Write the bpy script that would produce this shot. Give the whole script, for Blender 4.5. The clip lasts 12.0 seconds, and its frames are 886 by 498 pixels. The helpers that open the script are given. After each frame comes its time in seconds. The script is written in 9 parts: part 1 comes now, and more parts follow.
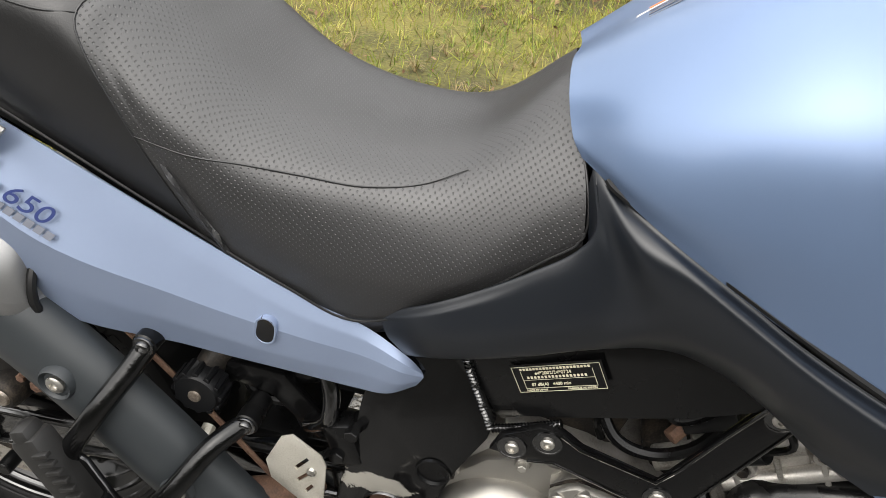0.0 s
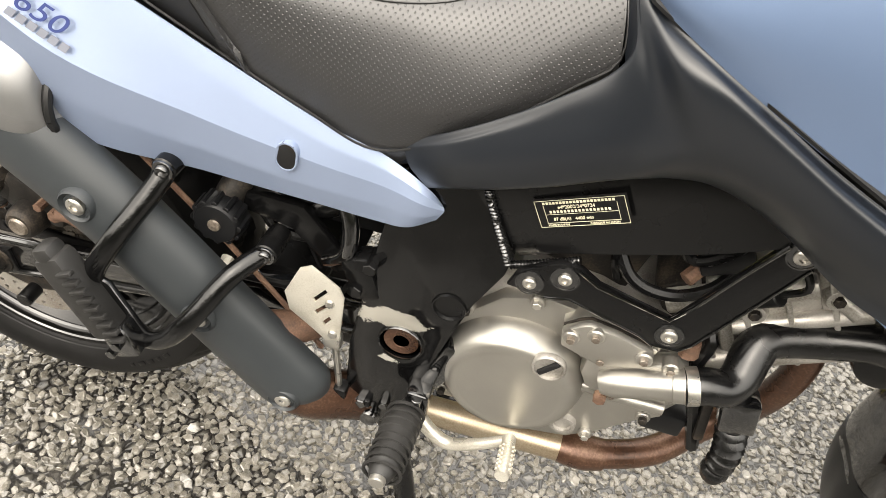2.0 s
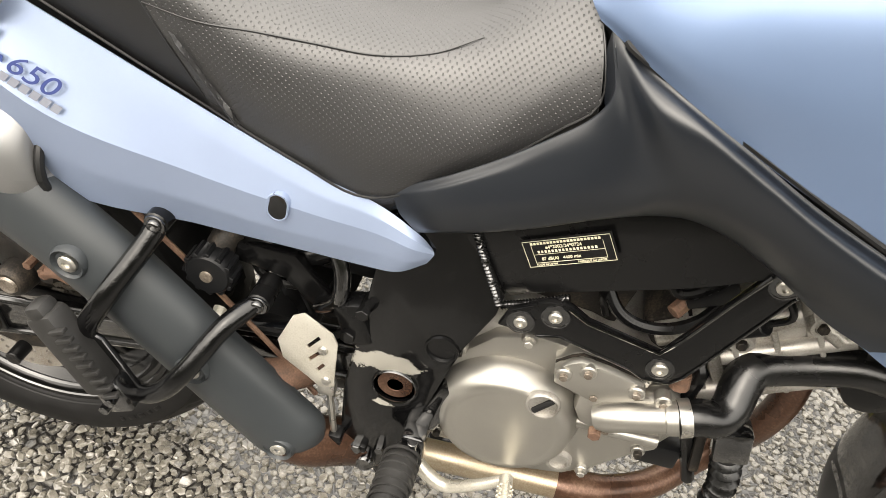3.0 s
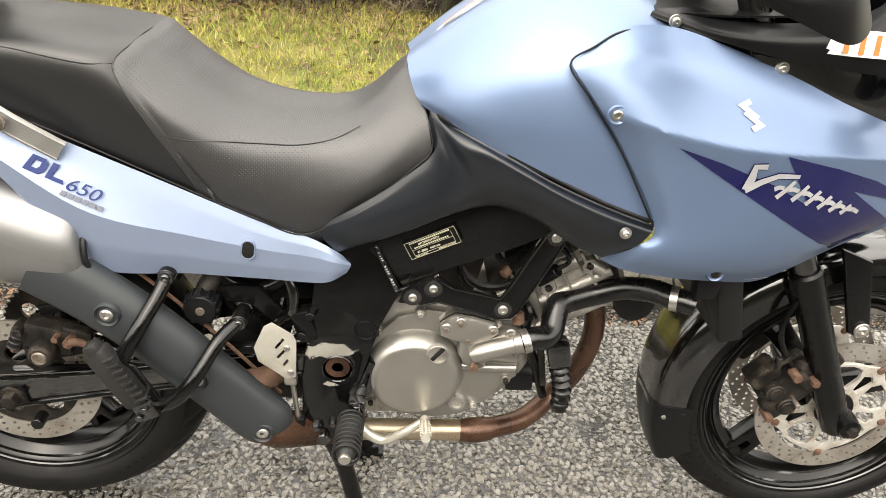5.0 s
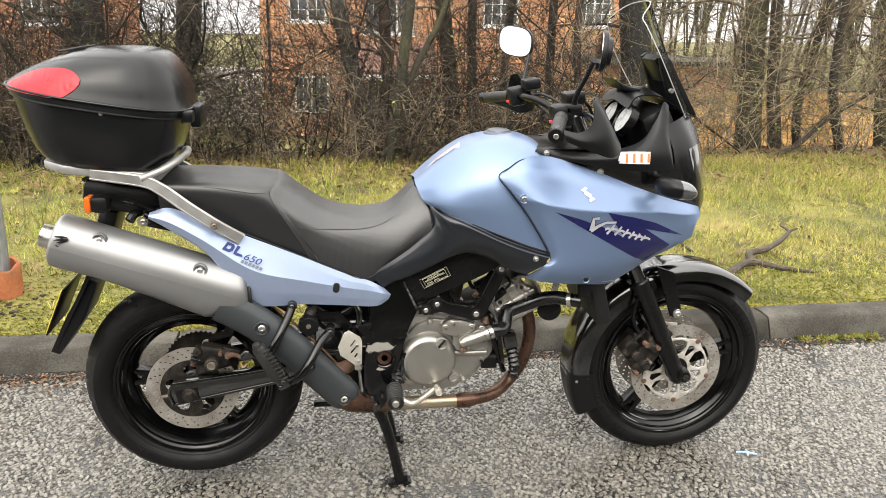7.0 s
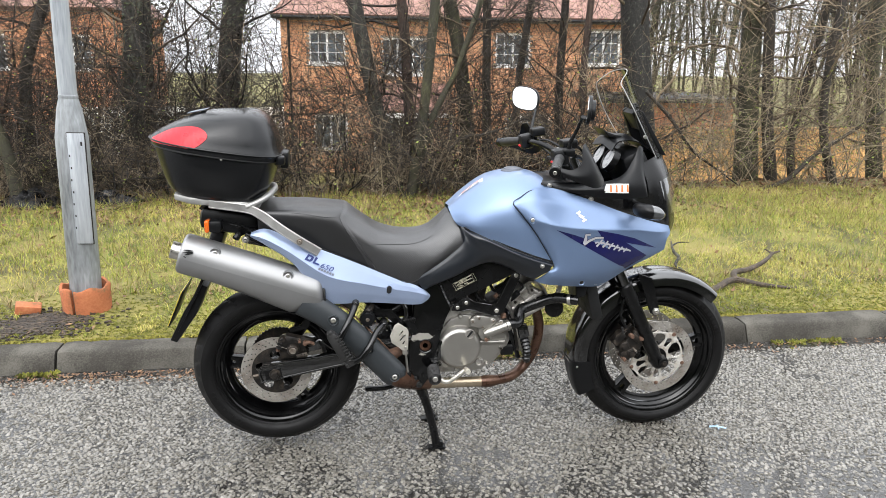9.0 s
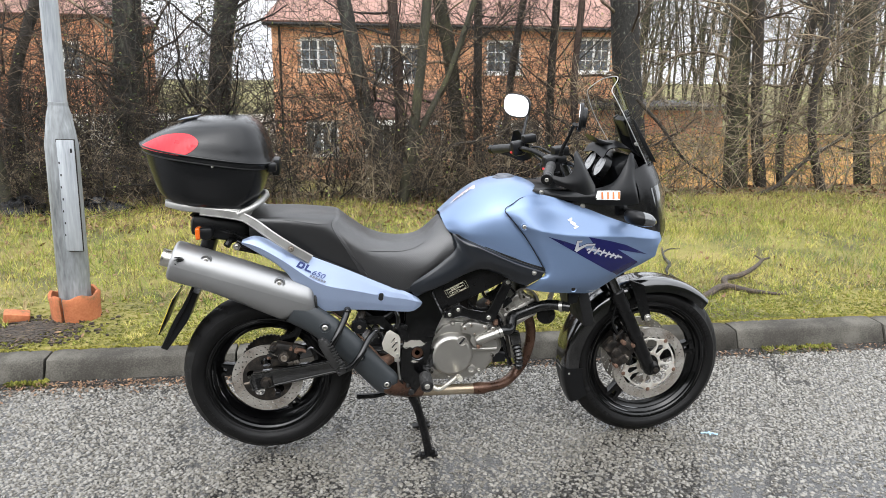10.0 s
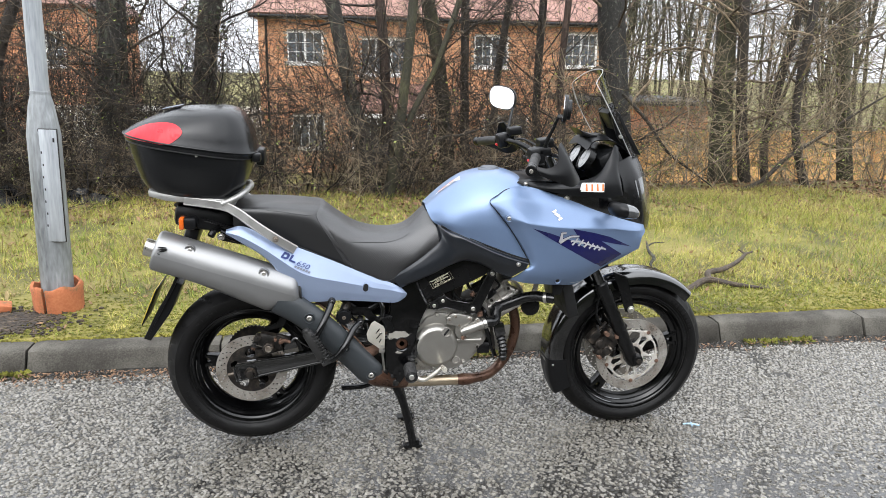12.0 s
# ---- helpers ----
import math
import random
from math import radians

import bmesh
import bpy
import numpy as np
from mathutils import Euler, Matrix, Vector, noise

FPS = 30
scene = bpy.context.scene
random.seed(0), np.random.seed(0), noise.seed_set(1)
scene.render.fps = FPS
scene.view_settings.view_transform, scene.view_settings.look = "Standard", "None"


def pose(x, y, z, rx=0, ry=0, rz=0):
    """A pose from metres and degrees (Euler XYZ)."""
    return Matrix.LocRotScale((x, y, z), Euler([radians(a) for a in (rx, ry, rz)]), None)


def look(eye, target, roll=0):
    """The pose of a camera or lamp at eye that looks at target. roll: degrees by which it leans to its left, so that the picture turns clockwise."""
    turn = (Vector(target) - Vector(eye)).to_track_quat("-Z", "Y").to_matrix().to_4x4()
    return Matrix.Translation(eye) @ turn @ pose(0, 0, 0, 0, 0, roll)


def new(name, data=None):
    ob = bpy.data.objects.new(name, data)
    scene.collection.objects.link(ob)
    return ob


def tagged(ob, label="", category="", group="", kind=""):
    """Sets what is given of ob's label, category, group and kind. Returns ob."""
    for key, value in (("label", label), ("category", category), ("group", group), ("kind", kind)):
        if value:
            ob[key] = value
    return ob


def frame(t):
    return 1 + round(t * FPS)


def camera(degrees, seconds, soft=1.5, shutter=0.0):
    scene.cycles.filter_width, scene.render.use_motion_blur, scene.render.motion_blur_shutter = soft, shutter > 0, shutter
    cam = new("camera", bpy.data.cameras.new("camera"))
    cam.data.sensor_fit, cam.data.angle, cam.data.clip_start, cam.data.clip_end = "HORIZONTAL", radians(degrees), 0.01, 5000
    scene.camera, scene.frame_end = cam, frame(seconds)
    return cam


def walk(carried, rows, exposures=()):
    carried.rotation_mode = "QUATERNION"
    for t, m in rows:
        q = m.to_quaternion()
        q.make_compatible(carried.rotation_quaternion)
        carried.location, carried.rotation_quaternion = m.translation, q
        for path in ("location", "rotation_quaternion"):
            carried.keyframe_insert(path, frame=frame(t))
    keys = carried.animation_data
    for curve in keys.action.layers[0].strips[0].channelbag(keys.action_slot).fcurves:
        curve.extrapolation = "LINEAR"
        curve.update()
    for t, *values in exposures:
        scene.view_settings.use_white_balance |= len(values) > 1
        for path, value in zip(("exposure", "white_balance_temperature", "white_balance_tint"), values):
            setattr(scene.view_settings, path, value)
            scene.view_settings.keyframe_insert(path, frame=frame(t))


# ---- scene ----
cam = camera(62.1, 12.0, soft=0.5)
PATH = [
    (0, (-0.094, -0.666, 1.172), (-0.352, 0.972, 0.055), 8.0),
    (0.5, (-0.069, -0.674, 1.145), (-0.278, 0.838, -0.148), 8.6),
    (1, (-0.076, -0.696, 1.119), (-0.233, 0.738, -0.266), 10.4),
    (1.5, (-0.092, -0.698, 1.121), (-0.267, 0.741, -0.256), 10.6),
    (2, (-0.102, -0.697, 1.12), (-0.288, 0.768, -0.229), 11.0),
    (2.5, (-0.112, -0.702, 1.122), (-0.305, 0.794, -0.191), 10.6),
    (3, (-0.109, -0.705, 1.131), (-0.278, 0.835, -0.135), 9.5),
    (3.5, (-0.108, -0.728, 1.149), (-0.21, 0.871, -0.048), 8.0),
    (3.7, (-0.109, -0.748, 1.163), (-0.163, 0.873, -0.008), 7.6),
    (5.3, (-0.125, -1.315, 1.255), (0.056, 0.456, 0.344), 4.2),
    (5.5, (-0.193, -1.418, 1.26), (0.014, 0.362, 0.372), 4.1),
    (6, (-0.249, -1.68, 1.33), (-0.014, 0.147, 0.55), 3.6),
    (6.5, (-0.237, -1.955, 1.393), (0.036, -0.085, 0.739), 2.7),
    (7, (-0.347, -2.137, 1.421), (-0.048, -0.252, 0.822), 1.3),
    (7.2, (-0.404, -2.203, 1.436), (-0.104, -0.314, 0.851), 1.0),
    (8.8, (-0.488, -2.746, 1.522), (-0.225, -0.831, 1.007), 0.6),
    (9, (-0.495, -2.752, 1.524), (-0.231, -0.836, 1.015), 0.6),
    (9.5, (-0.499, -2.759, 1.528), (-0.229, -0.84, 1.034), 0.6),
    (10, (-0.497, -2.75, 1.524), (-0.209, -0.832, 1.033), 0.7),
    (10.5, (-0.491, -2.751, 1.519), (-0.189, -0.837, 1.023), 0.8),
    (11, (-0.483, -2.756, 1.517), (-0.174, -0.845, 1.015), 1.0),
    (11.5, (-0.487, -2.754, 1.513), (-0.171, -0.845, 1.007), 1.2),
    (12, (-0.491, -2.759, 1.514), (-0.168, -0.851, 1.009), 1.2),
]
walk(cam, [(t, look(eye, target, roll)) for t, eye, target, roll in PATH], exposures=[(0.0, 1.2, 6800, 10), (1.0, 1.85, 7200, 10), (1.5, 1.97, 7400, 10), (3.5, 1.93, 7400, 10), (5.5, 1.70, 7300, 10), (6.0, 1.68, 7200, 10), (7.0, 1.55, 7000, 10), (9.0, 1.4, 6400, 10), (12.0, 1.35, 6300, 10)])

# ---- daylight: bright overcast ----
world = bpy.data.worlds.new("overcast_sky")
scene.world = world
world.use_nodes = True
wn, wl = world.node_tree.nodes, world.node_tree.links
wn.clear()
sky = wn.new("ShaderNodeTexSky")
sky.sky_type = "NISHITA"
sky.sun_disc = False
sky.sun_elevation, sky.sun_rotation = radians(48), radians(200)
sky.air_density, sky.dust_density, sky.ozone_density = 1.0, 6.0, 0.5
grey = wn.new("ShaderNodeHueSaturation")
grey.inputs["Saturation"].default_value = 0.16
bg = wn.new("ShaderNodeBackground")
bg.inputs["Strength"].default_value = 0.13
wout = wn.new("ShaderNodeOutputWorld")
wl.new(sky.outputs[0], grey.inputs["Color"])
cloud = wn.new("ShaderNodeMixRGB")
cloud.inputs["Fac"].default_value = 0.7
cloud.inputs["Color2"].default_value = (9.0, 9.2, 9.5, 1)
wl.new(grey.outputs[0], cloud.inputs["Color1"])
# an overcast sky is brightest overhead
place = wn.new("ShaderNodeTexCoord")
split = wn.new("ShaderNodeSeparateXYZ")
rise = wn.new("ShaderNodeMapRange")
rise.inputs["From Min"].default_value, rise.inputs["From Max"].default_value = 0.0, 1.0
rise.inputs["To Min"].default_value, rise.inputs["To Max"].default_value = 0.70, 1.32
lift = wn.new("ShaderNodeVectorMath")
lift.operation = "SCALE"
wl.new(place.outputs["Generated"], split.inputs[0])
wl.new(split.outputs["Z"], rise.inputs["Value"])
wl.new(cloud.outputs[0], lift.inputs[0])
wl.new(rise.outputs[0], lift.inputs["Scale"])
wl.new(lift.outputs[0], bg.inputs["Color"])
wl.new(bg.outputs[0], wout.inputs["Surface"])
sun = new("sun", bpy.data.lights.new("sun", "SUN"))
sun.data.energy, sun.data.angle, sun.data.color = 0.5, radians(110), (1.0, 0.97, 0.93)
sun.matrix_world = look((-2.0, -5.2, 6.2), (0, 0, 0))

# ---- materials ----
def ramp(nt, pairs):
    r = nt.nodes.new("ShaderNodeValToRGB")
    el = r.color_ramp.elements
    while len(el) < len(pairs):
        el.new(0.5)
    for e, (p, c) in zip(el, pairs):
        e.position, e.color = p, (*c, 1.0)
    return r


def material(name, colours, rough=0.5, metal=0.0, scale=20.0, fine=200.0, bump=0.2, fine_bump=0.1, rough_var=0.12, coords="Object",
             stretch=(1, 1, 1), coat=0.0, spec=0.5, random=0.0, depth=0.002, coat_rough=0.06):
    """A surface whose colour wanders between the given ones at two scales, with relief and uneven gloss."""
    m = bpy.data.materials.new(name)
    m.use_nodes = True
    nt = m.node_tree
    p = nt.nodes["Principled BSDF"]
    tc = nt.nodes.new("ShaderNodeTexCoord")
    mp = nt.nodes.new("ShaderNodeMapping")
    mp.inputs["Scale"].default_value = stretch
    nt.links.new(tc.outputs[coords], mp.inputs["Vector"])
    big, small = nt.nodes.new("ShaderNodeTexNoise"), nt.nodes.new("ShaderNodeTexNoise")
    big.inputs["Scale"].default_value, small.inputs["Scale"].default_value = scale, fine
    big.inputs["Detail"].default_value, small.inputs["Detail"].default_value = 6.0, 3.0
    for n in (big, small):
        nt.links.new(mp.outputs[0], n.inputs["Vector"])
    mix = nt.nodes.new("ShaderNodeMath")
    mix.operation = "MULTIPLY_ADD"
    mix.inputs[1].default_value = 0.35
    nt.links.new(small.outputs["Fac"], mix.inputs[0])
    low = nt.nodes.new("ShaderNodeMath")
    low.operation = "MULTIPLY"
    low.inputs[1].default_value = 0.65
    nt.links.new(big.outputs["Fac"], low.inputs[0])
    nt.links.new(low.outputs[0], mix.inputs[2])
    fac = mix.outputs[0]
    if random:
        info = nt.nodes.new("ShaderNodeObjectInfo")
        isl = nt.nodes.new("ShaderNodeNewGeometry")
        add = nt.nodes.new("ShaderNodeMath")
        add.operation = "ADD"
        nt.links.new(info.outputs["Random"], add.inputs[0])
        nt.links.new(isl.outputs["Random Per Island"], add.inputs[1])
        sub = nt.nodes.new("ShaderNodeMath")
        sub.operation = "MULTIPLY_ADD"
        sub.inputs[1].default_value = random
        nt.links.new(add.outputs[0], sub.inputs[0])
        sh = nt.nodes.new("ShaderNodeMath")
        sh.operation = "SUBTRACT"
        sh.inputs[1].default_value = random
        nt.links.new(fac, sh.inputs[0])
        nt.links.new(sh.outputs[0], sub.inputs[2])
        fac = sub.outputs[0]
    n = len(colours)
    r = ramp(nt, [(0.3 + 0.4 * k / max(n - 1, 1), c) for k, c in enumerate(colours)])
    nt.links.new(fac, r.inputs["Fac"])
    nt.links.new(r.outputs["Color"], p.inputs["Base Color"])
    mr = nt.nodes.new("ShaderNodeMapRange")
    mr.inputs["From Min"].default_value, mr.inputs["From Max"].default_value = 0.3, 0.7
    mr.inputs["To Min"].default_value, mr.inputs["To Max"].default_value = max(rough - rough_var, 0.02), min(rough + rough_var, 1)
    nt.links.new(big.outputs["Fac"], mr.inputs["Value"])
    nt.links.new(mr.outputs[0], p.inputs["Roughness"])
    p.inputs["Metallic"].default_value = metal
    p.inputs["Specular IOR Level"].default_value = spec
    p.inputs["Coat Weight"].default_value = coat
    p.inputs["Coat Roughness"].default_value = coat_rough
    b1, b2 = nt.nodes.new("ShaderNodeBump"), nt.nodes.new("ShaderNodeBump")
    b1.inputs["Strength"].default_value, b2.inputs["Strength"].default_value = bump, fine_bump
    b1.inputs["Distance"].default_value, b2.inputs["Distance"].default_value = depth, depth * 0.4
    nt.links.new(big.outputs["Fac"], b1.inputs["Height"])
    nt.links.new(small.outputs["Fac"], b2.inputs["Height"])
    nt.links.new(b1.outputs[0], b2.inputs["Normal"])
    nt.links.new(b2.outputs[0], p.inputs["Normal"])
    return m


def hue(name, c, **k):
    """A plain paint or plastic with slight wear."""
    return material(name, [tuple(v * 0.86 for v in c), c, tuple(min(v * 1.14, 1) for v in c)], **k)


BLUE = hue("metallic_blue_paint", (0.158, 0.226, 0.362), rough=0.38, metal=0.50, scale=3, fine=2500, bump=0.0, fine_bump=0.015, rough_var=0.04, coat=0.32, coat_rough=0.12)
BLUE_MATT = hue("satin_blue_paint", (0.265, 0.325, 0.455), rough=0.38, metal=0.48, scale=4, fine=2500, bump=0.0, fine_bump=0.02, rough_var=0.05, coat=0.3, coat_rough=0.14)
NAVY = hue("navy_decal", (0.006, 0.007, 0.062), rough=0.22, scale=8, bump=0.0, fine_bump=0.0, coat=0.3, spec=0.4)
SILVER_TXT = hue("silver_decal", (0.48, 0.48, 0.50), rough=0.35, metal=0.3, scale=30, bump=0.0, fine_bump=0.0)
GREY_TXT = hue("pale_grey_decal", (0.13, 0.14, 0.17), rough=0.6, scale=30, bump=0.0, fine_bump=0.0)
BLUE_TXT = hue("deep_blue_decal", (0.018, 0.032, 0.13), spec=0.3, rough=0.5, scale=30, bump=0.0, fine_bump=0.0)
CREAM_TXT = hue("cream_print", (0.66, 0.62, 0.46), rough=0.5, scale=60, bump=0.0, fine_bump=0.0)
WHITE_TXT = hue("white_print", (0.75, 0.75, 0.72), rough=0.5, scale=60, bump=0.0, fine_bump=0.0)
ORANGE_TXT = hue("orange_print", (0.75, 0.22, 0.06), rough=0.5, scale=60, bump=0.0, fine_bump=0.0)
BLACK_GLOSS = hue("gloss_black_paint", (0.0022, 0.0022, 0.0024), rough=0.12, scale=10, fine=300, bump=0.02, fine_bump=0.03, rough_var=0.07, coat=0.9, spec=0.8)
BLACK_SATIN = hue("satin_black_paint", (0.0036, 0.0036, 0.0038), rough=0.25, scale=14, fine=500, bump=0.05, fine_bump=0.03, rough_var=0.1, spec=0.30)
BLACK_PLASTIC = hue("black_plastic", (0.0050, 0.0052, 0.0058), rough=0.36, scale=9, fine=1500, bump=0.0, fine_bump=0.06, rough_var=0.06, spec=0.26)
COVER_PLASTIC = hue("dark_grained_plastic", (0.0062, 0.0082, 0.0118), spec=0.62, rough=0.34, scale=5, fine=2200, bump=0.0, fine_bump=0.06, rough_var=0.06)
SHIELD = hue("matt_black_heat_shield", (0.030, 0.034, 0.037), rough=0.40, scale=7, fine=1200, bump=0.02, fine_bump=0.06, rough_var=0.08, spec=0.35)
BOX_PLASTIC = hue("textured_black_case", (0.0044, 0.0048, 0.0055), rough=0.21, scale=5, fine=900, bump=0.02, fine_bump=0.1, rough_var=0.08, spec=0.35)
RUBBER = hue("tyre_rubber", (0.0058, 0.0056, 0.0056), spec=0.20, rough=0.5, scale=16, fine=350, bump=0.12, fine_bump=0.12, rough_var=0.12)
RUBBER_PEG = hue("black_rubber", (0.015, 0.0145, 0.0140), rough=0.5, scale=40, fine=600, bump=0.08, fine_bump=0.1)
ALU = hue("cast_aluminium", (0.37, 0.355, 0.325), rough=0.34, metal=0.85, scale=12, fine=1400, bump=0.04, fine_bump=0.10, rough_var=0.08)
ALU_DULL = material("dull_cast_aluminium", [(0.20, 0.185, 0.16), (0.42, 0.40, 0.37), (0.52, 0.50, 0.47)], rough=0.45, metal=0.75, scale=26, fine=500, bump=0.1, fine_bump=0.2)
MUFFLER = hue("brushed_grey_silencer", (0.285, 0.285, 0.285), rough=0.42, metal=0.75, scale=5, fine=1500, bump=0.02, fine_bump=0.05, rough_var=0.07, stretch=(0.3, 1, 1))
CAP = hue("grey_filler_cap", (0.10, 0.11, 0.13), rough=0.4, metal=0.5, scale=30, bump=0.02)
RAIL = hue("worn_silver_rail", (0.38, 0.375, 0.36), rough=0.42, metal=0.7, scale=30, fine=400, bump=0.08, fine_bump=0.08)
STEEL = hue("zinc_steel", (0.55, 0.53, 0.49), rough=0.34, metal=0.95, scale=50, fine=700, bump=0.05, fine_bump=0.05)
PALE_STEEL = material("pale_passivated_steel", [(0.42, 0.39, 0.32), (0.62, 0.59, 0.52), (0.7, 0.67, 0.6)], rough=0.36, metal=0.6, scale=20, fine=500, bump=0.04, fine_bump=0.05)
BRASS_PIPE = material("heat_tinted_pipe", [(0.30, 0.22, 0.14), (0.45, 0.37, 0.27), (0.56, 0.49, 0.39)], rough=0.38, metal=0.8, scale=9, fine=400, bump=0.05, fine_bump=0.08)
RUST_PIPE = material("rusty_exhaust_pipe", [(0.030, 0.017, 0.012), (0.085, 0.042, 0.026), (0.20, 0.125, 0.085)], rough=0.33, metal=0.5, scale=14, fine=300, bump=0.08, fine_bump=0.12)
RUST = material("flaking_rust", [(0.05, 0.028, 0.018), (0.115, 0.062, 0.04), (0.21, 0.13, 0.085)], rough=0.8, metal=0.1, scale=60, fine=500, bump=0.4, fine_bump=0.3)
DISC = material("brake_disc_steel", [(0.20, 0.155, 0.12), (0.40, 0.37, 0.33), (0.50, 0.475, 0.44)], rough=0.38, metal=0.7, scale=18, fine=500, bump=0.05, fine_bump=0.1)
CARRIER = material("pale_disc_carrier", [(0.36, 0.27, 0.19), (0.60, 0.57, 0.52), (0.68, 0.66, 0.62)], rough=0.45, metal=0.45, scale=30, fine=300, bump=0.08, fine_bump=0.1)
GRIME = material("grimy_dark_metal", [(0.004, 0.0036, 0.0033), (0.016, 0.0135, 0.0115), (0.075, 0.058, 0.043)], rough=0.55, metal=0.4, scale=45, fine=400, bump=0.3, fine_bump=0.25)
WORN_BOLT = material("grimy_bolt_steel", [(0.06, 0.045, 0.035), (0.22, 0.185, 0.15), (0.40, 0.37, 0.33)], rough=0.42, metal=0.6, scale=70, fine=500, bump=0.2, fine_bump=0.2)
HOSE = hue("shiny_rubber_hose", (0.004, 0.004, 0.0042), rough=0.24, scale=30, fine=900, bump=0.05, fine_bump=0.12, rough_var=0.1, spec=0.55)
RIM_BLACK = hue("wet_black_rim", (0.002, 0.002, 0.0022), rough=0.16, scale=12, fine=300, bump=0.05, fine_bump=0.05, rough_var=0.08, spec=0.36)
LOOP_BLACK = hue("chipped_gloss_black_tube", (0.0025, 0.0025, 0.0027), rough=0.14, scale=60, fine=500, bump=0.3, fine_bump=0.15, rough_var=0.12, coat=0.2, spec=0.38, depth=0.003)
# Flat black for dark parts, and for the shade filled into body gaps.
DARK = hue("flat_black_gap_shade", (0.003, 0.003, 0.0033), rough=0.6, scale=20, bump=0.1)
RED_LENS = hue("red_reflector", (0.50, 0.006, 0.016), rough=0.3, scale=15, fine=300, bump=0.03, fine_bump=0.1, coat=0.1, spec=0.3)
AMBER = hue("amber_lens", (0.62, 0.115, 0.012), rough=0.15, scale=30, bump=0.0, coat=0.6)
CLEAR_LENS = hue("clear_lens", (0.09, 0.093, 0.096), rough=0.15, metal=0.4, scale=30, bump=0.0, coat=1.0)
DIAL = hue("pale_dial", (0.36, 0.365, 0.37), rough=0.3, scale=30, bump=0.0, coat=1.0)
RED_BUTTON = hue("red_switch", (0.55, 0.03, 0.03), rough=0.4, bump=0.0)


def mirror_glass():
    m = bpy.data.materials.new("mirror_glass")
    m.use_nodes = True
    p = m.node_tree.nodes["Principled BSDF"]
    p.inputs["Base Color"].default_value, p.inputs["Metallic"].default_value, p.inputs["Roughness"].default_value = (0.9, 0.9, 0.9, 1), 1.0, 0.03
    return m


def tinted(name, colour, clear):
    m = bpy.data.materials.new(name)
    m.use_nodes = True
    nt = m.node_tree
    nt.nodes.remove(nt.nodes["Principled BSDF"])
    tr, gl, mx, fr = (nt.nodes.new("ShaderNodeBsdfTransparent"), nt.nodes.new("ShaderNodeBsdfGlossy"), nt.nodes.new("ShaderNodeMixShader"),
                      nt.nodes.new("ShaderNodeFresnel"))
    tr.inputs[0].default_value = (*[c * clear for c in colour], 1)
    gl.inputs["Roughness"].default_value = 0.05
    gl.inputs["Color"].default_value = (0.45, 0.45, 0.45, 1)
    fr.inputs["IOR"].default_value = 1.17
    nt.links.new(fr.outputs[0], mx.inputs[0])
    nt.links.new(tr.outputs[0], mx.inputs[1])
    nt.links.new(gl.outputs[0], mx.inputs[2])
    nt.links.new(mx.outputs[0], nt.nodes["Material Output"].inputs[0])
    return m


MIRROR = mirror_glass()
SCREEN = tinted("clear_screen", (0.90, 0.91, 0.905), 0.97)


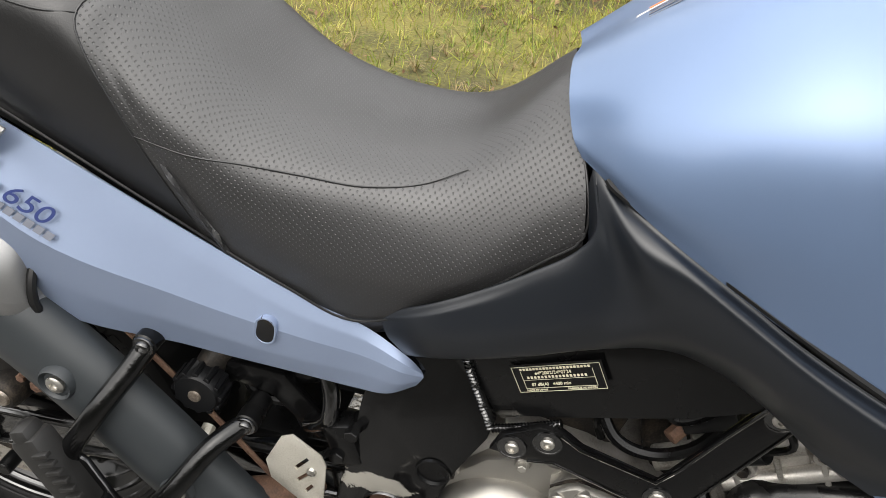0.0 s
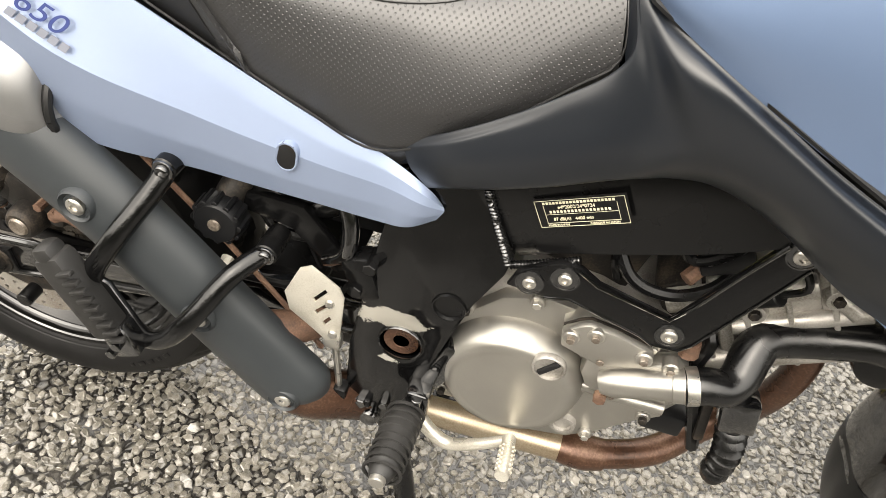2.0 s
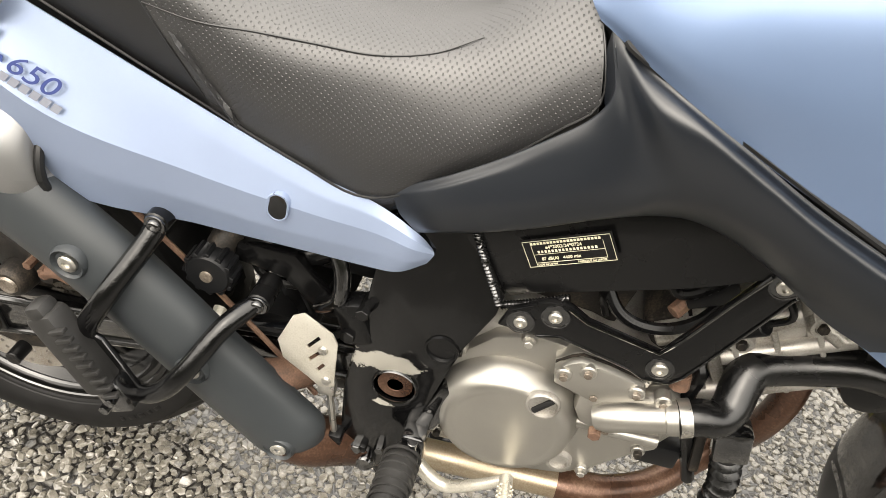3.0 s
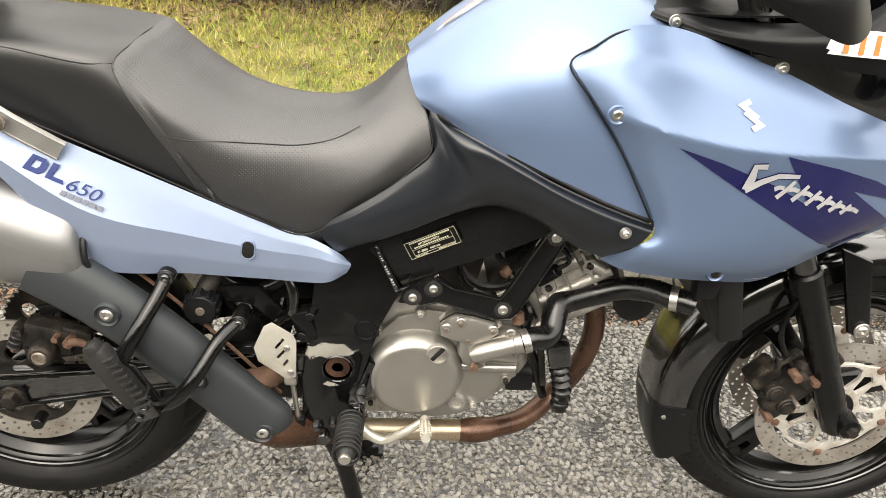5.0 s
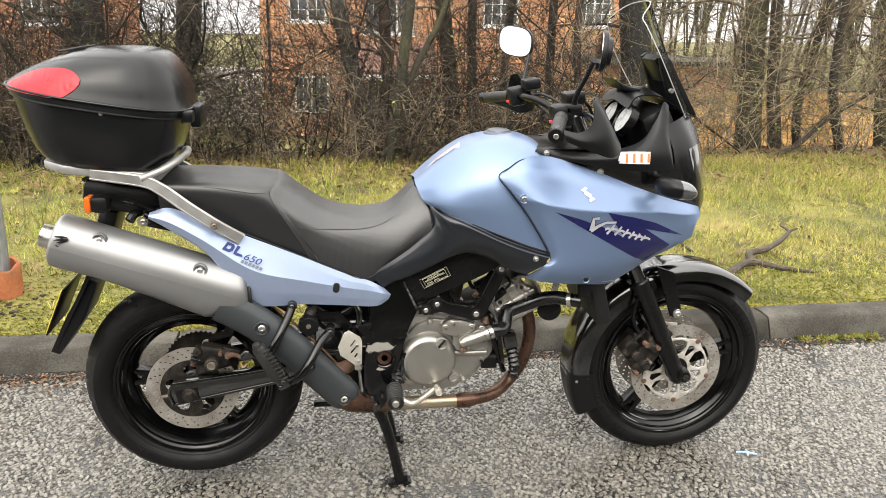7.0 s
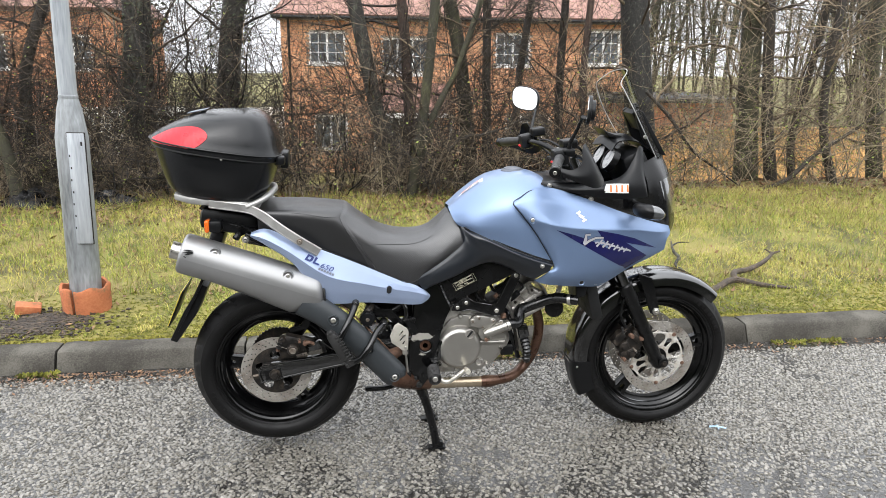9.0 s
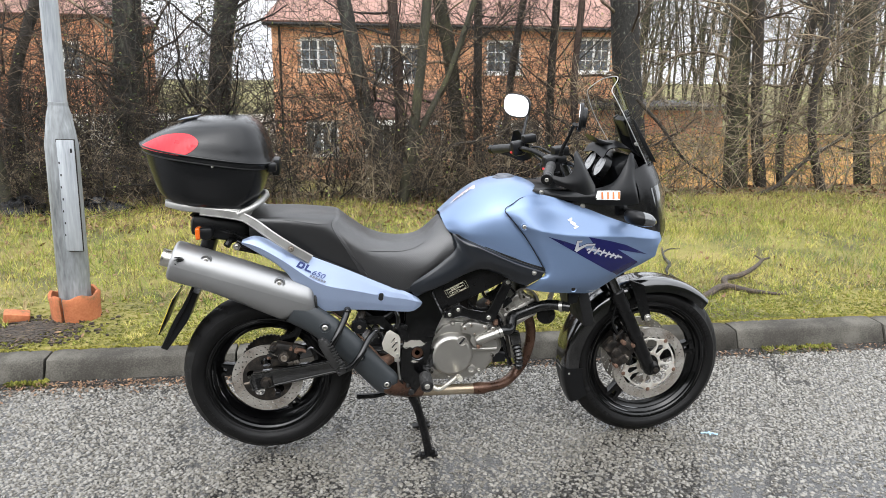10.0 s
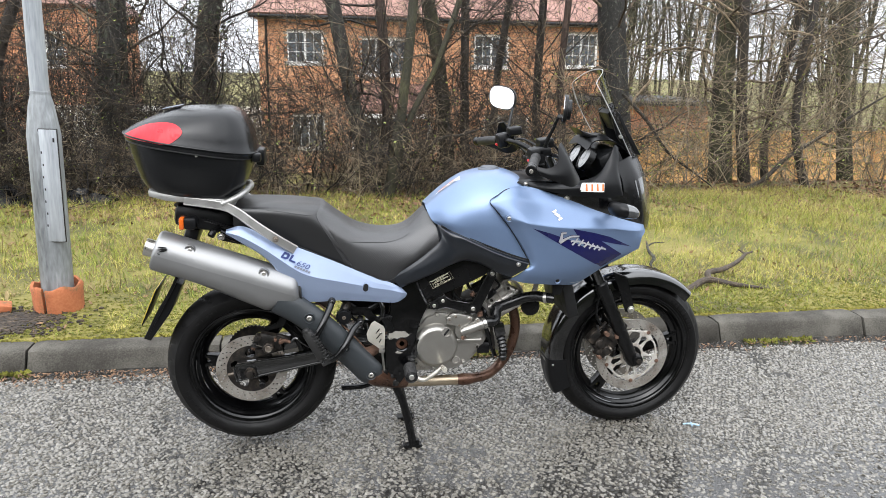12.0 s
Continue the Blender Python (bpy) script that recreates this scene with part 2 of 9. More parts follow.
def worn_plate():
    """Gloss black paint, rubbed through to pale metal where boots touch it."""
    m = hue("worn_gloss_black_paint", (0.0022, 0.0022, 0.0024), rough=0.15, scale=6, fine=300, bump=0.0, fine_bump=0.02, rough_var=0.05, coat=0.25, spec=0.35)
    nt = m.node_tree
    p = nt.nodes["Principled BSDF"]
    tc = nt.nodes.new("ShaderNodeTexCoord")
    worn = None
    for at, size, lim in (((-0.214, -0.148, 0.488), (0.050, 0.1, 0.018), 0.88), ((-0.214, -0.148, 0.418), (0.030, 0.1, 0.011), 0.45)):
        mp = nt.nodes.new("ShaderNodeMapping")
        mp.inputs["Scale"].default_value = tuple(1 / s for s in size)
        mp.inputs["Location"].default_value = tuple(-a / s for a, s in zip(at, size))
        nt.links.new(tc.outputs["Object"], mp.inputs["Vector"])
        ln_ = nt.nodes.new("ShaderNodeVectorMath")
        ln_.operation = "LENGTH"
        nt.links.new(mp.outputs[0], ln_.inputs[0])
        no = nt.nodes.new("ShaderNodeTexNoise")
        no.inputs["Scale"].default_value, no.inputs["Detail"].default_value, no.inputs["Roughness"].default_value = 55.0, 8.0, 0.7
        nt.links.new(tc.outputs["Object"], no.inputs["Vector"])
        ad = nt.nodes.new("ShaderNodeMath")
        ad.operation = "MULTIPLY_ADD"
        ad.inputs[1].default_value = 1.9
        nt.links.new(no.outputs["Fac"], ad.inputs[0])
        sub = nt.nodes.new("ShaderNodeMath")
        sub.operation = "SUBTRACT"
        sub.inputs[1].default_value = 0.95
        nt.links.new(ln_.outputs["Value"], sub.inputs[0])
        nt.links.new(sub.outputs[0], ad.inputs[2])
        st = nt.nodes.new("ShaderNodeMapRange")
        st.inputs["From Min"].default_value, st.inputs["From Max"].default_value = lim, lim - 0.12
        nt.links.new(ad.outputs[0], st.inputs["Value"])
        if worn is None:
            worn = st.outputs[0]
        else:
            mx = nt.nodes.new("ShaderNodeMath")
            mx.operation = "MAXIMUM"
            nt.links.new(worn, mx.inputs[0])
            nt.links.new(st.outputs[0], mx.inputs[1])
            worn = mx.outputs[0]
    mix = nt.nodes.new("ShaderNodeMixRGB")
    mix.inputs["Color2"].default_value = (0.46, 0.44, 0.39, 1)
    old = p.inputs["Base Color"].links[0].from_socket
    nt.links.new(worn, mix.inputs["Fac"])
    nt.links.new(old, mix.inputs["Color1"])
    nt.links.new(mix.outputs[0], p.inputs["Base Color"])
    met = nt.nodes.new("ShaderNodeMath")
    met.operation = "MULTIPLY"
    met.inputs[1].default_value = 0.5
    nt.links.new(worn, met.inputs[0])
    nt.links.new(met.outputs[0], p.inputs["Metallic"])
    return m


WORN_BLACK = worn_plate()
SCREEN_EDGE = hue("screen_edge", (0.35, 0.355, 0.35), rough=0.25, bump=0.0)


def seat_material():
    """Black vinyl with a grid of punched dots."""
    m = hue("perforated_seat_vinyl", (0.0235, 0.0232, 0.0240), rough=0.42, scale=7, fine=1300, bump=0.03, fine_bump=0.06, rough_var=0.06, spec=0.9)
    nt = m.node_tree
    p = nt.nodes["Principled BSDF"]
    uv = nt.nodes.new("ShaderNodeTexCoord")
    mp = nt.nodes.new("ShaderNodeMapping")
    mp.inputs["Rotation"].default_value = (0, 0, radians(45))
    mp.inputs["Scale"].default_value = (222, 222, 0)
    nt.links.new(uv.outputs["UV"], mp.inputs["Vector"])
    fr = nt.nodes.new("ShaderNodeVectorMath")
    fr.operation = "FRACTION"
    nt.links.new(mp.outputs[0], fr.inputs[0])
    ds = nt.nodes.new("ShaderNodeVectorMath")
    ds.operation = "DISTANCE"
    ds.inputs[1].default_value = (0.5, 0.5, 0)
    nt.links.new(fr.outputs[0], ds.inputs[0])
    mr = nt.nodes.new("ShaderNodeMapRange")
    mr.inputs["From Min"].default_value, mr.inputs["From Max"].default_value = 0.10, 0.22
    nt.links.new(ds.outputs["Value"], mr.inputs["Value"])
    b = nt.nodes.new("ShaderNodeBump")
    b.inputs["Strength"].default_value, b.inputs["Distance"].default_value = 0.52, 0.0009
    nt.links.new(mr.outputs[0], b.inputs["Height"])
    old = p.inputs["Normal"].links[0].from_socket
    nt.links.new(old, b.inputs["Normal"])
    nt.links.new(b.outputs[0], p.inputs["Normal"])
    return m


SEAT = seat_material()
VINYL = hue("black_grained_vinyl", (0.0085, 0.0085, 0.0090), rough=0.40, scale=7, fine=700, bump=0.03, fine_bump=0.15, rough_var=0.06, spec=0.7)

# ---- tools for shapes ----
def part(name, bm, mat, parent=None, label="", sharp=38):
    me = bpy.data.meshes.new(name)
    bmesh.ops.recalc_face_normals(bm, faces=bm.faces)
    bm.to_mesh(me)
    bm.free()
    me.materials.append(mat)
    me.polygons.foreach_set("use_smooth", [True] * len(me.polygons))
    me.set_sharp_from_angle(angle=radians(sharp))
    ob = new(name, me)
    ob.parent = parent
    if label:
        ob["label"] = label
    return ob


def raw(name, verts, faces, mat, parent=None, smooth=False):
    """A mesh straight from arrays, for large scattered stuff."""
    me = bpy.data.meshes.new(name)
    me.from_pydata([tuple(v) for v in verts], [], [tuple(f) for f in faces])
    me.materials.append(mat)
    if smooth:
        me.polygons.foreach_set("use_smooth", [True] * len(me.polygons))
    ob = new(name, me)
    ob.parent = parent
    return ob


def thing(name, label, category, at=(0, 0, 0), group="", kind=""):
    ob = new(name)
    ob.location = at
    return tagged(ob, label, category, group, kind)


def spline(points, n, closed=False):
    """n points on a smooth curve through the given ones, evenly spread."""
    p = np.array(points, float)
    if len(p) == 2 and not closed:
        return p[0] + (p[1] - p[0]) * np.linspace(0, 1, n)[:, None]
    q = np.vstack([p[-1], p, p[0], p[1]]) if closed else np.vstack([2 * p[0] - p[1], p, 2 * p[-1] - p[-2]])
    out = []
    for k in range(len(q) - 3):
        a, b, c, d = q[k : k + 4]
        t = np.linspace(0, 1, 16, endpoint=False)[:, None]
        out.append(0.5 * (2 * b + (c - a) * t + (2 * a - 5 * b + 4 * c - d) * t**2 + (3 * b - a - 3 * c + d) * t**3))
    out = np.vstack(out + [p[:1] if closed else p[-1:]])
    s = np.r_[0, np.cumsum(np.linalg.norm(np.diff(out, axis=0), axis=1))]
    at = np.linspace(0, s[-1], n, endpoint=not closed)
    return np.stack([np.interp(at, s, out[:, k]) for k in range(out.shape[1])], 1)


def curve_by_index(points, n):
    """A smooth curve sampled evenly between the given points, so that neighbours keep step."""
    p = np.array(points, float)
    q = np.vstack([2 * p[0] - p[1], p, 2 * p[-1] - p[-2]])
    out = []
    for u in np.linspace(0, len(p) - 1, n):
        k = min(int(u), len(p) - 2)
        t = u - k
        a, b, c, d = q[k : k + 4]
        out.append(0.5 * (2 * b + (c - a) * t + (2 * a - 5 * b + 4 * c - d) * t**2 + (3 * b - a - 3 * c + d) * t**3))
    return np.array(out)


def patch(rails, nu=36, nv=20, thick=0.003, straight=False, flip=False, mirror=False, cols=None, press=None):
    """A smooth sheet through rails of points (all of one length), with real thickness and a metric UV map."""
    rails = [np.array(r, float) * ((1, -1, 1) if mirror else (1, 1, 1)) for r in rails]
    lines = np.array([curve_by_index(r, nu) for r in rails])
    if straight:
        grid = np.array([[lines[min(int(v), len(lines) - 2), u] + (v - min(int(v), len(lines) - 2)) * (lines[min(int(v), len(lines) - 2) + 1, u] - lines[min(int(v), len(lines) - 2), u])
                          for u in range(nu)] for v in np.linspace(0, len(lines) - 1, nv)])
    else:
        grid = np.stack([curve_by_index(lines[:, u], nv) for u in range(nu)], 1)
    if press:
        grid = press(grid)
    if cols:
        grid = grid[:, cols[0] : cols[1]]
        nu = grid.shape[1]
    du, dv = np.gradient(grid, axis=1), np.gradient(grid, axis=0)
    nrm = np.cross(du, dv)
    nrm /= np.linalg.norm(nrm, axis=2, keepdims=True) + 1e-9
    mid_at = grid.reshape(-1, 3).mean(0)
    inner = np.array((mid_at[0], 0.0 if abs(mid_at[1]) > 0.02 else mid_at[1], mid_at[2] - 0.03))
    if (nrm * (grid - inner)).sum() < 0:
        nrm = -nrm
    if flip:
        nrm = -nrm
    bm = bmesh.new()
    uvl = bm.loops.layers.uv.new("UVMap")
    mid = grid[nv // 2]
    us = np.r_[0, np.cumsum(np.linalg.norm(np.diff(mid, axis=0), axis=1))]
    vs = np.r_[0, np.cumsum(np.linalg.norm(np.diff(grid[:, nu // 2], axis=0), axis=1))]
    top = [[bm.verts.new(grid[v, u]) for u in range(nu)] for v in range(nv)]

    def quad(a, b, c, d, uvs):
        f = bm.faces.new((a, b, c, d))
        for lp, w in zip(f.loops, uvs):
            lp[uvl].uv = w

    for v in range(nv - 1):
        for u in range(nu - 1):
            quad(top[v][u], top[v][u + 1], top[v + 1][u + 1], top[v + 1][u], [(us[u], vs[v]), (us[u + 1], vs[v]), (us[u + 1], vs[v + 1]), (us[u], vs[v + 1])])
    if thick:
        low = [[bm.verts.new(grid[v, u] - nrm[v, u] * thick) for u in range(nu)] for v in range(nv)]
        for v in range(nv - 1):
            for u in range(nu - 1):
                quad(low[v][u], low[v + 1][u], low[v + 1][u + 1], low[v][u + 1], [(0, 0)] * 4)
        for u in range(nu - 1):
            quad(top[0][u + 1], top[0][u], low[0][u], low[0][u + 1], [(0, 0)] * 4)
            quad(top[-1][u], top[-1][u + 1], low[-1][u + 1], low[-1][u], [(0, 0)] * 4)
        for v in range(nv - 1):
            quad(top[v][0], top[v + 1][0], low[v + 1][0], low[v][0], [(0, 0)] * 4)
            quad(top[v + 1][-1], top[v][-1], low[v][-1], low[v + 1][-1], [(0, 0)] * 4)
    return bm


def mirrored_rails(rails):
    """Rails from one side on over the middle (the first rail lies on it) down the other side."""
    other = [[(x, -y, z) for x, y, z in r] for r in rails[:0:-1]]
    return other + [list(r) for r in rails]


def tube(points, r, n=10, m=32, caps=True, smooth=True):
    """A round bar along a smooth line; r: one radius or one a point."""
    p = spline(points, m) if smooth else np.array(points, float)
    m = len(p)
    rad = np.interp(np.linspace(0, 1, m), np.linspace(0, 1, len(r)), r) if hasattr(r, "__len__") else np.full(m, r)
    bm = bmesh.new()
    tan = np.gradient(p, axis=0)
    ref = np.array((0.0, 0.0, 1.0))
    rings = []
    for k in range(m):
        t = tan[k] / (np.linalg.norm(tan[k]) + 1e-9)
        if k == 0 and abs(t @ ref) > 0.9:
            ref = np.array((0.0, 1.0, 0.0))
        ref = ref - t * (ref @ t)
        ref /= np.linalg.norm(ref) + 1e-9
        side = np.cross(t, ref)
        rings.append([bm.verts.new(p[k] + rad[k] * (math.cos(a) * ref + math.sin(a) * side)) for a in np.arange(n) * 2 * math.pi / n])
    for a, b in zip(rings, rings[1:]):
        for k in range(n):
            bm.faces.new((a[k], a[(k + 1) % n], b[(k + 1) % n], b[k]))
    if caps:
        bm.faces.new(rings[0][::-1])
        bm.faces.new(rings[-1])
    return bm


def rod(a, b, r, n=14, bevel=0.0):
    """A straight bar with slightly broken edges."""
    a, b = np.array(a, float), np.array(b, float)
    d = (b - a) / np.linalg.norm(b - a)
    e = bevel or 0.12 * r
    return tube([a, a + d * 1e-4, a + d * e, b - d * e, b - d * 1e-4, b], [0.5 * r, r - e, r, r, r - e, 0.5 * r], n=n, smooth=False)


def turned(profile, centre, n=64, axis="y", closed=False):
    """A turned body: rows of (radius, height along the axis)."""
    bm = bmesh.new()
    rings = []
    for r, h in profile:
        ring = []
        for a in np.arange(n) * 2 * math.pi / n:
            c, s = r * math.cos(a), r * math.sin(a)
            v = (c, h, s) if axis == "y" else ((c, s, h) if axis == "z" else (h, c, s))
            ring.append(bm.verts.new(Vector(v) + Vector(centre)))
        rings.append(ring)
    pairs = list(zip(rings, rings[1:])) + ([(rings[-1], rings[0])] if closed else [])
    for a, b in pairs:
        for k in range(n):
            bm.faces.new((a[k], a[(k + 1) % n], b[(k + 1) % n], b[k]))
    if not closed:
        for ring, (r, _) in ((rings[0], profile[0]), (rings[-1], profile[-1])):
            if r > 1e-4:
                bm.faces.new(ring)
    bmesh.ops.remove_doubles(bm, verts=bm.verts, dist=1e-5)
    return bm


def circle(cx, cz, r, n=24, turn=0.0):
    return [(cx + r * math.cos(turn + 2 * math.pi * k / n), cz + r * math.sin(turn + 2 * math.pi * k / n)) for k in range(n)]


def slot(cx, cz, w, h, lean=0.0, n=8):
    """A long hole, upright, leaned by degrees."""
    out = []
    for k in range(2 * n):
        a = math.pi * k / (n - 1) if k < n else math.pi + math.pi * (k - n) / (n - 1)
        x, z = w / 2 * math.cos(a), w / 2 * math.sin(a) + (h - w) / 2 * (1 if k < n else -1)
        c, s = math.cos(radians(lean)), math.sin(radians(lean))
        out.append((cx + c * x - s * z, cz + s * x + c * z))
    return out


def plate(outline, y0, y1, holes=(), bevel=0.0, at=None):
    """A plate cut to an outline in (x, z), with holes, between two depths y0 < y1. at(x, y, z) may bend it."""
    bm = bmesh.new()
    edges = []
    for loop in (outline, *holes):
        vs = [bm.verts.new((x, y0, z)) for x, z in loop]
        edges += [bm.edges.new((vs[k], vs[(k + 1) % len(vs)])) for k in range(len(vs))]
    bmesh.ops.triangle_fill(bm, edges=edges, use_beauty=True, use_dissolve=False)
    got = bmesh.ops.extrude_face_region(bm, geom=bm.faces[:])
    bmesh.ops.translate(bm, verts=[v for v in got["geom"] if isinstance(v, bmesh.types.BMVert)], vec=(0, y1 - y0, 0))
    if bevel:
        rim = [e for e in bm.edges if len(e.link_faces) == 2 and e.calc_face_angle(0) > 0.9 and abs(e.verts[0].co.y - e.verts[1].co.y) < 1e-6]
        bmesh.ops.bevel(bm, geom=rim, offset=bevel, segments=2, profile=0.5, affect="EDGES", clamp_overlap=True)
    if at:
        for v in bm.verts:
            v.co = at(*v.co)
    return bm


def block(centre, size, bevel=0.004, turn=(0, 0, 0), taper=1.0):
    """A box with rounded edges."""
    bm = bmesh.new()
    bmesh.ops.create_cube(bm, size=1)
    for v in bm.verts:
        k = taper if v.co.z > 0 else 1.0
        v.co = Vector((v.co.x * size[0] * k, v.co.y * size[1] * k, v.co.z * size[2]))
    if bevel:
        bmesh.ops.bevel(bm, geom=bm.edges[:], offset=bevel, segments=2, profile=0.5, affect="EDGES", clamp_overlap=True)
    bm.transform(pose(*centre, *turn))
    return bm


def merge(*bms):
    """Several pieces of one part in one mesh."""
    me = bpy.data.meshes.new("tmp")
    out = bmesh.new()
    for b in bms:
        b.to_mesh(me)
        b.free()
        out.from_mesh(me)
    bpy.data.meshes.remove(me)
    return out


def bolt(parent, p, r=0.009, mat=None, out=0.006, washer=True, socket=True):
    """A round-headed socket bolt looking to the rider's right (-y)."""
    x, y, z = p
    prof = [(0.0001, y + 0.012), (r * 0.5, y + 0.012), (r, y), (r, y - out * 0.5), (r * 0.8, y - out * 0.9), (r * 0.62, y - out)]
    prof += [(r * 0.45, y - out), (r * 0.42, y - out * 0.4), (0.0001, y - out * 0.4)] if socket else [(r * 0.3, y - out * 1.1), (0.0001, y - out * 1.15)]
    b = part("bolt", turned([(a, h - y) for a, h in prof], (x, y, z), n=14), mat or STEEL, parent)
    if washer:
        part("washer", turned([(r * 0.6, 0.003), (r * 1.45, 0.003), (r * 1.5, 0.0), (r * 1.4, -0.0015), (r * 0.6, -0.0015)], (x, y, z), n=18), mat or STEEL, b)
    return b


def words(text, size, parent, mat, m, name="lettering", shear=0.0, extrude=0.0004):
    """Flat lettering in the built-in font, turned into a mesh, at the pose m (its own x to the right, y up)."""
    cu = bpy.data.curves.new("tmp_text", "FONT")
    cu.body, cu.size, cu.extrude, cu.shear = text, size, extrude, shear
    tmp = bpy.data.objects.new("tmp_text", cu)
    scene.collection.objects.link(tmp)
    me = bpy.data.meshes.new_from_object(tmp.evaluated_get(bpy.context.evaluated_depsgraph_get()))
    bpy.data.objects.remove(tmp)
    me.materials.clear()
    me.materials.append(mat)
    me.transform(m)
    ob = new(name, me)
    ob.parent = parent
    return ob

# ---- the place: road, kerb, verge, thicket, houses ----
rng = np.random.default_rng(7)
ASPHALT_PLAIN = material("wet_chip_asphalt", [(0.020, 0.019, 0.018), (0.055, 0.053, 0.050), (0.11, 0.105, 0.10)], rough=0.19, scale=3.0, fine=90, bump=0.25, fine_bump=0.4, rough_var=0.14, depth=0.006, coords="Object", coat=0.6, coat_rough=0.08)


def asphalt():
    """Wet tarmac whose chips show as cells of their own tone, with dark wet gaps between."""
    m = ASPHALT_PLAIN
    nt = m.node_tree
    p = nt.nodes["Principled BSDF"]
    tc = nt.nodes.new("ShaderNodeTexCoord")
    cell, gap = nt.nodes.new("ShaderNodeTexVoronoi"), nt.nodes.new("ShaderNodeTexVoronoi")
    gap.feature = "DISTANCE_TO_EDGE"
    for v in (cell, gap):
        v.inputs["Scale"].default_value = 62.0
        nt.links.new(tc.outputs["Object"], v.inputs["Vector"])
    tone = ramp(nt, [(0.0, (0.030, 0.028, 0.024)), (0.45, (0.070, 0.066, 0.058)), (1.0, (0.13, 0.123, 0.108))])
    split = nt.nodes.new("ShaderNodeSeparateColor")
    nt.links.new(cell.outputs["Color"], split.inputs[0])
    nt.links.new(split.outputs[0], tone.inputs["Fac"])
    edge = nt.nodes.new("ShaderNodeMapRange")
    edge.inputs["From Min"].default_value, edge.inputs["From Max"].default_value = 0.05, 0.30
    nt.links.new(gap.outputs["Distance"], edge.inputs["Value"])
    mix = nt.nodes.new("ShaderNodeMixRGB")
    mix.inputs["Color1"].default_value = (0.009, 0.008, 0.007, 1)
    nt.links.new(edge.outputs[0], mix.inputs["Fac"])
    nt.links.new(tone.outputs["Color"], mix.inputs["Color2"])
    nt.links.new(mix.outputs[0], p.inputs["Base Color"])
    b = nt.nodes.new("ShaderNodeBump")
    b.inputs["Strength"].default_value, b.inputs["Distance"].default_value = 0.9, 0.006
    nt.links.new(edge.outputs[0], b.inputs["Height"])
    nt.links.new(p.inputs["Normal"].links[0].from_socket, b.inputs["Normal"])
    nt.links.new(b.outputs[0], p.inputs["Normal"])
    return m


ASPHALT = asphalt()
CHIP = material("wet_stone_chips", [(0.060, 0.055, 0.045), (0.124, 0.114, 0.095), (0.200, 0.185, 0.157)], coat=0.6, coat_rough=0.10, spec=0.6, rough=0.26, scale=60, fine=500, bump=0.35, fine_bump=0.25, random=0.22, rough_var=0.14, depth=0.003)
KERB = material("weathered_kerb_concrete", [(0.016, 0.0145, 0.0115), (0.048, 0.044, 0.037), (0.115, 0.108, 0.092)], rough=0.88, spec=0.2, scale=6, fine=140, bump=0.35, fine_bump=0.45, random=0.08, depth=0.004)
SOIL = material("mossy_turf", [(0.030, 0.022, 0.010), (0.085, 0.078, 0.020), (0.185, 0.165, 0.040), (0.25, 0.185, 0.085)], rough=0.9, scale=2.2, fine=60, bump=0.6, fine_bump=0.8, depth=0.02)
GRASS = material("grass_blades", [(0.036, 0.066, 0.008), (0.125, 0.185, 0.018), (0.295, 0.315, 0.040), (0.52, 0.43, 0.13)], rough=0.6, scale=0.8, fine=9, bump=0.0, fine_bump=0.0, random=0.22)
STRAW = material("dry_grass", [(0.11, 0.075, 0.032), (0.20, 0.145, 0.062), (0.32, 0.245, 0.115)], rough=0.7, scale=2, fine=15, bump=0.0, fine_bump=0.0, random=0.25)
STRAW_PALE = material("bleached_grass_blades", [(0.22, 0.20, 0.045), (0.42, 0.36, 0.105), (0.60, 0.51, 0.21)], rough=0.7, scale=2, fine=15, bump=0.0, fine_bump=0.0, random=0.25)
MOSS = material("bright_moss", [(0.085, 0.095, 0.012), (0.185, 0.185, 0.024), (0.29, 0.25, 0.05)], rough=0.85, scale=9, fine=80, bump=0.5, fine_bump=0.7, random=0.2)
LEAF_LITTER = material("dead_leaves", [(0.07, 0.035, 0.018), (0.17, 0.09, 0.045), (0.30, 0.19, 0.10)], rough=0.75, scale=20, fine=200, bump=0.1, random=0.3)
SOIL_CRUMB = material("dark_wet_soil", [(0.018, 0.013, 0.009), (0.055, 0.040, 0.027), (0.16, 0.115, 0.075)], rough=0.8, scale=20, fine=200, bump=0.3, random=0.25)
BARK = material("grey_brown_bark", [(0.010, 0.008, 0.006), (0.028, 0.022, 0.016), (0.070, 0.058, 0.042)], rough=0.85, scale=9, fine=60, bump=0.7, fine_bump=0.6, stretch=(1, 1, 0.25), depth=0.02)
LIMB = material("peeling_branch_bark", [(0.02, 0.014, 0.010), (0.05, 0.037, 0.026), (0.13, 0.10, 0.072)], rough=0.8, scale=30, fine=120, bump=0.6, fine_bump=0.5, depth=0.006)
BARK_DARK = material("dark_lichened_bark", [(0.010, 0.009, 0.007), (0.026, 0.023, 0.019), (0.11, 0.115, 0.085)], rough=0.85, scale=16, fine=70, bump=0.8, fine_bump=0.6, stretch=(1, 1, 0.4), depth=0.02)
BARK_RED = material("reddish_brown_bark", [(0.016, 0.010, 0.008), (0.045, 0.028, 0.021), (0.095, 0.065, 0.050)], rough=0.85, scale=9, fine=60, bump=0.6, fine_bump=0.5, stretch=(1, 1, 0.25), depth=0.02)
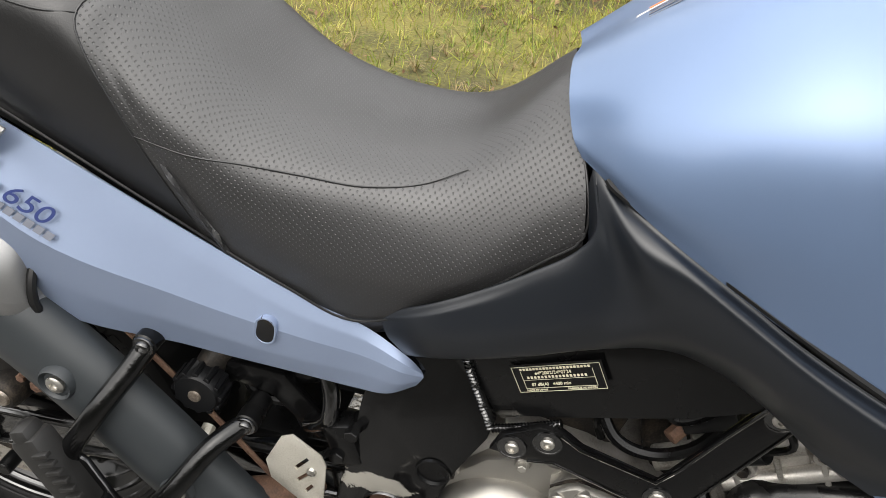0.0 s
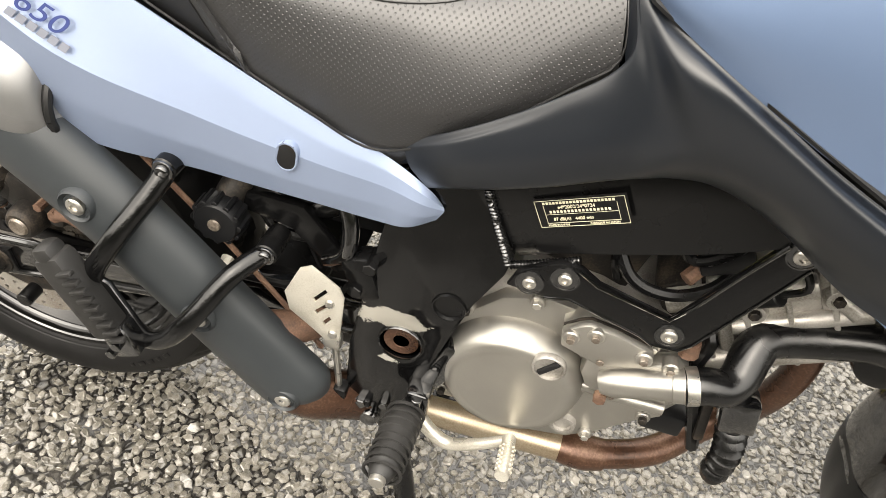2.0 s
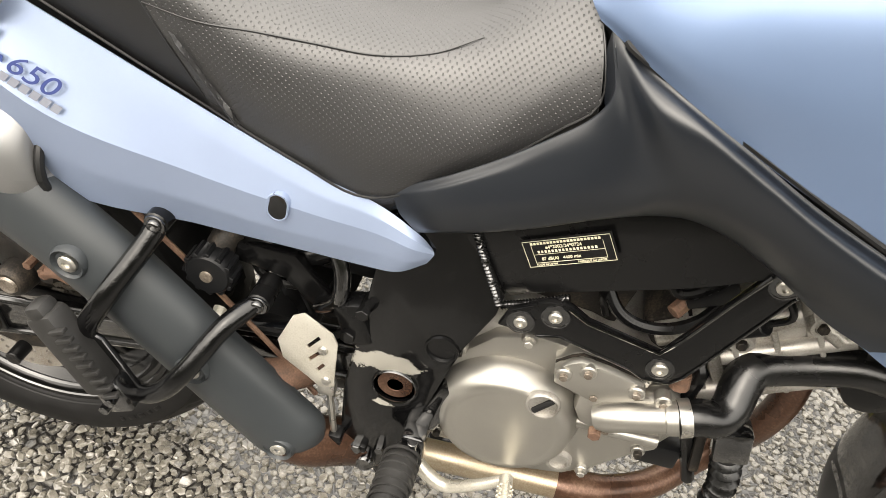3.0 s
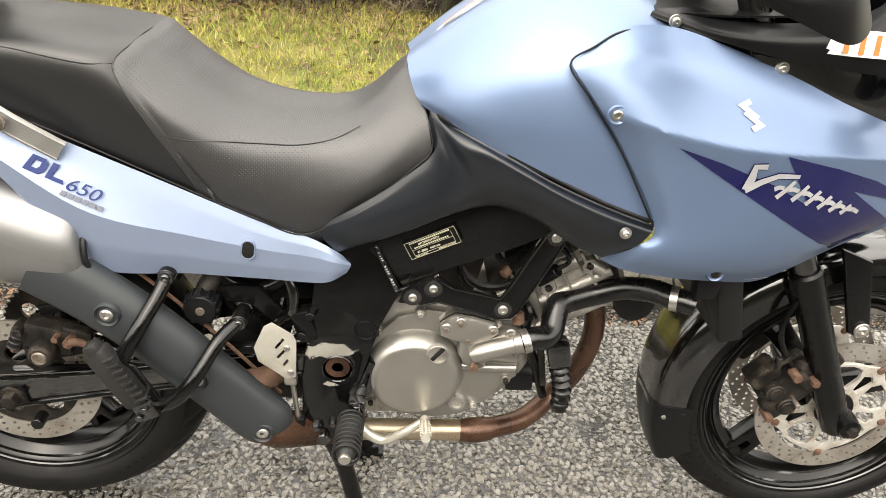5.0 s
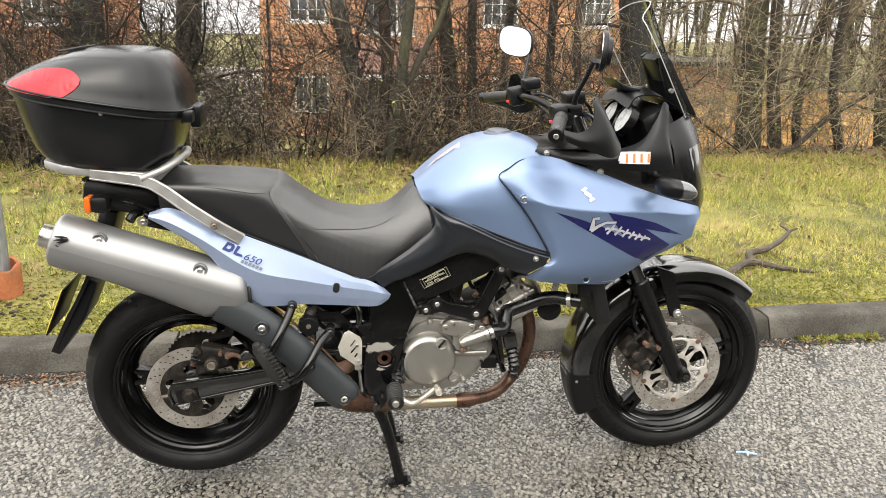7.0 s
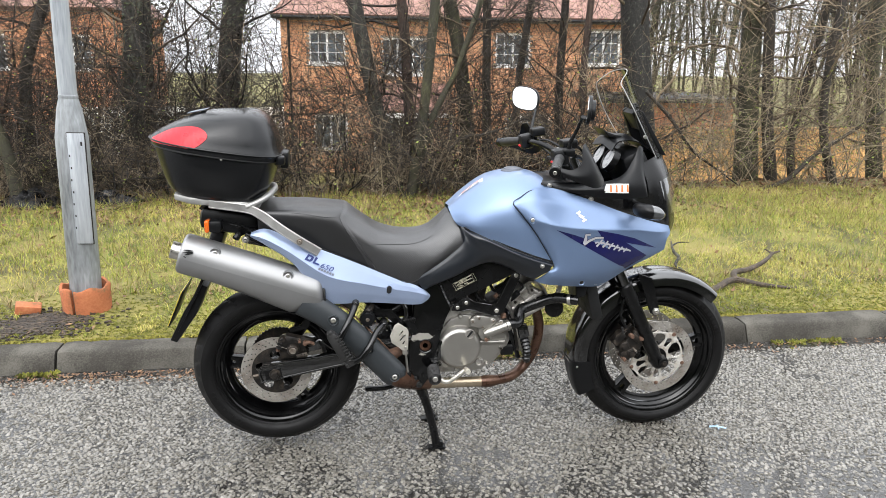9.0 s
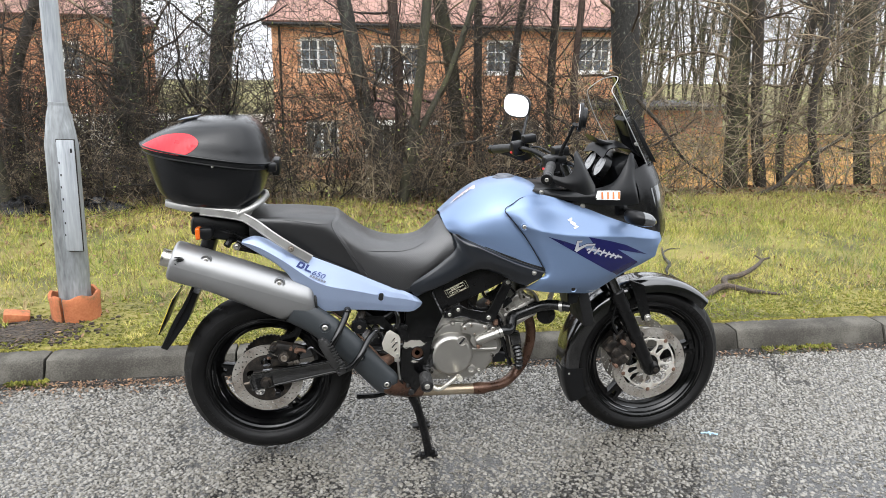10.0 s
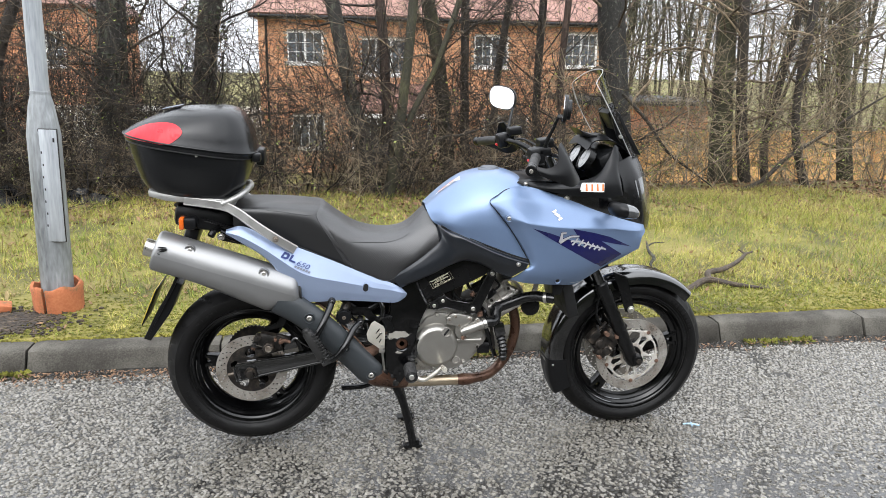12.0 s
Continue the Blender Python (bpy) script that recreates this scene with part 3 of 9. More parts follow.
BARK_LICHEN = material("lichen_speckled_bark", [(0.010, 0.010, 0.009), (0.016, 0.015, 0.013), (0.030, 0.028, 0.024), (0.17, 0.18, 0.15)], rough=0.85, scale=34, fine=120, bump=0.8, fine_bump=0.6, stretch=(1, 1, 0.7), depth=0.02)
BARK_GREEN = material("algae_green_bark", [(0.014, 0.013, 0.008), (0.038, 0.036, 0.020), (0.085, 0.083, 0.042)], rough=0.85, scale=7, fine=60, bump=0.6, fine_bump=0.5, stretch=(1, 1, 0.3), depth=0.02)
TWIG = material("bare_twigs", [(0.006, 0.0041, 0.0027), (0.020, 0.0140, 0.0092), (0.072, 0.052, 0.034), (0.28, 0.215, 0.14)], rough=0.8, scale=2.0, fine=30, bump=0.0, fine_bump=0.0, random=0.27)
STEM = material("straw_brown_stems", [(0.035, 0.024, 0.015), (0.085, 0.062, 0.040), (0.19, 0.15, 0.10), (0.34, 0.28, 0.19)], rough=0.8, scale=2.0, fine=30, bump=0.0, fine_bump=0.0, random=0.22)
BUD = material("young_leaves", [(0.10, 0.13, 0.025), (0.22, 0.27, 0.05), (0.34, 0.36, 0.11)], rough=0.6, scale=6, fine=40, bump=0.0, fine_bump=0.0, random=0.2)
IVY = material("dark_ivy_leaves", [(0.016, 0.024, 0.010), (0.035, 0.048, 0.018), (0.075, 0.085, 0.035)], rough=0.4, scale=6, fine=40, bump=0.0, fine_bump=0.0, random=0.2)
BRICK = material("orange_red_brick", [(0.34, 0.13, 0.06), (0.55, 0.245, 0.115), (0.68, 0.37, 0.20)], rough=0.85, scale=2.5, fine=60, bump=0.2, fine_bump=0.3, random=0.20)
MORTAR = hue("mortar", (0.30, 0.26, 0.21), rough=0.9, scale=20, bump=0.3)
TILE = material("red_roof_tile", [(0.095, 0.048, 0.038), (0.19, 0.095, 0.072), (0.30, 0.17, 0.135)], rough=0.7, scale=4, fine=60, bump=0.2, random=0.22)
WHITE_FRAME = hue("white_upvc", (0.72, 0.72, 0.70), rough=0.4, scale=6, bump=0.05)
WINDOW = hue("window_glass", (0.10, 0.115, 0.13), rough=0.08, metal=0.0, scale=2, bump=0.0, fine_bump=0.0, coat=1.0)
RENDER = hue("pale_render", (0.62, 0.61, 0.57), rough=0.85, scale=3, bump=0.2)
FENCE = material("orange_brown_fence", [(0.36, 0.18, 0.058), (0.56, 0.315, 0.115), (0.66, 0.41, 0.18)], rough=0.75, scale=3, fine=60, bump=0.2, random=0.16, stretch=(1, 1, 0.2))
GALV = material("galvanised_steel", [(0.10, 0.106, 0.112), (0.30, 0.32, 0.34), (0.40, 0.425, 0.445), (0.50, 0.52, 0.54)], rough=0.5, metal=0.35, scale=16, fine=90, bump=0.15, fine_bump=0.1, stretch=(1, 1, 0.10))
GALV_STAINED = material("stained_galvanised_steel", [(0.075, 0.08, 0.082), (0.19, 0.20, 0.205), (0.28, 0.295, 0.305), (0.42, 0.44, 0.45)], rough=0.55, metal=0.3, scale=9, fine=70, bump=0.15, fine_bump=0.12, stretch=(1, 1, 0.22))
TERRACOTTA = material("mossy_terracotta", [(0.10, 0.085, 0.035), (0.40, 0.125, 0.05), (0.52, 0.20, 0.085)], rough=0.8, scale=9, fine=80, bump=0.3, fine_bump=0.3)


def ground_z(x, y):
    """The lie of the land behind the kerb: nearly level verge, then a bank down to the gardens."""
    if y < 1.0:
        return 0.0
    d = y - 1.0
    z = 0.090 - 0.016 * d + 0.03 * math.exp(-((x + 1.95) ** 2 + (y - 1.45) ** 2) / 0.2)
    if y > 6.0:
        z -= 2.1 * min(1.0, (y - 6.0) / 5.5) ** 1.3
    return z + 0.03 * noise.noise(Vector((x * 0.8, y * 0.8, 0))) * min(1, d)


def sheet(name, xs, ys, zf, mat):
    bm = bmesh.new()
    g = [[bm.verts.new((x, y, zf(x, y))) for x in xs] for y in ys]
    for a, b in zip(g, g[1:]):
        for k in range(len(xs) - 1):
            bm.faces.new((a[k], a[k + 1], b[k + 1], b[k]))
    return part(name, bm, mat, None, sharp=80)


road = sheet("road", [-400, -60, -20, -8, -4, -2, -1, 0, 1, 2, 4, 8, 20, 60, 400], [-400, -40, -10, -5, -3, -2, -1, -0.5, 0, 0.5, 0.86], lambda x, y: 0.0, ASPHALT)
tagged(road, "wet dark asphalt road with embedded stone chips", "road", kind="structure")
steps_x = list(np.linspace(-9, 11, 81))
ground = sheet("ground", [-400, -120, -40, -15] + steps_x + [18, 40, 120, 400], [0.93] + list(np.linspace(1.0, 6, 31)) + list(np.linspace(6.4, 13, 15)) + [16, 20, 40, 100, 400], ground_z, SOIL)
tagged(ground, "mossy grass verge that falls away behind the trees", "ground", kind="structure")

# kerb stones with battered faces
kerb = thing("kerb", "weathered concrete kerb stones along the road", "kerb", (0, 0.85, 0), kind="structure")


def kerb_stone(seed):
    r = np.random.default_rng(seed)
    bm = bmesh.new()
    prof = [(-0.055, -0.05), (-0.05, 0.005), (-0.020, 0.076), (-0.012, 0.088), (0.004, 0.094), (0.07, 0.097), (0.115, 0.095), (0.122, 0.088), (0.122, -0.05)]
    n = 22
    rings = []
    for k in range(n):
        f = k / (n - 1)
        x = -0.4475 + 0.895 * f
        end = 0.004 if k in (0, n - 1) else 0.0
        rings.append([bm.verts.new((x, y + r.normal(0, 0.0012) + (end if y < 0 else -end), z - end * (z > 0.05) + r.normal(0, 0.0012))) for y, z in prof])
    for a, b in zip(rings, rings[1:]):
        for k in range(len(prof) - 1):
            bm.faces.new((a[k], b[k], b[k + 1], a[k + 1]))
    bm.faces.new(rings[0])
    bm.faces.new(rings[-1][::-1])
    me = bpy.data.meshes.new("kerb_stone")
    bmesh.ops.recalc_face_normals(bm, faces=bm.faces)
    bm.to_mesh(me)
    bm.free()
    me.materials.append(KERB)
    me.polygons.foreach_set("use_smooth", [True] * len(me.polygons))
    me.set_sharp_from_angle(angle=radians(40))
    return me


stones = [kerb_stone(k) for k in range(5)]
for k in range(-14, 16):
    o = new("kerb_stone", stones[k % 5])
    o.parent = kerb
    o.location = (1.705 + 0.905 * k - 0.4525, 0.006 * math.sin(k * 2.1), 0.004 * math.sin(k * 1.3))
    o.rotation_euler = (0, radians(0.25 * math.sin(k * 3.7)), radians(0.2 * math.sin(k * 1.9)))


# ---- chips, blades, leaves ----
def scatter(name, mat, count, shape, place, seed, label, category, parent=None):
    """Many small pieces in one mesh: shape(r) gives (verts, faces) about the origin, place(r) a pose."""
    r = np.random.default_rng(seed)
    vs, fs, base = [], [], 0
    for _ in range(count):
        got = place(r)
        if got is None:
            continue
        at, turn, size = got
        v, f = shape(r)
        v = (np.array(v) * size) @ turn.T + at
        vs.append(v)
        fs += [tuple(i + base for i in q) for q in f]
        base += len(v)
    ob = raw(name, np.vstack(vs), fs, mat, parent)
    return tagged(ob, label, category, kind="stuff")


def yaw(a):
    c, s = math.cos(a), math.sin(a)
    return np.array([[c, -s, 0], [s, c, 0], [0, 0, 1.0]])


def tilt(a, b):
    ca, sa, cb, sb = math.cos(a), math.sin(a), math.cos(b), math.sin(b)
    return np.array([[1, 0, 0], [0, ca, -sa], [0, sa, ca]]) @ np.array([[cb, 0, sb], [0, 1, 0], [-sb, 0, cb]])


def chip(r):
    n = 4 if r.random() < 0.35 else 5
    ang = np.arange(n) * 2 * math.pi / n + r.normal(0, 0.28, n)
    rad = r.uniform(0.55, 1.0, n)
    low = [(rad[k] * 1.12 * math.cos(ang[k]), 0.72 * rad[k] * 1.12 * math.sin(ang[k]), -0.35) for k in range(n)]
    top = [(rad[k] * math.cos(ang[k]), 0.72 * rad[k] * math.sin(ang[k]), 0.25 + r.normal(0, 0.06)) for k in range(n)]
    return low + top, [tuple(range(n, 2 * n))] + [(k, (k + 1) % n, n + (k + 1) % n, n + k) for k in range(n)]


def chip_field(name, x0, x1, y0, y1, pitch, size, fade, seed, label, keep=0.94):
    """Wet stone chips pressed into the tar, side by side: six-cornered, with broken shoulders and tilted tops."""
    r = np.random.default_rng(seed)
    gx, gy = np.meshgrid(np.arange(x0, x1, pitch), np.arange(y0, y1, pitch * 0.866))
    gx = gx + pitch * 0.5 * (np.arange(len(gx)) % 2)[:, None]
    p = np.stack([gx.ravel(), gy.ravel()], 1) + r.normal(0, pitch * 0.17, (gx.size, 2))
    edge = np.minimum(np.minimum(p[:, 0] - x0, x1 - p[:, 0]) / fade, (p[:, 1] - y0) / fade)
    bare = np.array([noise.noise(Vector((x * 2.1, y * 2.1, 3.0))) + 0.6 * noise.noise(Vector((x * 7.0, y * 7.0, 9.0))) for x, y in p])
    p = p[(r.random(len(p)) < np.clip(edge, 0, 1)) & (r.random(len(p)) < np.where(bare < -0.38, 0.45, keep))]
    n, k = len(p), 6
    ang = np.arange(k) * 2 * math.pi / k + r.normal(0, 0.20, (n, k))
    rad = r.uniform(0.72, 1.12, (n, k))
    s = (r.uniform(*size, n))[:, None]
    flat = r.uniform(0.58, 0.95, n)[:, None]
    turn = r.uniform(0, 2 * math.pi, n)[:, None]
    tilt_x, tilt_y = r.normal(0, 0.21, (n, 1)), r.normal(0, 0.21, (n, 1))
    high = r.uniform(0.18, 0.36, n)[:, None] * s
    rings = []
    for scale, lift in ((1.08, -0.35), (0.90, 0.62), (0.62, 1.0)):
        u, v = s * rad * scale * np.cos(ang), s * rad * scale * flat * np.sin(ang)
        w = high * lift + ((tilt_x * u + tilt_y * v + r.normal(0, 0.05, (n, k)) * s) if lift > 0 else 0 * u)
        rings.append(np.stack([p[:, :1] + u * np.cos(turn) - v * np.sin(turn), p[:, 1:] + u * np.sin(turn) + v * np.cos(turn), w + 0.0004], 2))
    verts = np.stack(rings, 1).reshape(-1, 3)
    base = (np.arange(n) * 3 * k)[:, None]
    i, j = np.arange(k), (np.arange(k) + 1) % k
    faces = []
    for lo_ring in (0, k):
        quads = np.stack([base + lo_ring + i, base + lo_ring + j, base + lo_ring + k + j, base + lo_ring + k + i], 2)
        faces += quads.reshape(-1, 4).tolist()
    faces += (base + 2 * k + i).tolist()
    return tagged(raw(name, verts.tolist(), faces, CHIP), label, "stone chips", kind="stuff")


chip_field("stone_chips", -2.5, 3.0, -0.72, 0.70, 0.0178, (0.0074, 0.0122), 0.5, 3, "grey-brown stone chips set in the wet road surface")
chip_field("small_stone_chips", -1.7, 1.9, -0.55, 0.69, 0.0135, (0.0026, 0.0052), 0.5, 4, "small stone chips between the larger ones in the road", keep=0.7)
chip_field("outlying_stone_chips", -5.2, 5.6, -3.4, 0.70, 0.034, (0.0075, 0.0125), 1.2, 5, "scattered stone chips in the wet road surface")


def blade(r):
    b = r.uniform(0.15, 0.9)
    return [(-0.5, 0, 0), (0.5, 0, 0), (0.32, b * 0.35, 0.55), (-0.32, b * 0.35, 0.55), (0, b, 1.0 - 0.35 * b)], [(0, 1, 2, 3), (3, 2, 4)]


def blade_place(x0, x1, y0, y1, h0, h1, w, dens):
    def place(r):
        x, y = r.uniform(x0, x1), r.uniform(y0, y1)
        d = noise.noise(Vector((x * 0.9, y * 0.9, 1.0))) + dens
        if r.random() > 0.5 + d or (abs(x + 1.95) < 0.32 and abs(y - 1.4) < 0.32):
            return None
        far = min(1.0, (y - 0.9) / 2.2)
        h = r.uniform(h0, h1) * (0.28 + 0.72 * far)
        return np.array((x, y, ground_z(x, y) - 0.004)), yaw(r.uniform(0, 6.3)) @ tilt(r.normal(0, 0.42), r.normal(0, 0.42)), np.array((w, h * 0.9, h))
    return place


scatter("grass", GRASS, 66000, blade, blade_place(-4.6, 7.4, 1.0, 5.3, 0.045, 0.13, 0.0045, 0.22), 11, "short green and yellowing grass on the verge", "grass")
scatter("dry_grass", STRAW, 17000, blade, blade_place(-4.6, 7.4, 1.5, 5.4, 0.08, 0.24, 0.0035, -0.05), 12, "bleached straw-coloured grass tufts", "grass")


def tuft(r):
    v, f = [], []
    for k in range(5):
        a = r.uniform(0, 6.3)
        c, s = math.cos(a), math.sin(a)
        b = len(v)
        v += [(0.1 * s, -0.1 * c, 0), (-0.1 * s, 0.1 * c, 0), (0.6 * c, 0.6 * s, 0.5 + 0.4 * r.random()), (1.0 * c + 0.25 * s, 1.0 * s - 0.25 * c, 0.25)]
        f += [(b, b + 1, b + 2), (b, b + 2, b + 3)]
    return v, f


def clump(r):
    v, f = [], []
    for k in range(11):
        a, s = r.uniform(0, 6.3), r.uniform(0.4, 1.0)
        c, d = math.cos(a), math.sin(a)
        b = len(v)
        w = 0.013
        v += [(w * d, -w * c, 0), (-w * d, w * c, 0), (0.35 * s * c + w * d, 0.35 * s * d - w * c, 0.55 * s), (0.35 * s * c - w * d, 0.35 * s * d + w * c, 0.55 * s), (0.95 * s * c, 0.95 * s * d, 0.60 * s * r.uniform(0.3, 1.2))]
        f += [(b, b + 1, b + 3, b + 2), (b + 2, b + 3, b + 4)]
    return v, f


def clump_place(y0, y1, s0, s1, want):
    def place(r):
        x, y = r.uniform(-5.5, 8.5), r.uniform(y0, y1)
        if noise.noise(Vector((x * 1.1, y * 1.5, want))) < 0.02 or (abs(x + 1.95) < 0.3 and abs(y - 1.4) < 0.3):
            return None
        s = r.uniform(s0, s1)
        return np.array((x, y, ground_z(x, y) - 0.004)), yaw(r.uniform(0, 6.3)), np.array((s, s, s))
    return place


scatter("bleached_grass", STRAW_PALE, 26000, blade, blade_place(1.3, 7.4, 1.15, 5.3, 0.05, 0.15, 0.0038, 0.1), 15, "pale bleached grass bent over on the verge", "grass")
scatter("straw_clumps", STRAW, 2200, clump, clump_place(1.5, 5.4, 0.05, 0.15, 4.0), 13, "flattened clumps of bleached dead grass", "grass")
scatter("grass_clumps", GRASS, 9000, clump, clump_place(1.0, 5.0, 0.03, 0.09, 9.0), 14, "tufty green grass clumps", "grass")
scatter("verge_moss", MOSS, 16000, tuft, lambda r: (lambda x, y: (np.array((x, y, ground_z(x, y) + 0.002)), yaw(r.uniform(0, 6.3)), np.array((1, 1, 0.8)) * r.uniform(0.005, 0.013)))(r.uniform(-3.2, 4.2), 0.99 + abs(r.normal(0, 0.40))), 21, "yellow-green moss at the kerb's edge", "moss")
scatter("kerb_moss", MOSS, 7000, tuft, lambda r: (lambda x, y: (np.array((x, y, 0.095)), yaw(r.uniform(0, 6.3)), np.array((1, 1, 0.8)) * r.uniform(0.006, 0.016)) if noise.noise(Vector((x * 2.6, y * 6.0, 8.0))) + (y - 0.972) * 22 > 0 else None)(r.uniform(-5, 7), r.uniform(0.92, 1.0)), 26, "yellow-green moss creeping over the back of the kerb stones", "moss")
scatter("gutter_weeds", MOSS, 2000, tuft, lambda r: (lambda x: (np.array((x, 0.785 - abs(r.normal(0, 0.03)), 0.002)), yaw(r.uniform(0, 6.3)), np.array((1, 1, 1)) * r.uniform(0.008, 0.026)) if noise.noise(Vector((x * 2.2, 5.0, 0))) > 0.08 else None)(r.uniform(-4.5, 5)), 22, "small green weeds in the gutter", "weeds")


def leaf(r):
    return [(-0.5, 0, 0), (0, -0.28, 0.06), (0.5, 0, 0.1), (0, 0.28, 0.0)], [(0, 1, 2, 3)]


scatter("gutter_leaves", LEAF_LITTER, 4600, leaf, lambda r: (lambda x: (np.array((x, 0.76 - abs(r.normal(0, 0.05 if x > -1 else 0.08)), 0.004 + 0.01 * r.random())), yaw(r.uniform(0, 6.3)) @ tilt(r.normal(0, 0.4), r.normal(0, 0.4)), np.array((1, 0.6, 1)) * r.uniform(0.010, 0.030)) if x < -0.7 or r.random() < 0.35 else None)(r.uniform(-4.5, 4.5)), 23, "brown dead leaves in the gutter", "leaves")
scatter("fallen_leaves", LEAF_LITTER, 15000, leaf, lambda r: (lambda x, y: (np.array((x, y, ground_z(x, y) + 0.012)), yaw(r.uniform(0, 6.3)) @ tilt(r.normal(0, 0.4), r.normal(0, 0.4)), np.array((1, 1, 1)) * r.uniform(0.03, 0.075)))(r.uniform(-6, 9), 5.15 + r.normal(0, 0.7)), 24, "brown fallen leaves under the bushes", "leaves")
scatter("verge_leaves", LEAF_LITTER, 2600, leaf, lambda r: (lambda x, y: (np.array((x, y, ground_z(x, y) + 0.014)), yaw(r.uniform(0, 6.3)) @ tilt(r.normal(0, 0.5), r.normal(0, 0.5)), np.array((1, 1, 1)) * r.uniform(0.012, 0.045)) if noise.noise(Vector((x * 1.3, y * 1.3, 6.0))) > -0.1 else None)(r.uniform(-4.5, 7), r.uniform(1.05, 4.8)), 27, "brown dead leaves lying in the grass", "leaves")
scatter("soil_patch", SOIL_CRUMB, 1500, chip, lambda r: (lambda x, y: (np.array((x, y, ground_z(x, y) + 0.006)), yaw(r.uniform(0, 6.3)), np.array((1, 1, 0.8)) * r.uniform(0.006, 0.02)))(-2.16 + r.normal(0, 0.15), 1.22 + r.normal(0, 0.10)), 25, "dark crumbled soil by the lamp post", "soil")

# ---- unseen dark backdrop, added across the road to darken reflections ----
BACKDROP = material("dark_backdrop", [(0.010, 0.012, 0.006), (0.030, 0.034, 0.016), (0.070, 0.070, 0.036)], rough=0.9, scale=3, fine=20, bump=0.8, fine_bump=0.8, depth=0.1)


def backdrop_strip(x0, x1, y, height):
    """A strip of the unseen backdrop, with an uneven crest."""
    n = 120
    vs, fs = [], []
    for k in range(n + 1):
        x = x0 + (x1 - x0) * k / n
        h = height * (0.86 + 0.35 * noise.noise(Vector((x * 0.35, 2.0, 0))) + 0.16 * noise.noise(Vector((x * 1.3, 7.0, 0))))
        vs += [(x, y + 0.6, -0.1), (x, y + 0.7 + 0.2 * noise.noise(Vector((x, 1, 1))), h * 0.6), (x, y, h), (x, y - 0.6, -0.1)]
    for k in range(n):
        fs += [(4 * k + j, 4 * k + 4 + j, 4 * k + 5 + j, 4 * k + 1 + j) for j in range(3)]
    bm = bmesh.new()
    bv = [bm.verts.new(v) for v in vs]
    for f in fs:
        bm.faces.new([bv[i] for i in f])
    return bm


hedge = tagged(part("unseen_backdrop", merge(backdrop_strip(-30, 30, -9.5, 5.2), block((-40, -3, 0.6), (1.2, 13, 1.4), 0.2), block((26, -4, 2.2), (1.2, 11, 4.6), 0.2)), BACKDROP), "unseen dark backdrop across the road, added to darken reflections", "hedge", kind="structure")

# ---- lamp post ----
LX, LY = -1.955, 1.45
post = thing("street_lamp", "grey galvanised street lamp post in a terracotta collar", "lamp post", (LX, LY, 0.1))
part("base_column", turned([(0.083, -0.1), (0.083, 0.62), (0.083, 0.98), (0.080, 1.0), (0.062, 1.13), (0.048, 1.185), (0.046, 1.20)], (0, 0, 0), n=32, axis="z"), GALV_STAINED, post, "stained galvanised base column")
part("shaft_collar", turned([(0.046, 1.184), (0.0495, 1.186), (0.0495, 1.200), (0.045, 1.203)], (0, 0, 0), n=28, axis="z"), GALV_STAINED, post)
part("shaft", turned([(0.046, 1.19), (0.044, 1.6), (0.038, 4.0), (0.030, 6.0)], (0, 0, 0), n=24, axis="z"), GALV, post)
part("door_gap", block((0.045, -0.0765, 0.71), (0.096, 0.010, 0.608), 0.004), GRIME, post)
door = part("access_door", block((0.045, -0.078, 0.71), (0.088, 0.012, 0.60), 0.004), GALV, post, "galvanised access door with rust marks")
for k in range(7):
    part("rust_spot", block((0.008 + 0.004 * (k % 2), -0.0845, 0.5 + 0.065 * k), (0.006, 0.002, 0.012), 0.0006), GRIME, door)
part("door_lock", block((0.072, -0.0848, 0.955), (0.009, 0.003, 0.022), 0.001), DARK, door)
part("lamp_head", block((0, -0.35, 6.05), (0.16, 0.7, 0.10), 0.03), GALV, post)
post.rotation_euler = (0, radians(1.3), 0)
collar = thing("terracotta_collar", "broken mossy terracotta pipe collar round the post's foot", "pipe collar", (LX, LY, 0.1))
bm = bmesh.new()
prof = [(0.112, -0.05), (0.126, -0.05), (0.130, 0.10), (0.134, 0.155), (0.128, 0.165), (0.116, 0.16), (0.110, 0.10)]
rings = []
for k in range(41):
    a = radians(-100 + 352 * k / 40)
    rings.append([bm.verts.new((r * math.cos(a), r * math.sin(a), z - (0.02 * math.sin(3 * a) ** 2 if z > 0.12 else 0))) for r, z in prof])
for a, b in zip(rings, rings[1:]):
    for k in range(len(prof)):
        bm.faces.new((a[k], a[(k + 1) % len(prof)], b[(k + 1) % len(prof)], b[k]))
bm.faces.new(rings[0])
bm.faces.new(rings[-1][::-1])
part("ring", bm, TERRACOTTA, collar)
shard = thing("pipe_shard", "broken piece of terracotta pipe on the soil", "shard", (-2.26, 1.42, 0.13))
part("fragment", block((0, 0, 0), (0.13, 0.08, 0.055), 0.008, (8, 12, 20)), TERRACOTTA, shard)

# ---- dark plastic scraps at the foot of the bushes ----
SHEETING = hue("crumpled_black_plastic", (0.006, 0.006, 0.0065), rough=0.25, scale=12, fine=120, bump=0.4, fine_bump=0.2, rough_var=0.12, depth=0.01)


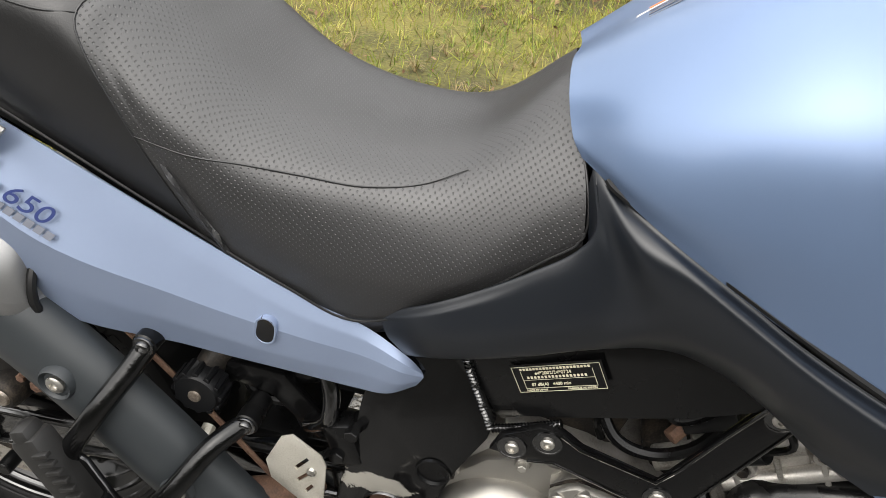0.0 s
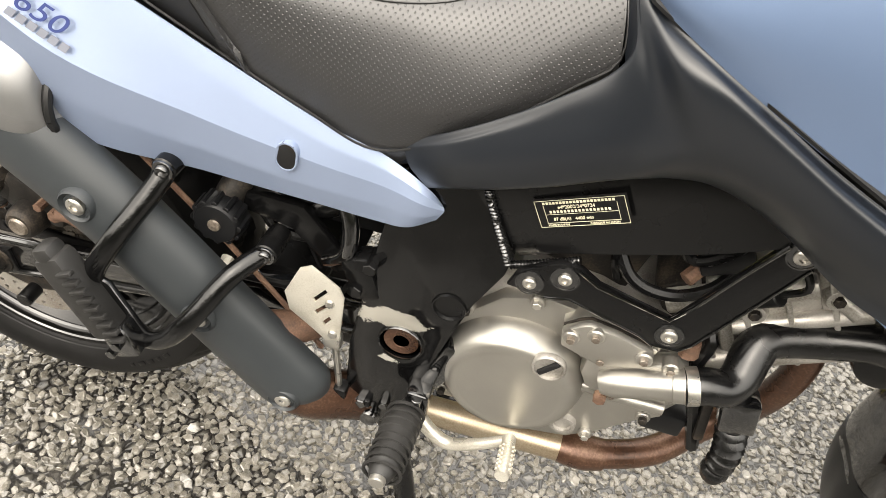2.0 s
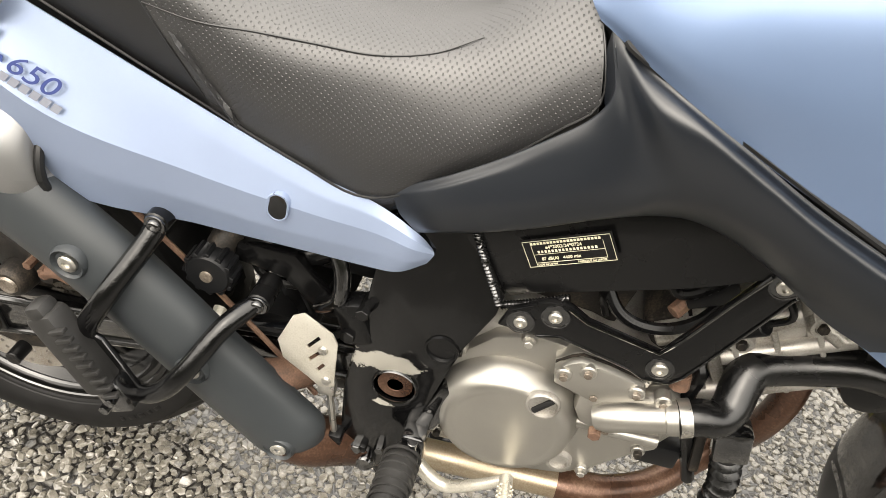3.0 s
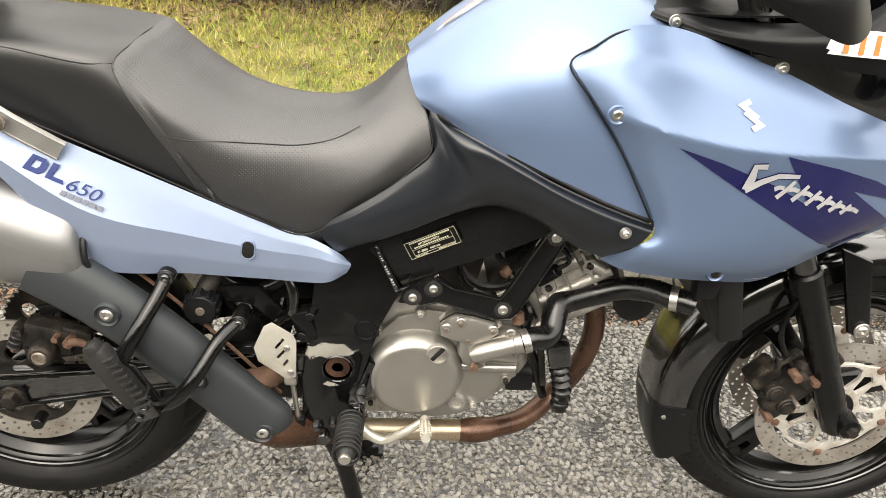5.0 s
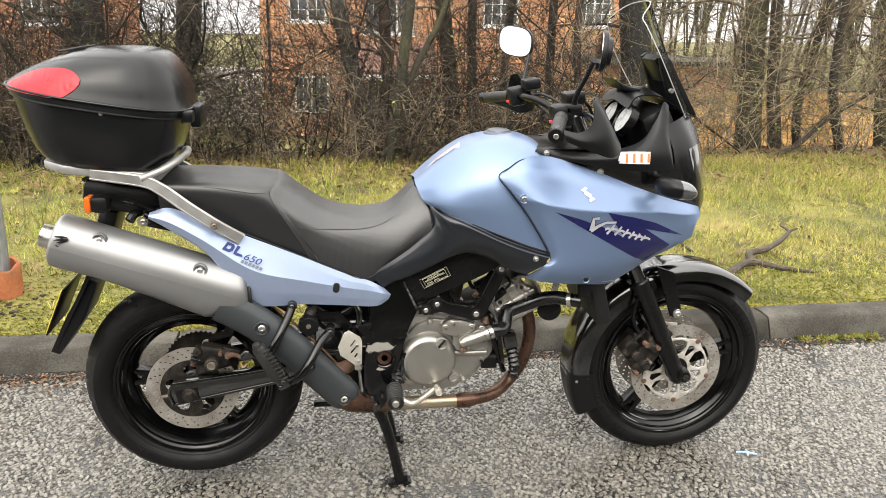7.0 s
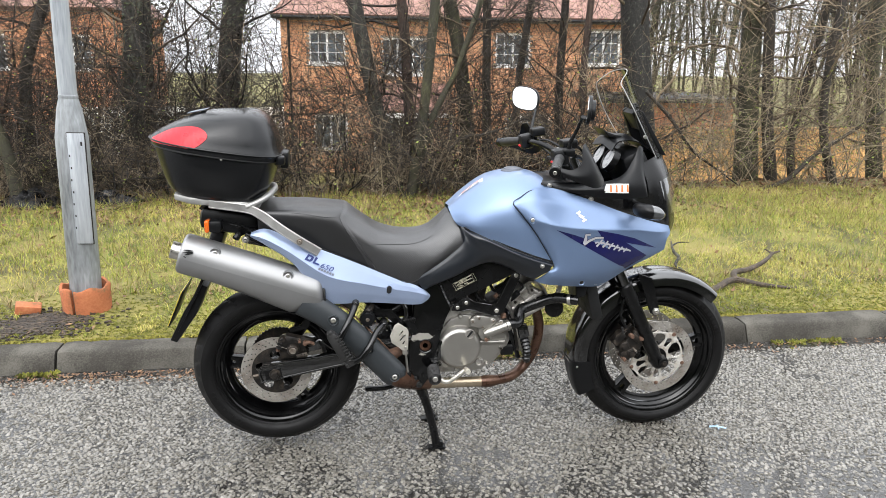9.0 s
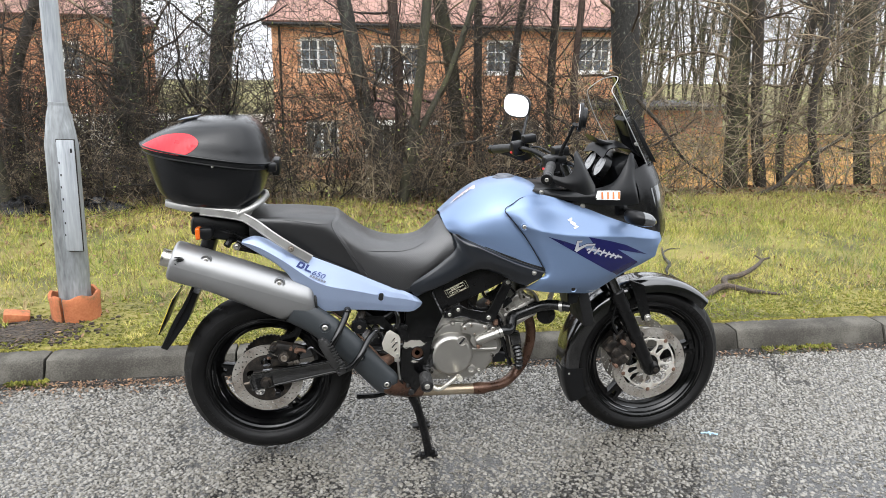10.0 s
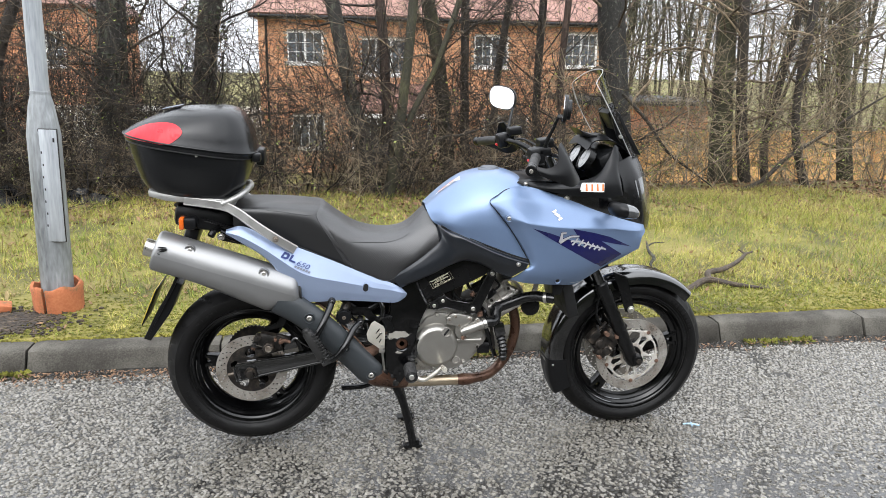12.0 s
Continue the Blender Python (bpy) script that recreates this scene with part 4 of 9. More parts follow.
def heap(name, x, y, w, d, h, seed):
    """A low crumpled sheet with folds."""
    ob = thing(name, "crumpled black plastic sheet lying under the bushes", "plastic sheet", (x, y, ground_z(x, y)))
    bm = bmesh.new()
    g = []
    for j in range(15):
        row = []
        for i in range(23):
            u, v = -1 + i / 11, -1 + j / 7
            fall = max(0.0, 1 - (u * u + v * v) ** 0.7)
            n = noise.noise(Vector((u * 2.3 + seed, v * 2.1, seed))) + 0.5 * noise.noise(Vector((u * 6 + seed, v * 5, 1.0)))
            row.append(bm.verts.new((u * w * (1 + 0.15 * n), v * d * (1 + 0.15 * n), h * fall * (0.75 + 0.6 * n) + 0.004)))
        g.append(row)
    for a, b in zip(g, g[1:]):
        for i in range(22):
            bm.faces.new((a[i], a[i + 1], b[i + 1], b[i]))
    bmesh.ops.solidify(bm, geom=bm.faces[:], thickness=0.004)
    part("sheet", bm, SHEETING, ob)


heap("plastic_sheet", -3.60, 4.95, 0.36, 0.20, 0.22, 3.0)
heap("plastic_sheet", -2.85, 5.0, 0.34, 0.16, 0.16, 8.0)

# ---- fallen branches, litter ----
br = thing("fallen_branch", "bare forked branch with peeling bark lying on the grass", "branch", (1.80, 1.45, ground_z(1.8, 1.45)))
part("limb", tube([(-0.06, -0.05, 0.005), (0.07, 0.02, 0.025), (0.17, 0.09, 0.04), (0.26, 0.12, 0.04), (0.36, 0.05, 0.03), (0.50, 0.02, 0.015), (0.62, 0.0, 0.005)], [0.017, 0.021, 0.022, 0.021, 0.016, 0.012, 0.006], 9, 30), LIMB, br)
part("fork", tube([(0.24, 0.11, 0.04), (0.27, 0.20, 0.055), (0.33, 0.27, 0.05), (0.45, 0.33, 0.045), (0.58, 0.42, 0.05), (0.70, 0.52, 0.06), (0.80, 0.62, 0.07), (0.88, 0.66, 0.075)], [0.021, 0.021, 0.019, 0.018, 0.016, 0.014, 0.012, 0.006], 9, 36), LIMB, br)
part("stub", tube([(0.79, 0.61, 0.07), (0.80, 0.67, 0.075), (0.79, 0.71, 0.08)], [0.010, 0.008, 0.004], 7, 8), LIMB, br)
br2 = thing("fallen_stick", "thin dark crooked stick lying on the grass", "branch", (1.90, 2.15, ground_z(1.9, 2.15)))
part("limb", tube([(-0.05, -0.25, 0.01), (-0.06, -0.12, 0.025), (0.03, 0.02, 0.035), (0.05, 0.15, 0.045), (0.12, 0.34, 0.04), (0.17, 0.46, 0.045)], [0.008, 0.011, 0.013, 0.011, 0.010, 0.005], 8, 24), BARK_DARK, br2)
part("twig", tube([(0.12, 0.34, 0.04), (0.20, 0.40, 0.05), (0.30, 0.42, 0.045)], [0.008, 0.006, 0.003], 6, 10), BARK_DARK, br2)
lit = thing("litter_scrap", "scrap of pale blue litter on the road", "litter", (1.048, -0.112, 0.006))
part("scrap", merge(tube([(-0.03, 0.01, 0.006), (0.0, 0.0, 0.01), (0.035, -0.012, 0.006)], 0.004, 6, 8), tube([(0.0, -0.015, 0.006), (0.004, 0.0, 0.011), (0.01, 0.018, 0.006)], 0.003, 6, 8)), hue("pale_blue_plastic", (0.35, 0.50, 0.62), rough=0.4, bump=0.1), lit)

# ---- trees and thicket ----
def grow(r, verts, faces, p, d, length, radius, level, levels, kids, spread, sides, droop=0.0, leaves=None):
    """One limb as a crooked tapering tube, with smaller ones along it."""
    seg = 6 if level < 2 else 4
    ring_prev = None
    pts = [p]
    for k in range(seg):
        f = (k + 1) / seg
        d = d + r.normal(0, 0.21 if level else 0.05, 3) + np.array((0, 0, -droop * f))
        d = d / np.linalg.norm(d)
        pts.append(pts[-1] + d * length / seg)
    for k, q in enumerate(pts):
        rad = radius * (1 - 0.72 * k / seg) if level else radius * (1 - 0.45 * k / seg)
        t = (pts[min(k + 1, seg)] - pts[max(k - 1, 0)])
        t = t / np.linalg.norm(t)
        ref = np.array((0.0, 0, 1)) if abs(t[2]) < 0.85 else np.array((1.0, 0, 0))
        a = np.cross(t, ref)
        a /= np.linalg.norm(a)
        b = np.cross(t, a)
        base = len(verts)
        for s in range(sides):
            w = 2 * math.pi * s / sides
            verts.append(q + rad * (math.cos(w) * a + math.sin(w) * b))
        if ring_prev is not None:
            for s in range(sides):
                faces.append((ring_prev + s, ring_prev + (s + 1) % sides, base + (s + 1) % sides, base + s))
        ring_prev = base
    if leaves is not None and level >= levels - 1:
        for _ in range(2):
            if r.random() < 0.8:
                leaves.append(pts[r.integers(1, seg + 1)] + r.normal(0, 0.02, 3))
    if level < levels:
        for k in range(kids[level]):
            f = r.uniform(0.25, 1.0) if level else r.uniform(0.3, 1.0)
            i = min(int(f * seg), seg - 1)
            at = pts[i] + (pts[i + 1] - pts[i]) * (f * seg - i)
            axis = r.normal(0, 1, 3)
            nd = d * (1 - spread) + axis / np.linalg.norm(axis) * spread + np.array((0, 0, 0.12))
            nd /= np.linalg.norm(nd)
            grow(r, verts, faces, at, nd, length * r.uniform(0.38, 0.62), max(radius * (1 - 0.6 * f) * r.uniform(0.32, 0.5), 0.0028), level + 1, levels, kids, spread, 3 if level + 1 > 1 else 5, droop, leaves)


def tree(y, radius, spine, seed, bark, label, limbs=14, side=6, twigs=5):
    """A bare tree whose trunk follows points (x, z) in the plane y and goes on upward, with crooked limbs and twigs."""
    r = np.random.default_rng(seed)
    (x0, z0), (xa, za), (xb, zb) = spine[0], spine[-2], spine[-1]
    slope = max(-0.35, min(0.35, (xb - xa) / (zb - za)))
    pts = [(x0 - 0.02, y, ground_z(x0, y) - 0.08)] + [(x, y + 0.04 * k, z) for k, (x, z) in enumerate(spine) if z > ground_z(x0, y) + 0.12]
    pts += [(xb + slope * 1.3, y + 0.2, zb + 1.5), (xb + slope * 1.9, y + 0.3, zb + 3.0), (xb + slope * 2.3, y + 0.35, zb + 4.4)]
    line = spline(pts, 26)
    ob = tagged(thing("tree", label, "tree", pts[0]), label, "tree", "bare trees behind the verge")
    line = line - np.array(pts[0])
    wob = line + np.cumsum(r.normal(0, radius * 0.05, line.shape), axis=0)
    part("trunk", tube(wob, [radius * 1.3, radius * 1.05, radius, radius * 0.92, radius * 0.8, radius * 0.62, radius * 0.45], 14, 52), bark, ob)
    v, f = [], []
    low = np.interp(0.6, wob[:, 2], np.arange(26))
    mid = np.interp(3.4, wob[:, 2], np.arange(26))
    for k in range(int(limbs * 1.7)):
        i = int(low + (mid - low) * r.random()) if k < limbs * 1.3 else int(r.integers(int(mid), 25))
        a = r.uniform(0, 2 * math.pi)
        d = np.array((math.cos(a), 0.7 * math.sin(a), r.uniform(0.15, 1.1)))
        grow(r, v, f, wob[i], d / np.linalg.norm(d), r.uniform(0.7, 1.7), min(0.022, radius * r.uniform(0.14, 0.30)), 1, 3, (0, side, twigs, 0), 0.62, 4)
    raw("crown", np.array(v), f, TWIG, ob, smooth=True)
    return ob


for args in ((6.1, 0.150, ((-2.83, 0.05), (-2.75, 0.93), (-2.68, 2.15)), 31, BARK_DARK, "dark ivy-wrapped trunk in the thicket", 16),
             (6.3, 0.125, ((-1.95, 0.05), (-1.78, 1.56), (-1.69, 2.18)), 32, BARK_DARK, "dark ivy-grown tree in the thicket", 18),
             (5.7, 0.080, ((0.14, 0.02), (-0.12, 0.96), (-0.24, 1.57), (-0.36, 2.16)), 33, BARK_DARK, "dark bare tree leaning over the thicket", 8),
             (6.0, 0.058, ((0.30, 0.0), (0.30, 0.61), (0.26, 1.58), (0.21, 2.20)), 34, BARK_RED, "reddish-brown bare tree at the verge", 8),
             (5.1, 0.050, ((0.22, -0.05), (0.30, 0.40), (0.40, 1.17), (0.47, 1.80)), 35, BARK_GREEN, "slim mossy bare tree at the verge", 10),
             (5.12, 0.032, ((0.20, -0.05), (0.36, 0.50), (0.50, 0.95), (0.80, 1.55)), 46, BARK_GREEN, "thin mossy stem curving away from its neighbour", 7),
             (6.3, 0.082, ((1.12, 0.0), (1.05, 0.64), (0.94, 1.59), (0.82, 2.23)), 36, BARK_GREEN, "bare greenish-grey tree at the verge", 9),
             (6.2, 0.050, ((1.31, 0.09), (1.25, 1.19), (1.24, 2.24)), 37, BARK, "bare slender tree among the bushes", 8),
             (6.6, 0.045, ((1.72, -0.05), (1.75, 1.25), (1.89, 2.28)), 38, BARK, "bare slender tree with thin twigs", 9),
             (6.4, 0.048, ((2.27, -0.03), (2.24, 1.26), (2.28, 2.27)), 47, BARK, "bare slender tree among the bushes", 9),
             (6.0, 0.040, ((2.55, 0.04), (2.40, 1.27), (2.45, 2.25)), 48, BARK_RED, "reddish slender tree in front of the house", 9),
             (6.0, 0.165, ((3.25, 0.0), (3.10, 1.28), (3.01, 2.26)), 39, BARK_LICHEN, "thick dark trunk speckled with pale lichen", 12),
             (6.2, 0.125, ((4.75, -0.06), (4.68, 0.93), (4.66, 1.63), (4.64, 2.31)), 40, BARK_GREEN, "stout algae-green tree at the verge", 16),
             (6.0, 0.065, ((5.0, -0.03), (4.82, 0.94), (4.70, 2.29)), 41, BARK, "slender tree beside the stout one", 14),
             (6.0, 0.042, ((5.30, -0.04), (5.20, 0.51), (5.39, 1.50), (5.54, 2.31)), 42, BARK, "crooked bare tree by the fence", 14),
             (5.6, 0.045, ((5.60, 0.05), (5.35, 0.70), (5.34, 1.50), (5.44, 2.28)), 43, BARK, "crooked bare tree by the fence", 14),
             (6.4, 0.085, ((6.78, -0.08), (6.51, 1.29), (6.45, 2.36)), 45, BARK_GREEN, "bare greenish tree by the fence", 12),
             (4.9, 0.052, ((-3.66, 0.02), (-3.71, 0.35), (-3.80, 0.75), (-4.1, 1.5)), 49, BARK_GREEN, "mossy green trunk at the edge of the thicket", 6),
             (6.2, 0.060, ((-4.01, 0.09), (-3.99, 1.23), (-3.68, 2.13)), 44, BARK, "bare tree behind the lamp post", 16)):
    tree(*args)
for label, y, line, rad in (("dark crooked limb arching up from the bushes", 5.3, ((4.45, 0.02), (4.75, 0.16), (5.05, 0.42), (5.45, 0.66), (5.85, 0.95), (6.3, 1.2)), 0.026),
                            ("bare dark limb sagging to the ground", 5.4, ((2.95, 1.15), (3.25, 0.85), (3.55, 0.48), (3.95, 0.22), (4.2, 0.05)), 0.020),
                            ("crooked thin limb arching over the bushes", 5.2, ((0.42, 0.15), (0.75, 0.62), (1.05, 0.70), (1.35, 0.80), (1.75, 1.0)), 0.017)):
    z0 = ground_z(line[0][0], y)
    ob = thing("low_limb", label, "branch", (line[0][0], y, z0))
    part("limb", tube([(x - line[0][0], 0.03 * math.sin(5 * x), z - z0) for x, z in line], [rad, rad, rad * 0.85, rad * 0.6, rad * 0.35], 8, 40), BARK, ob)


def thicket(name, count, x0, x1, y0, y1, h0, h1, seed, label, kids=(7, 5, 3), leafy=0.0, thick=(0.010, 0.022), mat=None):
    r = np.random.default_rng(seed)
    v, f, lv = [], [], []
    for _ in range(count):
        x, y = r.uniform(x0, x1), r.uniform(y0, y1)
        p = np.array((x, y, ground_z(x, y) - 0.03))
        d = np.array((r.normal(0, 0.45), r.normal(-0.05, 0.35), 1.0))
        grow(r, v, f, p, d / np.linalg.norm(d), r.uniform(h0, h1), r.uniform(*thick), 1, 3, (0, kids[0], kids[1], 0), 0.7, 3, 0.10, lv)
    ob = tagged(raw(name, np.array(v), f, mat or TWIG, None, smooth=True), label, "bushes", kind="stuff")
    if leafy and lv:
        r.shuffle(lv)
        lv = lv[: int(len(lv) * leafy)]
        it = iter(lv)
        scatter(name + "_leaves", BUD, len(lv), leaf, lambda q: (next(it), yaw(q.uniform(0, 6.3)) @ tilt(q.normal(0, 0.8), q.normal(0, 0.8)), np.array((1, 1, 1)) * q.uniform(0.015, 0.035)), seed + 1, "small fresh green leaves on the bare bushes", "leaves")
    return ob


thicket("bramble_thicket", 300, -5.2, 2.9, 5.0, 6.8, 0.5, 1.35, 51, "tangled bare brown bushes behind the verge", leafy=0.10, thick=(0.006, 0.014))
thicket("bramble_tangle", 330, -5.4, 3.2, 4.9, 6.2, 0.4, 1.1, 55, "light brown tangle of fine bramble stems", kids=(7, 3, 0), thick=(0.003, 0.007), mat=STEM)
thicket("fine_saplings", 125, 2.6, 9.5, 5.2, 7.6, 1.2, 3.2, 56, "fine bare saplings in front of the fence", kids=(8, 4, 0), leafy=0.9, thick=(0.005, 0.012), mat=STEM)
thicket("dense_tangle", 130, -5.4, -2.3, 5.7, 7.4, 1.4, 3.0, 57, "dense dark tangle of bare bushes round the ivy trunks", leafy=0.05, thick=(0.006, 0.015))
thicket("tall_thicket", 195, -5.0, 3.0, 5.6, 7.8, 1.5, 3.2, 52, "tall bare bushes between the trees", kids=(8, 4, 0), leafy=0.10, thick=(0.006, 0.014))
thicket("thin_thicket", 95, 2.8, 9.5, 5.2, 7.2, 0.5, 1.8, 53, "thin bare bushes in front of the fence", kids=(6, 4, 0), leafy=0.8, thick=(0.004, 0.011), mat=STEM)
thicket("garden_scrub", 90, 4.5, 24, 13.5, 22, 1.5, 4.0, 54, "brown-green scrub behind the fence", kids=(7, 5, 0), leafy=0.25)
for (tx, ty, tr, th) in ((-2.82, 6.1, 0.2, 4.2), (-1.90, 6.3, 0.22, 4.2)):
    scatter("ivy", IVY, 1900, leaf, lambda q, tx=tx, ty=ty, tr=tr, th=th: (lambda a, h: (np.array((tx + 0.075 * h + (tr + q.normal(0, 0.04)) * math.cos(a), ty + 0.03 * h + (tr + q.normal(0, 0.04)) * math.sin(a), h - 0.05)), yaw(q.uniform(0, 6.3)) @ tilt(q.normal(0.9, 0.6), q.normal(0, 0.6)), np.array((1, 1, 1)) * q.uniform(0.03, 0.06)))(q.uniform(0, 6.3), q.uniform(0, th)), int(abs(tx) * 10), "dark ivy leaves on a trunk", "ivy")

# far woods on the horizon
v, f = [], []
rw = np.random.default_rng(71)
for k in range(125):
    x, y = rw.uniform(7, 44), rw.uniform(26, 46)
    d = np.array((rw.normal(0, 0.05), 0, 1.0))
    grow(rw, v, f, np.array((x, y, -2.3)), d, rw.uniform(7, 13), rw.uniform(0.05, 0.14), 0, 2, (11, 5, 0), 0.55, 5)
tagged(raw("far_woods", np.array(v), f, BARK_GREEN, None, smooth=True), "bare woodland far behind the gardens", "woods", kind="stuff")


# ---- houses ----
def wall_with_bricks(parent, x0, x1, z0, z1, y, openings, bricks=True):
    """A brick wall facing the road (-y), with openings cut through."""
    part("wall", plate([(x0, z0), (x1, z0), (x1, z1), (x0, z1)], y, y + 0.25, holes=[[(a, b), (c, b), (c, d), (a, d)] for a, b, c, d in openings]), MORTAR, parent)
    vs, fs = [], []
    row = 0
    z = z0
    while z < z1 - 0.06:
        x = x0 - (0.1125 if row % 2 else 0)
        while x < x1:
            a, b = max(x, x0), min(x + 0.215, x1)
            mid = (a + b) / 2
            if b - a > 0.03 and not any(o[0] - 0.02 < mid < o[2] + 0.02 and o[1] - 0.03 < z + 0.03 < o[3] + 0.03 for o in openings):
                k = len(vs)
                for yy, e in ((y, 0.0), (y - 0.008, 0.003)):
                    vs += [(a + e, yy, z + e), (b - e, yy, z + e), (b - e, yy, z + 0.065 - e), (a + e, yy, z + 0.065 - e)]
                fs += [(k + 4, k + 5, k + 6, k + 7)] + [(k + s, k + (s + 1) % 4, k + 4 + (s + 1) % 4, k + 4 + s) for s in range(4)]
            x += 0.225
        z += 0.075
        row += 1
    ob = raw("bricks", vs, fs, BRICK, parent)
    ob["kind"] = "stuff"


def casement(parent, x0, z0, x1, z1, y, cols, rows):
    """A white window: frame, sashes with glazing bars, sill."""
    win = new("window")
    win.parent = parent
    t = 0.07
    part("frame", plate([(x0, z0), (x1, z0), (x1, z1), (x0, z1)], y, y + 0.07, holes=[[(x0 + t + (x1 - x0 - t) * k / cols, z0 + t), (x0 + (x1 - x0 - t) * (k + 1) / cols, z0 + t), (x0 + (x1 - x0 - t) * (k + 1) / cols, z1 - t), (x0 + t + (x1 - x0 - t) * k / cols, z1 - t)] for k in range(cols)]), WHITE_FRAME, win)
    part("pane", plate([(x0 + 0.03, z0 + 0.03), (x1 - 0.03, z0 + 0.03), (x1 - 0.03, z1 - 0.03), (x0 + 0.03, z1 - 0.03)], y + 0.035, y + 0.042), WINDOW, win)
    for k in range(cols):
        a = x0 + t + (x1 - x0 - t) * k / cols
        b = x0 + (x1 - x0 - t) * (k + 1) / cols
        part("glazing_bar", plate([((a + b) / 2 - 0.012, z0 + t), ((a + b) / 2 + 0.012, z0 + t), ((a + b) / 2 + 0.012, z1 - t), ((a + b) / 2 - 0.012, z1 - t)], y + 0.02, y + 0.034), WHITE_FRAME, win)
        for s in range(1, rows):
            zz = z0 + t + (z1 - z0 - 2 * t) * s / rows
            part("glazing_bar", plate([(a, zz - 0.012), (b, zz - 0.012), (b, zz + 0.012), (a, zz + 0.012)], y + 0.022, y + 0.034), WHITE_FRAME, win)
    part("sill", block(((x0 + x1) / 2, y - 0.04, z0 - 0.035), (x1 - x0 + 0.12, 0.16, 0.07), 0.01), WHITE_FRAME, win)
    return win


def tiled_slope(parent, x0, x1, y0, z0, y1, z1, name="tiles", hip=0.0):
    """A tiled roof slope rising away from the road."""
    part("roof", patch([[(x0, y0, z0), (x1, y0, z0)], [(x0 + hip, y1, z1), (x1 - hip, y1, z1)]], 4, 4, 0.10, straight=True), TILE, parent)
    n = int(math.hypot(y1 - y0, z1 - z0) / 0.12)
    vs, fs = [], []
    for k in range(n):
        f0, f1 = k / n, (k + 1.25) / n
        x = x0 + hip * f0 + (0.0825 if k % 2 else 0)
        while x < x1 - hip * f0 - 0.02:
            b = min(x + 0.160, x1 - hip * f0)
            a0, a1 = y0 + (y1 - y0) * f0, y0 + (y1 - y0) * f1
            c0, c1 = z0 + (z1 - z0) * f0 + 0.03, z0 + (z1 - z0) * f1 + 0.008
            i = len(vs)
            vs += [(x, a0, c0), (b, a0, c0), (b, a1, c1), (x, a1, c1), (x, a0, c0 - 0.025), (b, a0, c0 - 0.025)]
            fs += [(i, i + 1, i + 2, i + 3), (i + 4, i + 5, i + 1, i)]
            x += 0.165
    ob = raw(name, vs, fs, TILE, parent)
    ob["kind"] = "stuff"


HY = 22.0
house = thing("brick_house", "orange-red brick house with white windows and tiled roof", "house", (3.5, HY, -2.3))
house.location = (0, 0, 0)
wins = [(-1.49, 1.22, -0.32, 2.23, 2, 3), (0.83, 0.90, 2.40, 2.06, 3, 2), (7.74, 1.26, 8.90, 2.37, 2, 3), (4.6, 1.2, 5.8, 2.25, 2, 3), (0.9, -1.9, 2.35, -0.42, 3, 1), (-1.4, -1.5, -0.3, -0.4, 2, 1), (5.0, -1.5, 6.6, -0.4, 3, 1)]
wall_with_bricks(house, -2.35, 9.4, -2.3, 2.62, HY, [w[:4] for w in wins])
for w in wins:
    casement(house, *w[:4], HY + 0.06, *w[4:])
part("side_wall", block((-2.22, HY + 4, 0.16), (0.25, 7.5, 4.9), 0.0), BRICK, house)
part("side_wall", block((9.28, HY + 4, 0.16), (0.25, 7.5, 4.9), 0.0), BRICK, house)
part("back_wall", block((3.5, HY + 7.8, 0.16), (11.6, 0.25, 4.9), 0.0), BRICK, house)
tiled_slope(house, -2.6, 9.7, HY - 0.35, 2.66, HY + 4.0, 5.8, hip=2.2)
for a, b in ((-2.6, -0.4), (9.7, 7.5)):
    part("hip", patch([[(a, HY - 0.35, 2.66), (b, HY + 4.0, 5.8)], [(a, HY + 8.2, 2.66), (b, HY + 4.0, 5.8)]], 4, 4, 0.08, straight=True), TILE, house)
part("roof", patch([[(-0.4, HY + 4.0, 5.8), (7.5, HY + 4.0, 5.8)], [(-2.6, HY + 8.2, 2.66), (9.7, HY + 8.2, 2.66)]], 4, 4, 0.1, straight=True), TILE, house)
part("gutter", tube([(-2.6, HY - 0.40, 2.64), (9.7, HY - 0.40, 2.64)], 0.06, 10, 4), BLACK_PLASTIC, house, "dark gutter")
part("drainpipe", tube([(-2.1, HY - 0.35, 2.6), (-2.1, HY - 0.08, 2.3), (-2.1, HY - 0.08, -2.2)], 0.04, 8, 20), BLACK_PLASTIC, house)
tiled_slope(house, 0.5, 3.0, HY - 1.3, -0.25, HY - 0.02, 0.55, "porch_tiles")
part("porch_beam", block((1.75, HY - 1.25, -0.33), (2.5, 0.08, 0.14), 0.01), WHITE_FRAME, house)
for x in (0.55, 2.95):
    part("porch_post", block((x, HY - 1.25, -1.35), (0.1, 0.1, 1.95), 0.01), WHITE_FRAME, house)
house2 = thing("second_brick_house", "brick house half hidden behind the thicket", "house")
wins2 = [(-10.6, 0.9, -9.3, 2.1, 2, 2), (-13.5, 0.9, -12.2, 2.1, 2, 2), (-10.6, -1.7, -9.0, -0.5, 2, 1)]
wall_with_bricks(house2, -16.0, -8.5, -2.3, 2.9, 26.0, [w[:4] for w in wins2])
for w in wins2:
    casement(house2, *w[:4], 26.06, *w[4:])
part("side_wall", block((-8.65, 30, 0.3), (0.25, 7.5, 5.2), 0.0), BRICK, house2)
part("side_wall", block((-15.9, 30, 0.3), (0.25, 7.5, 5.2), 0.0), BRICK, house2)
tiled_slope(house2, -16.3, -8.3, 25.7, 2.95, 30.0, 6.0, hip=2.4)
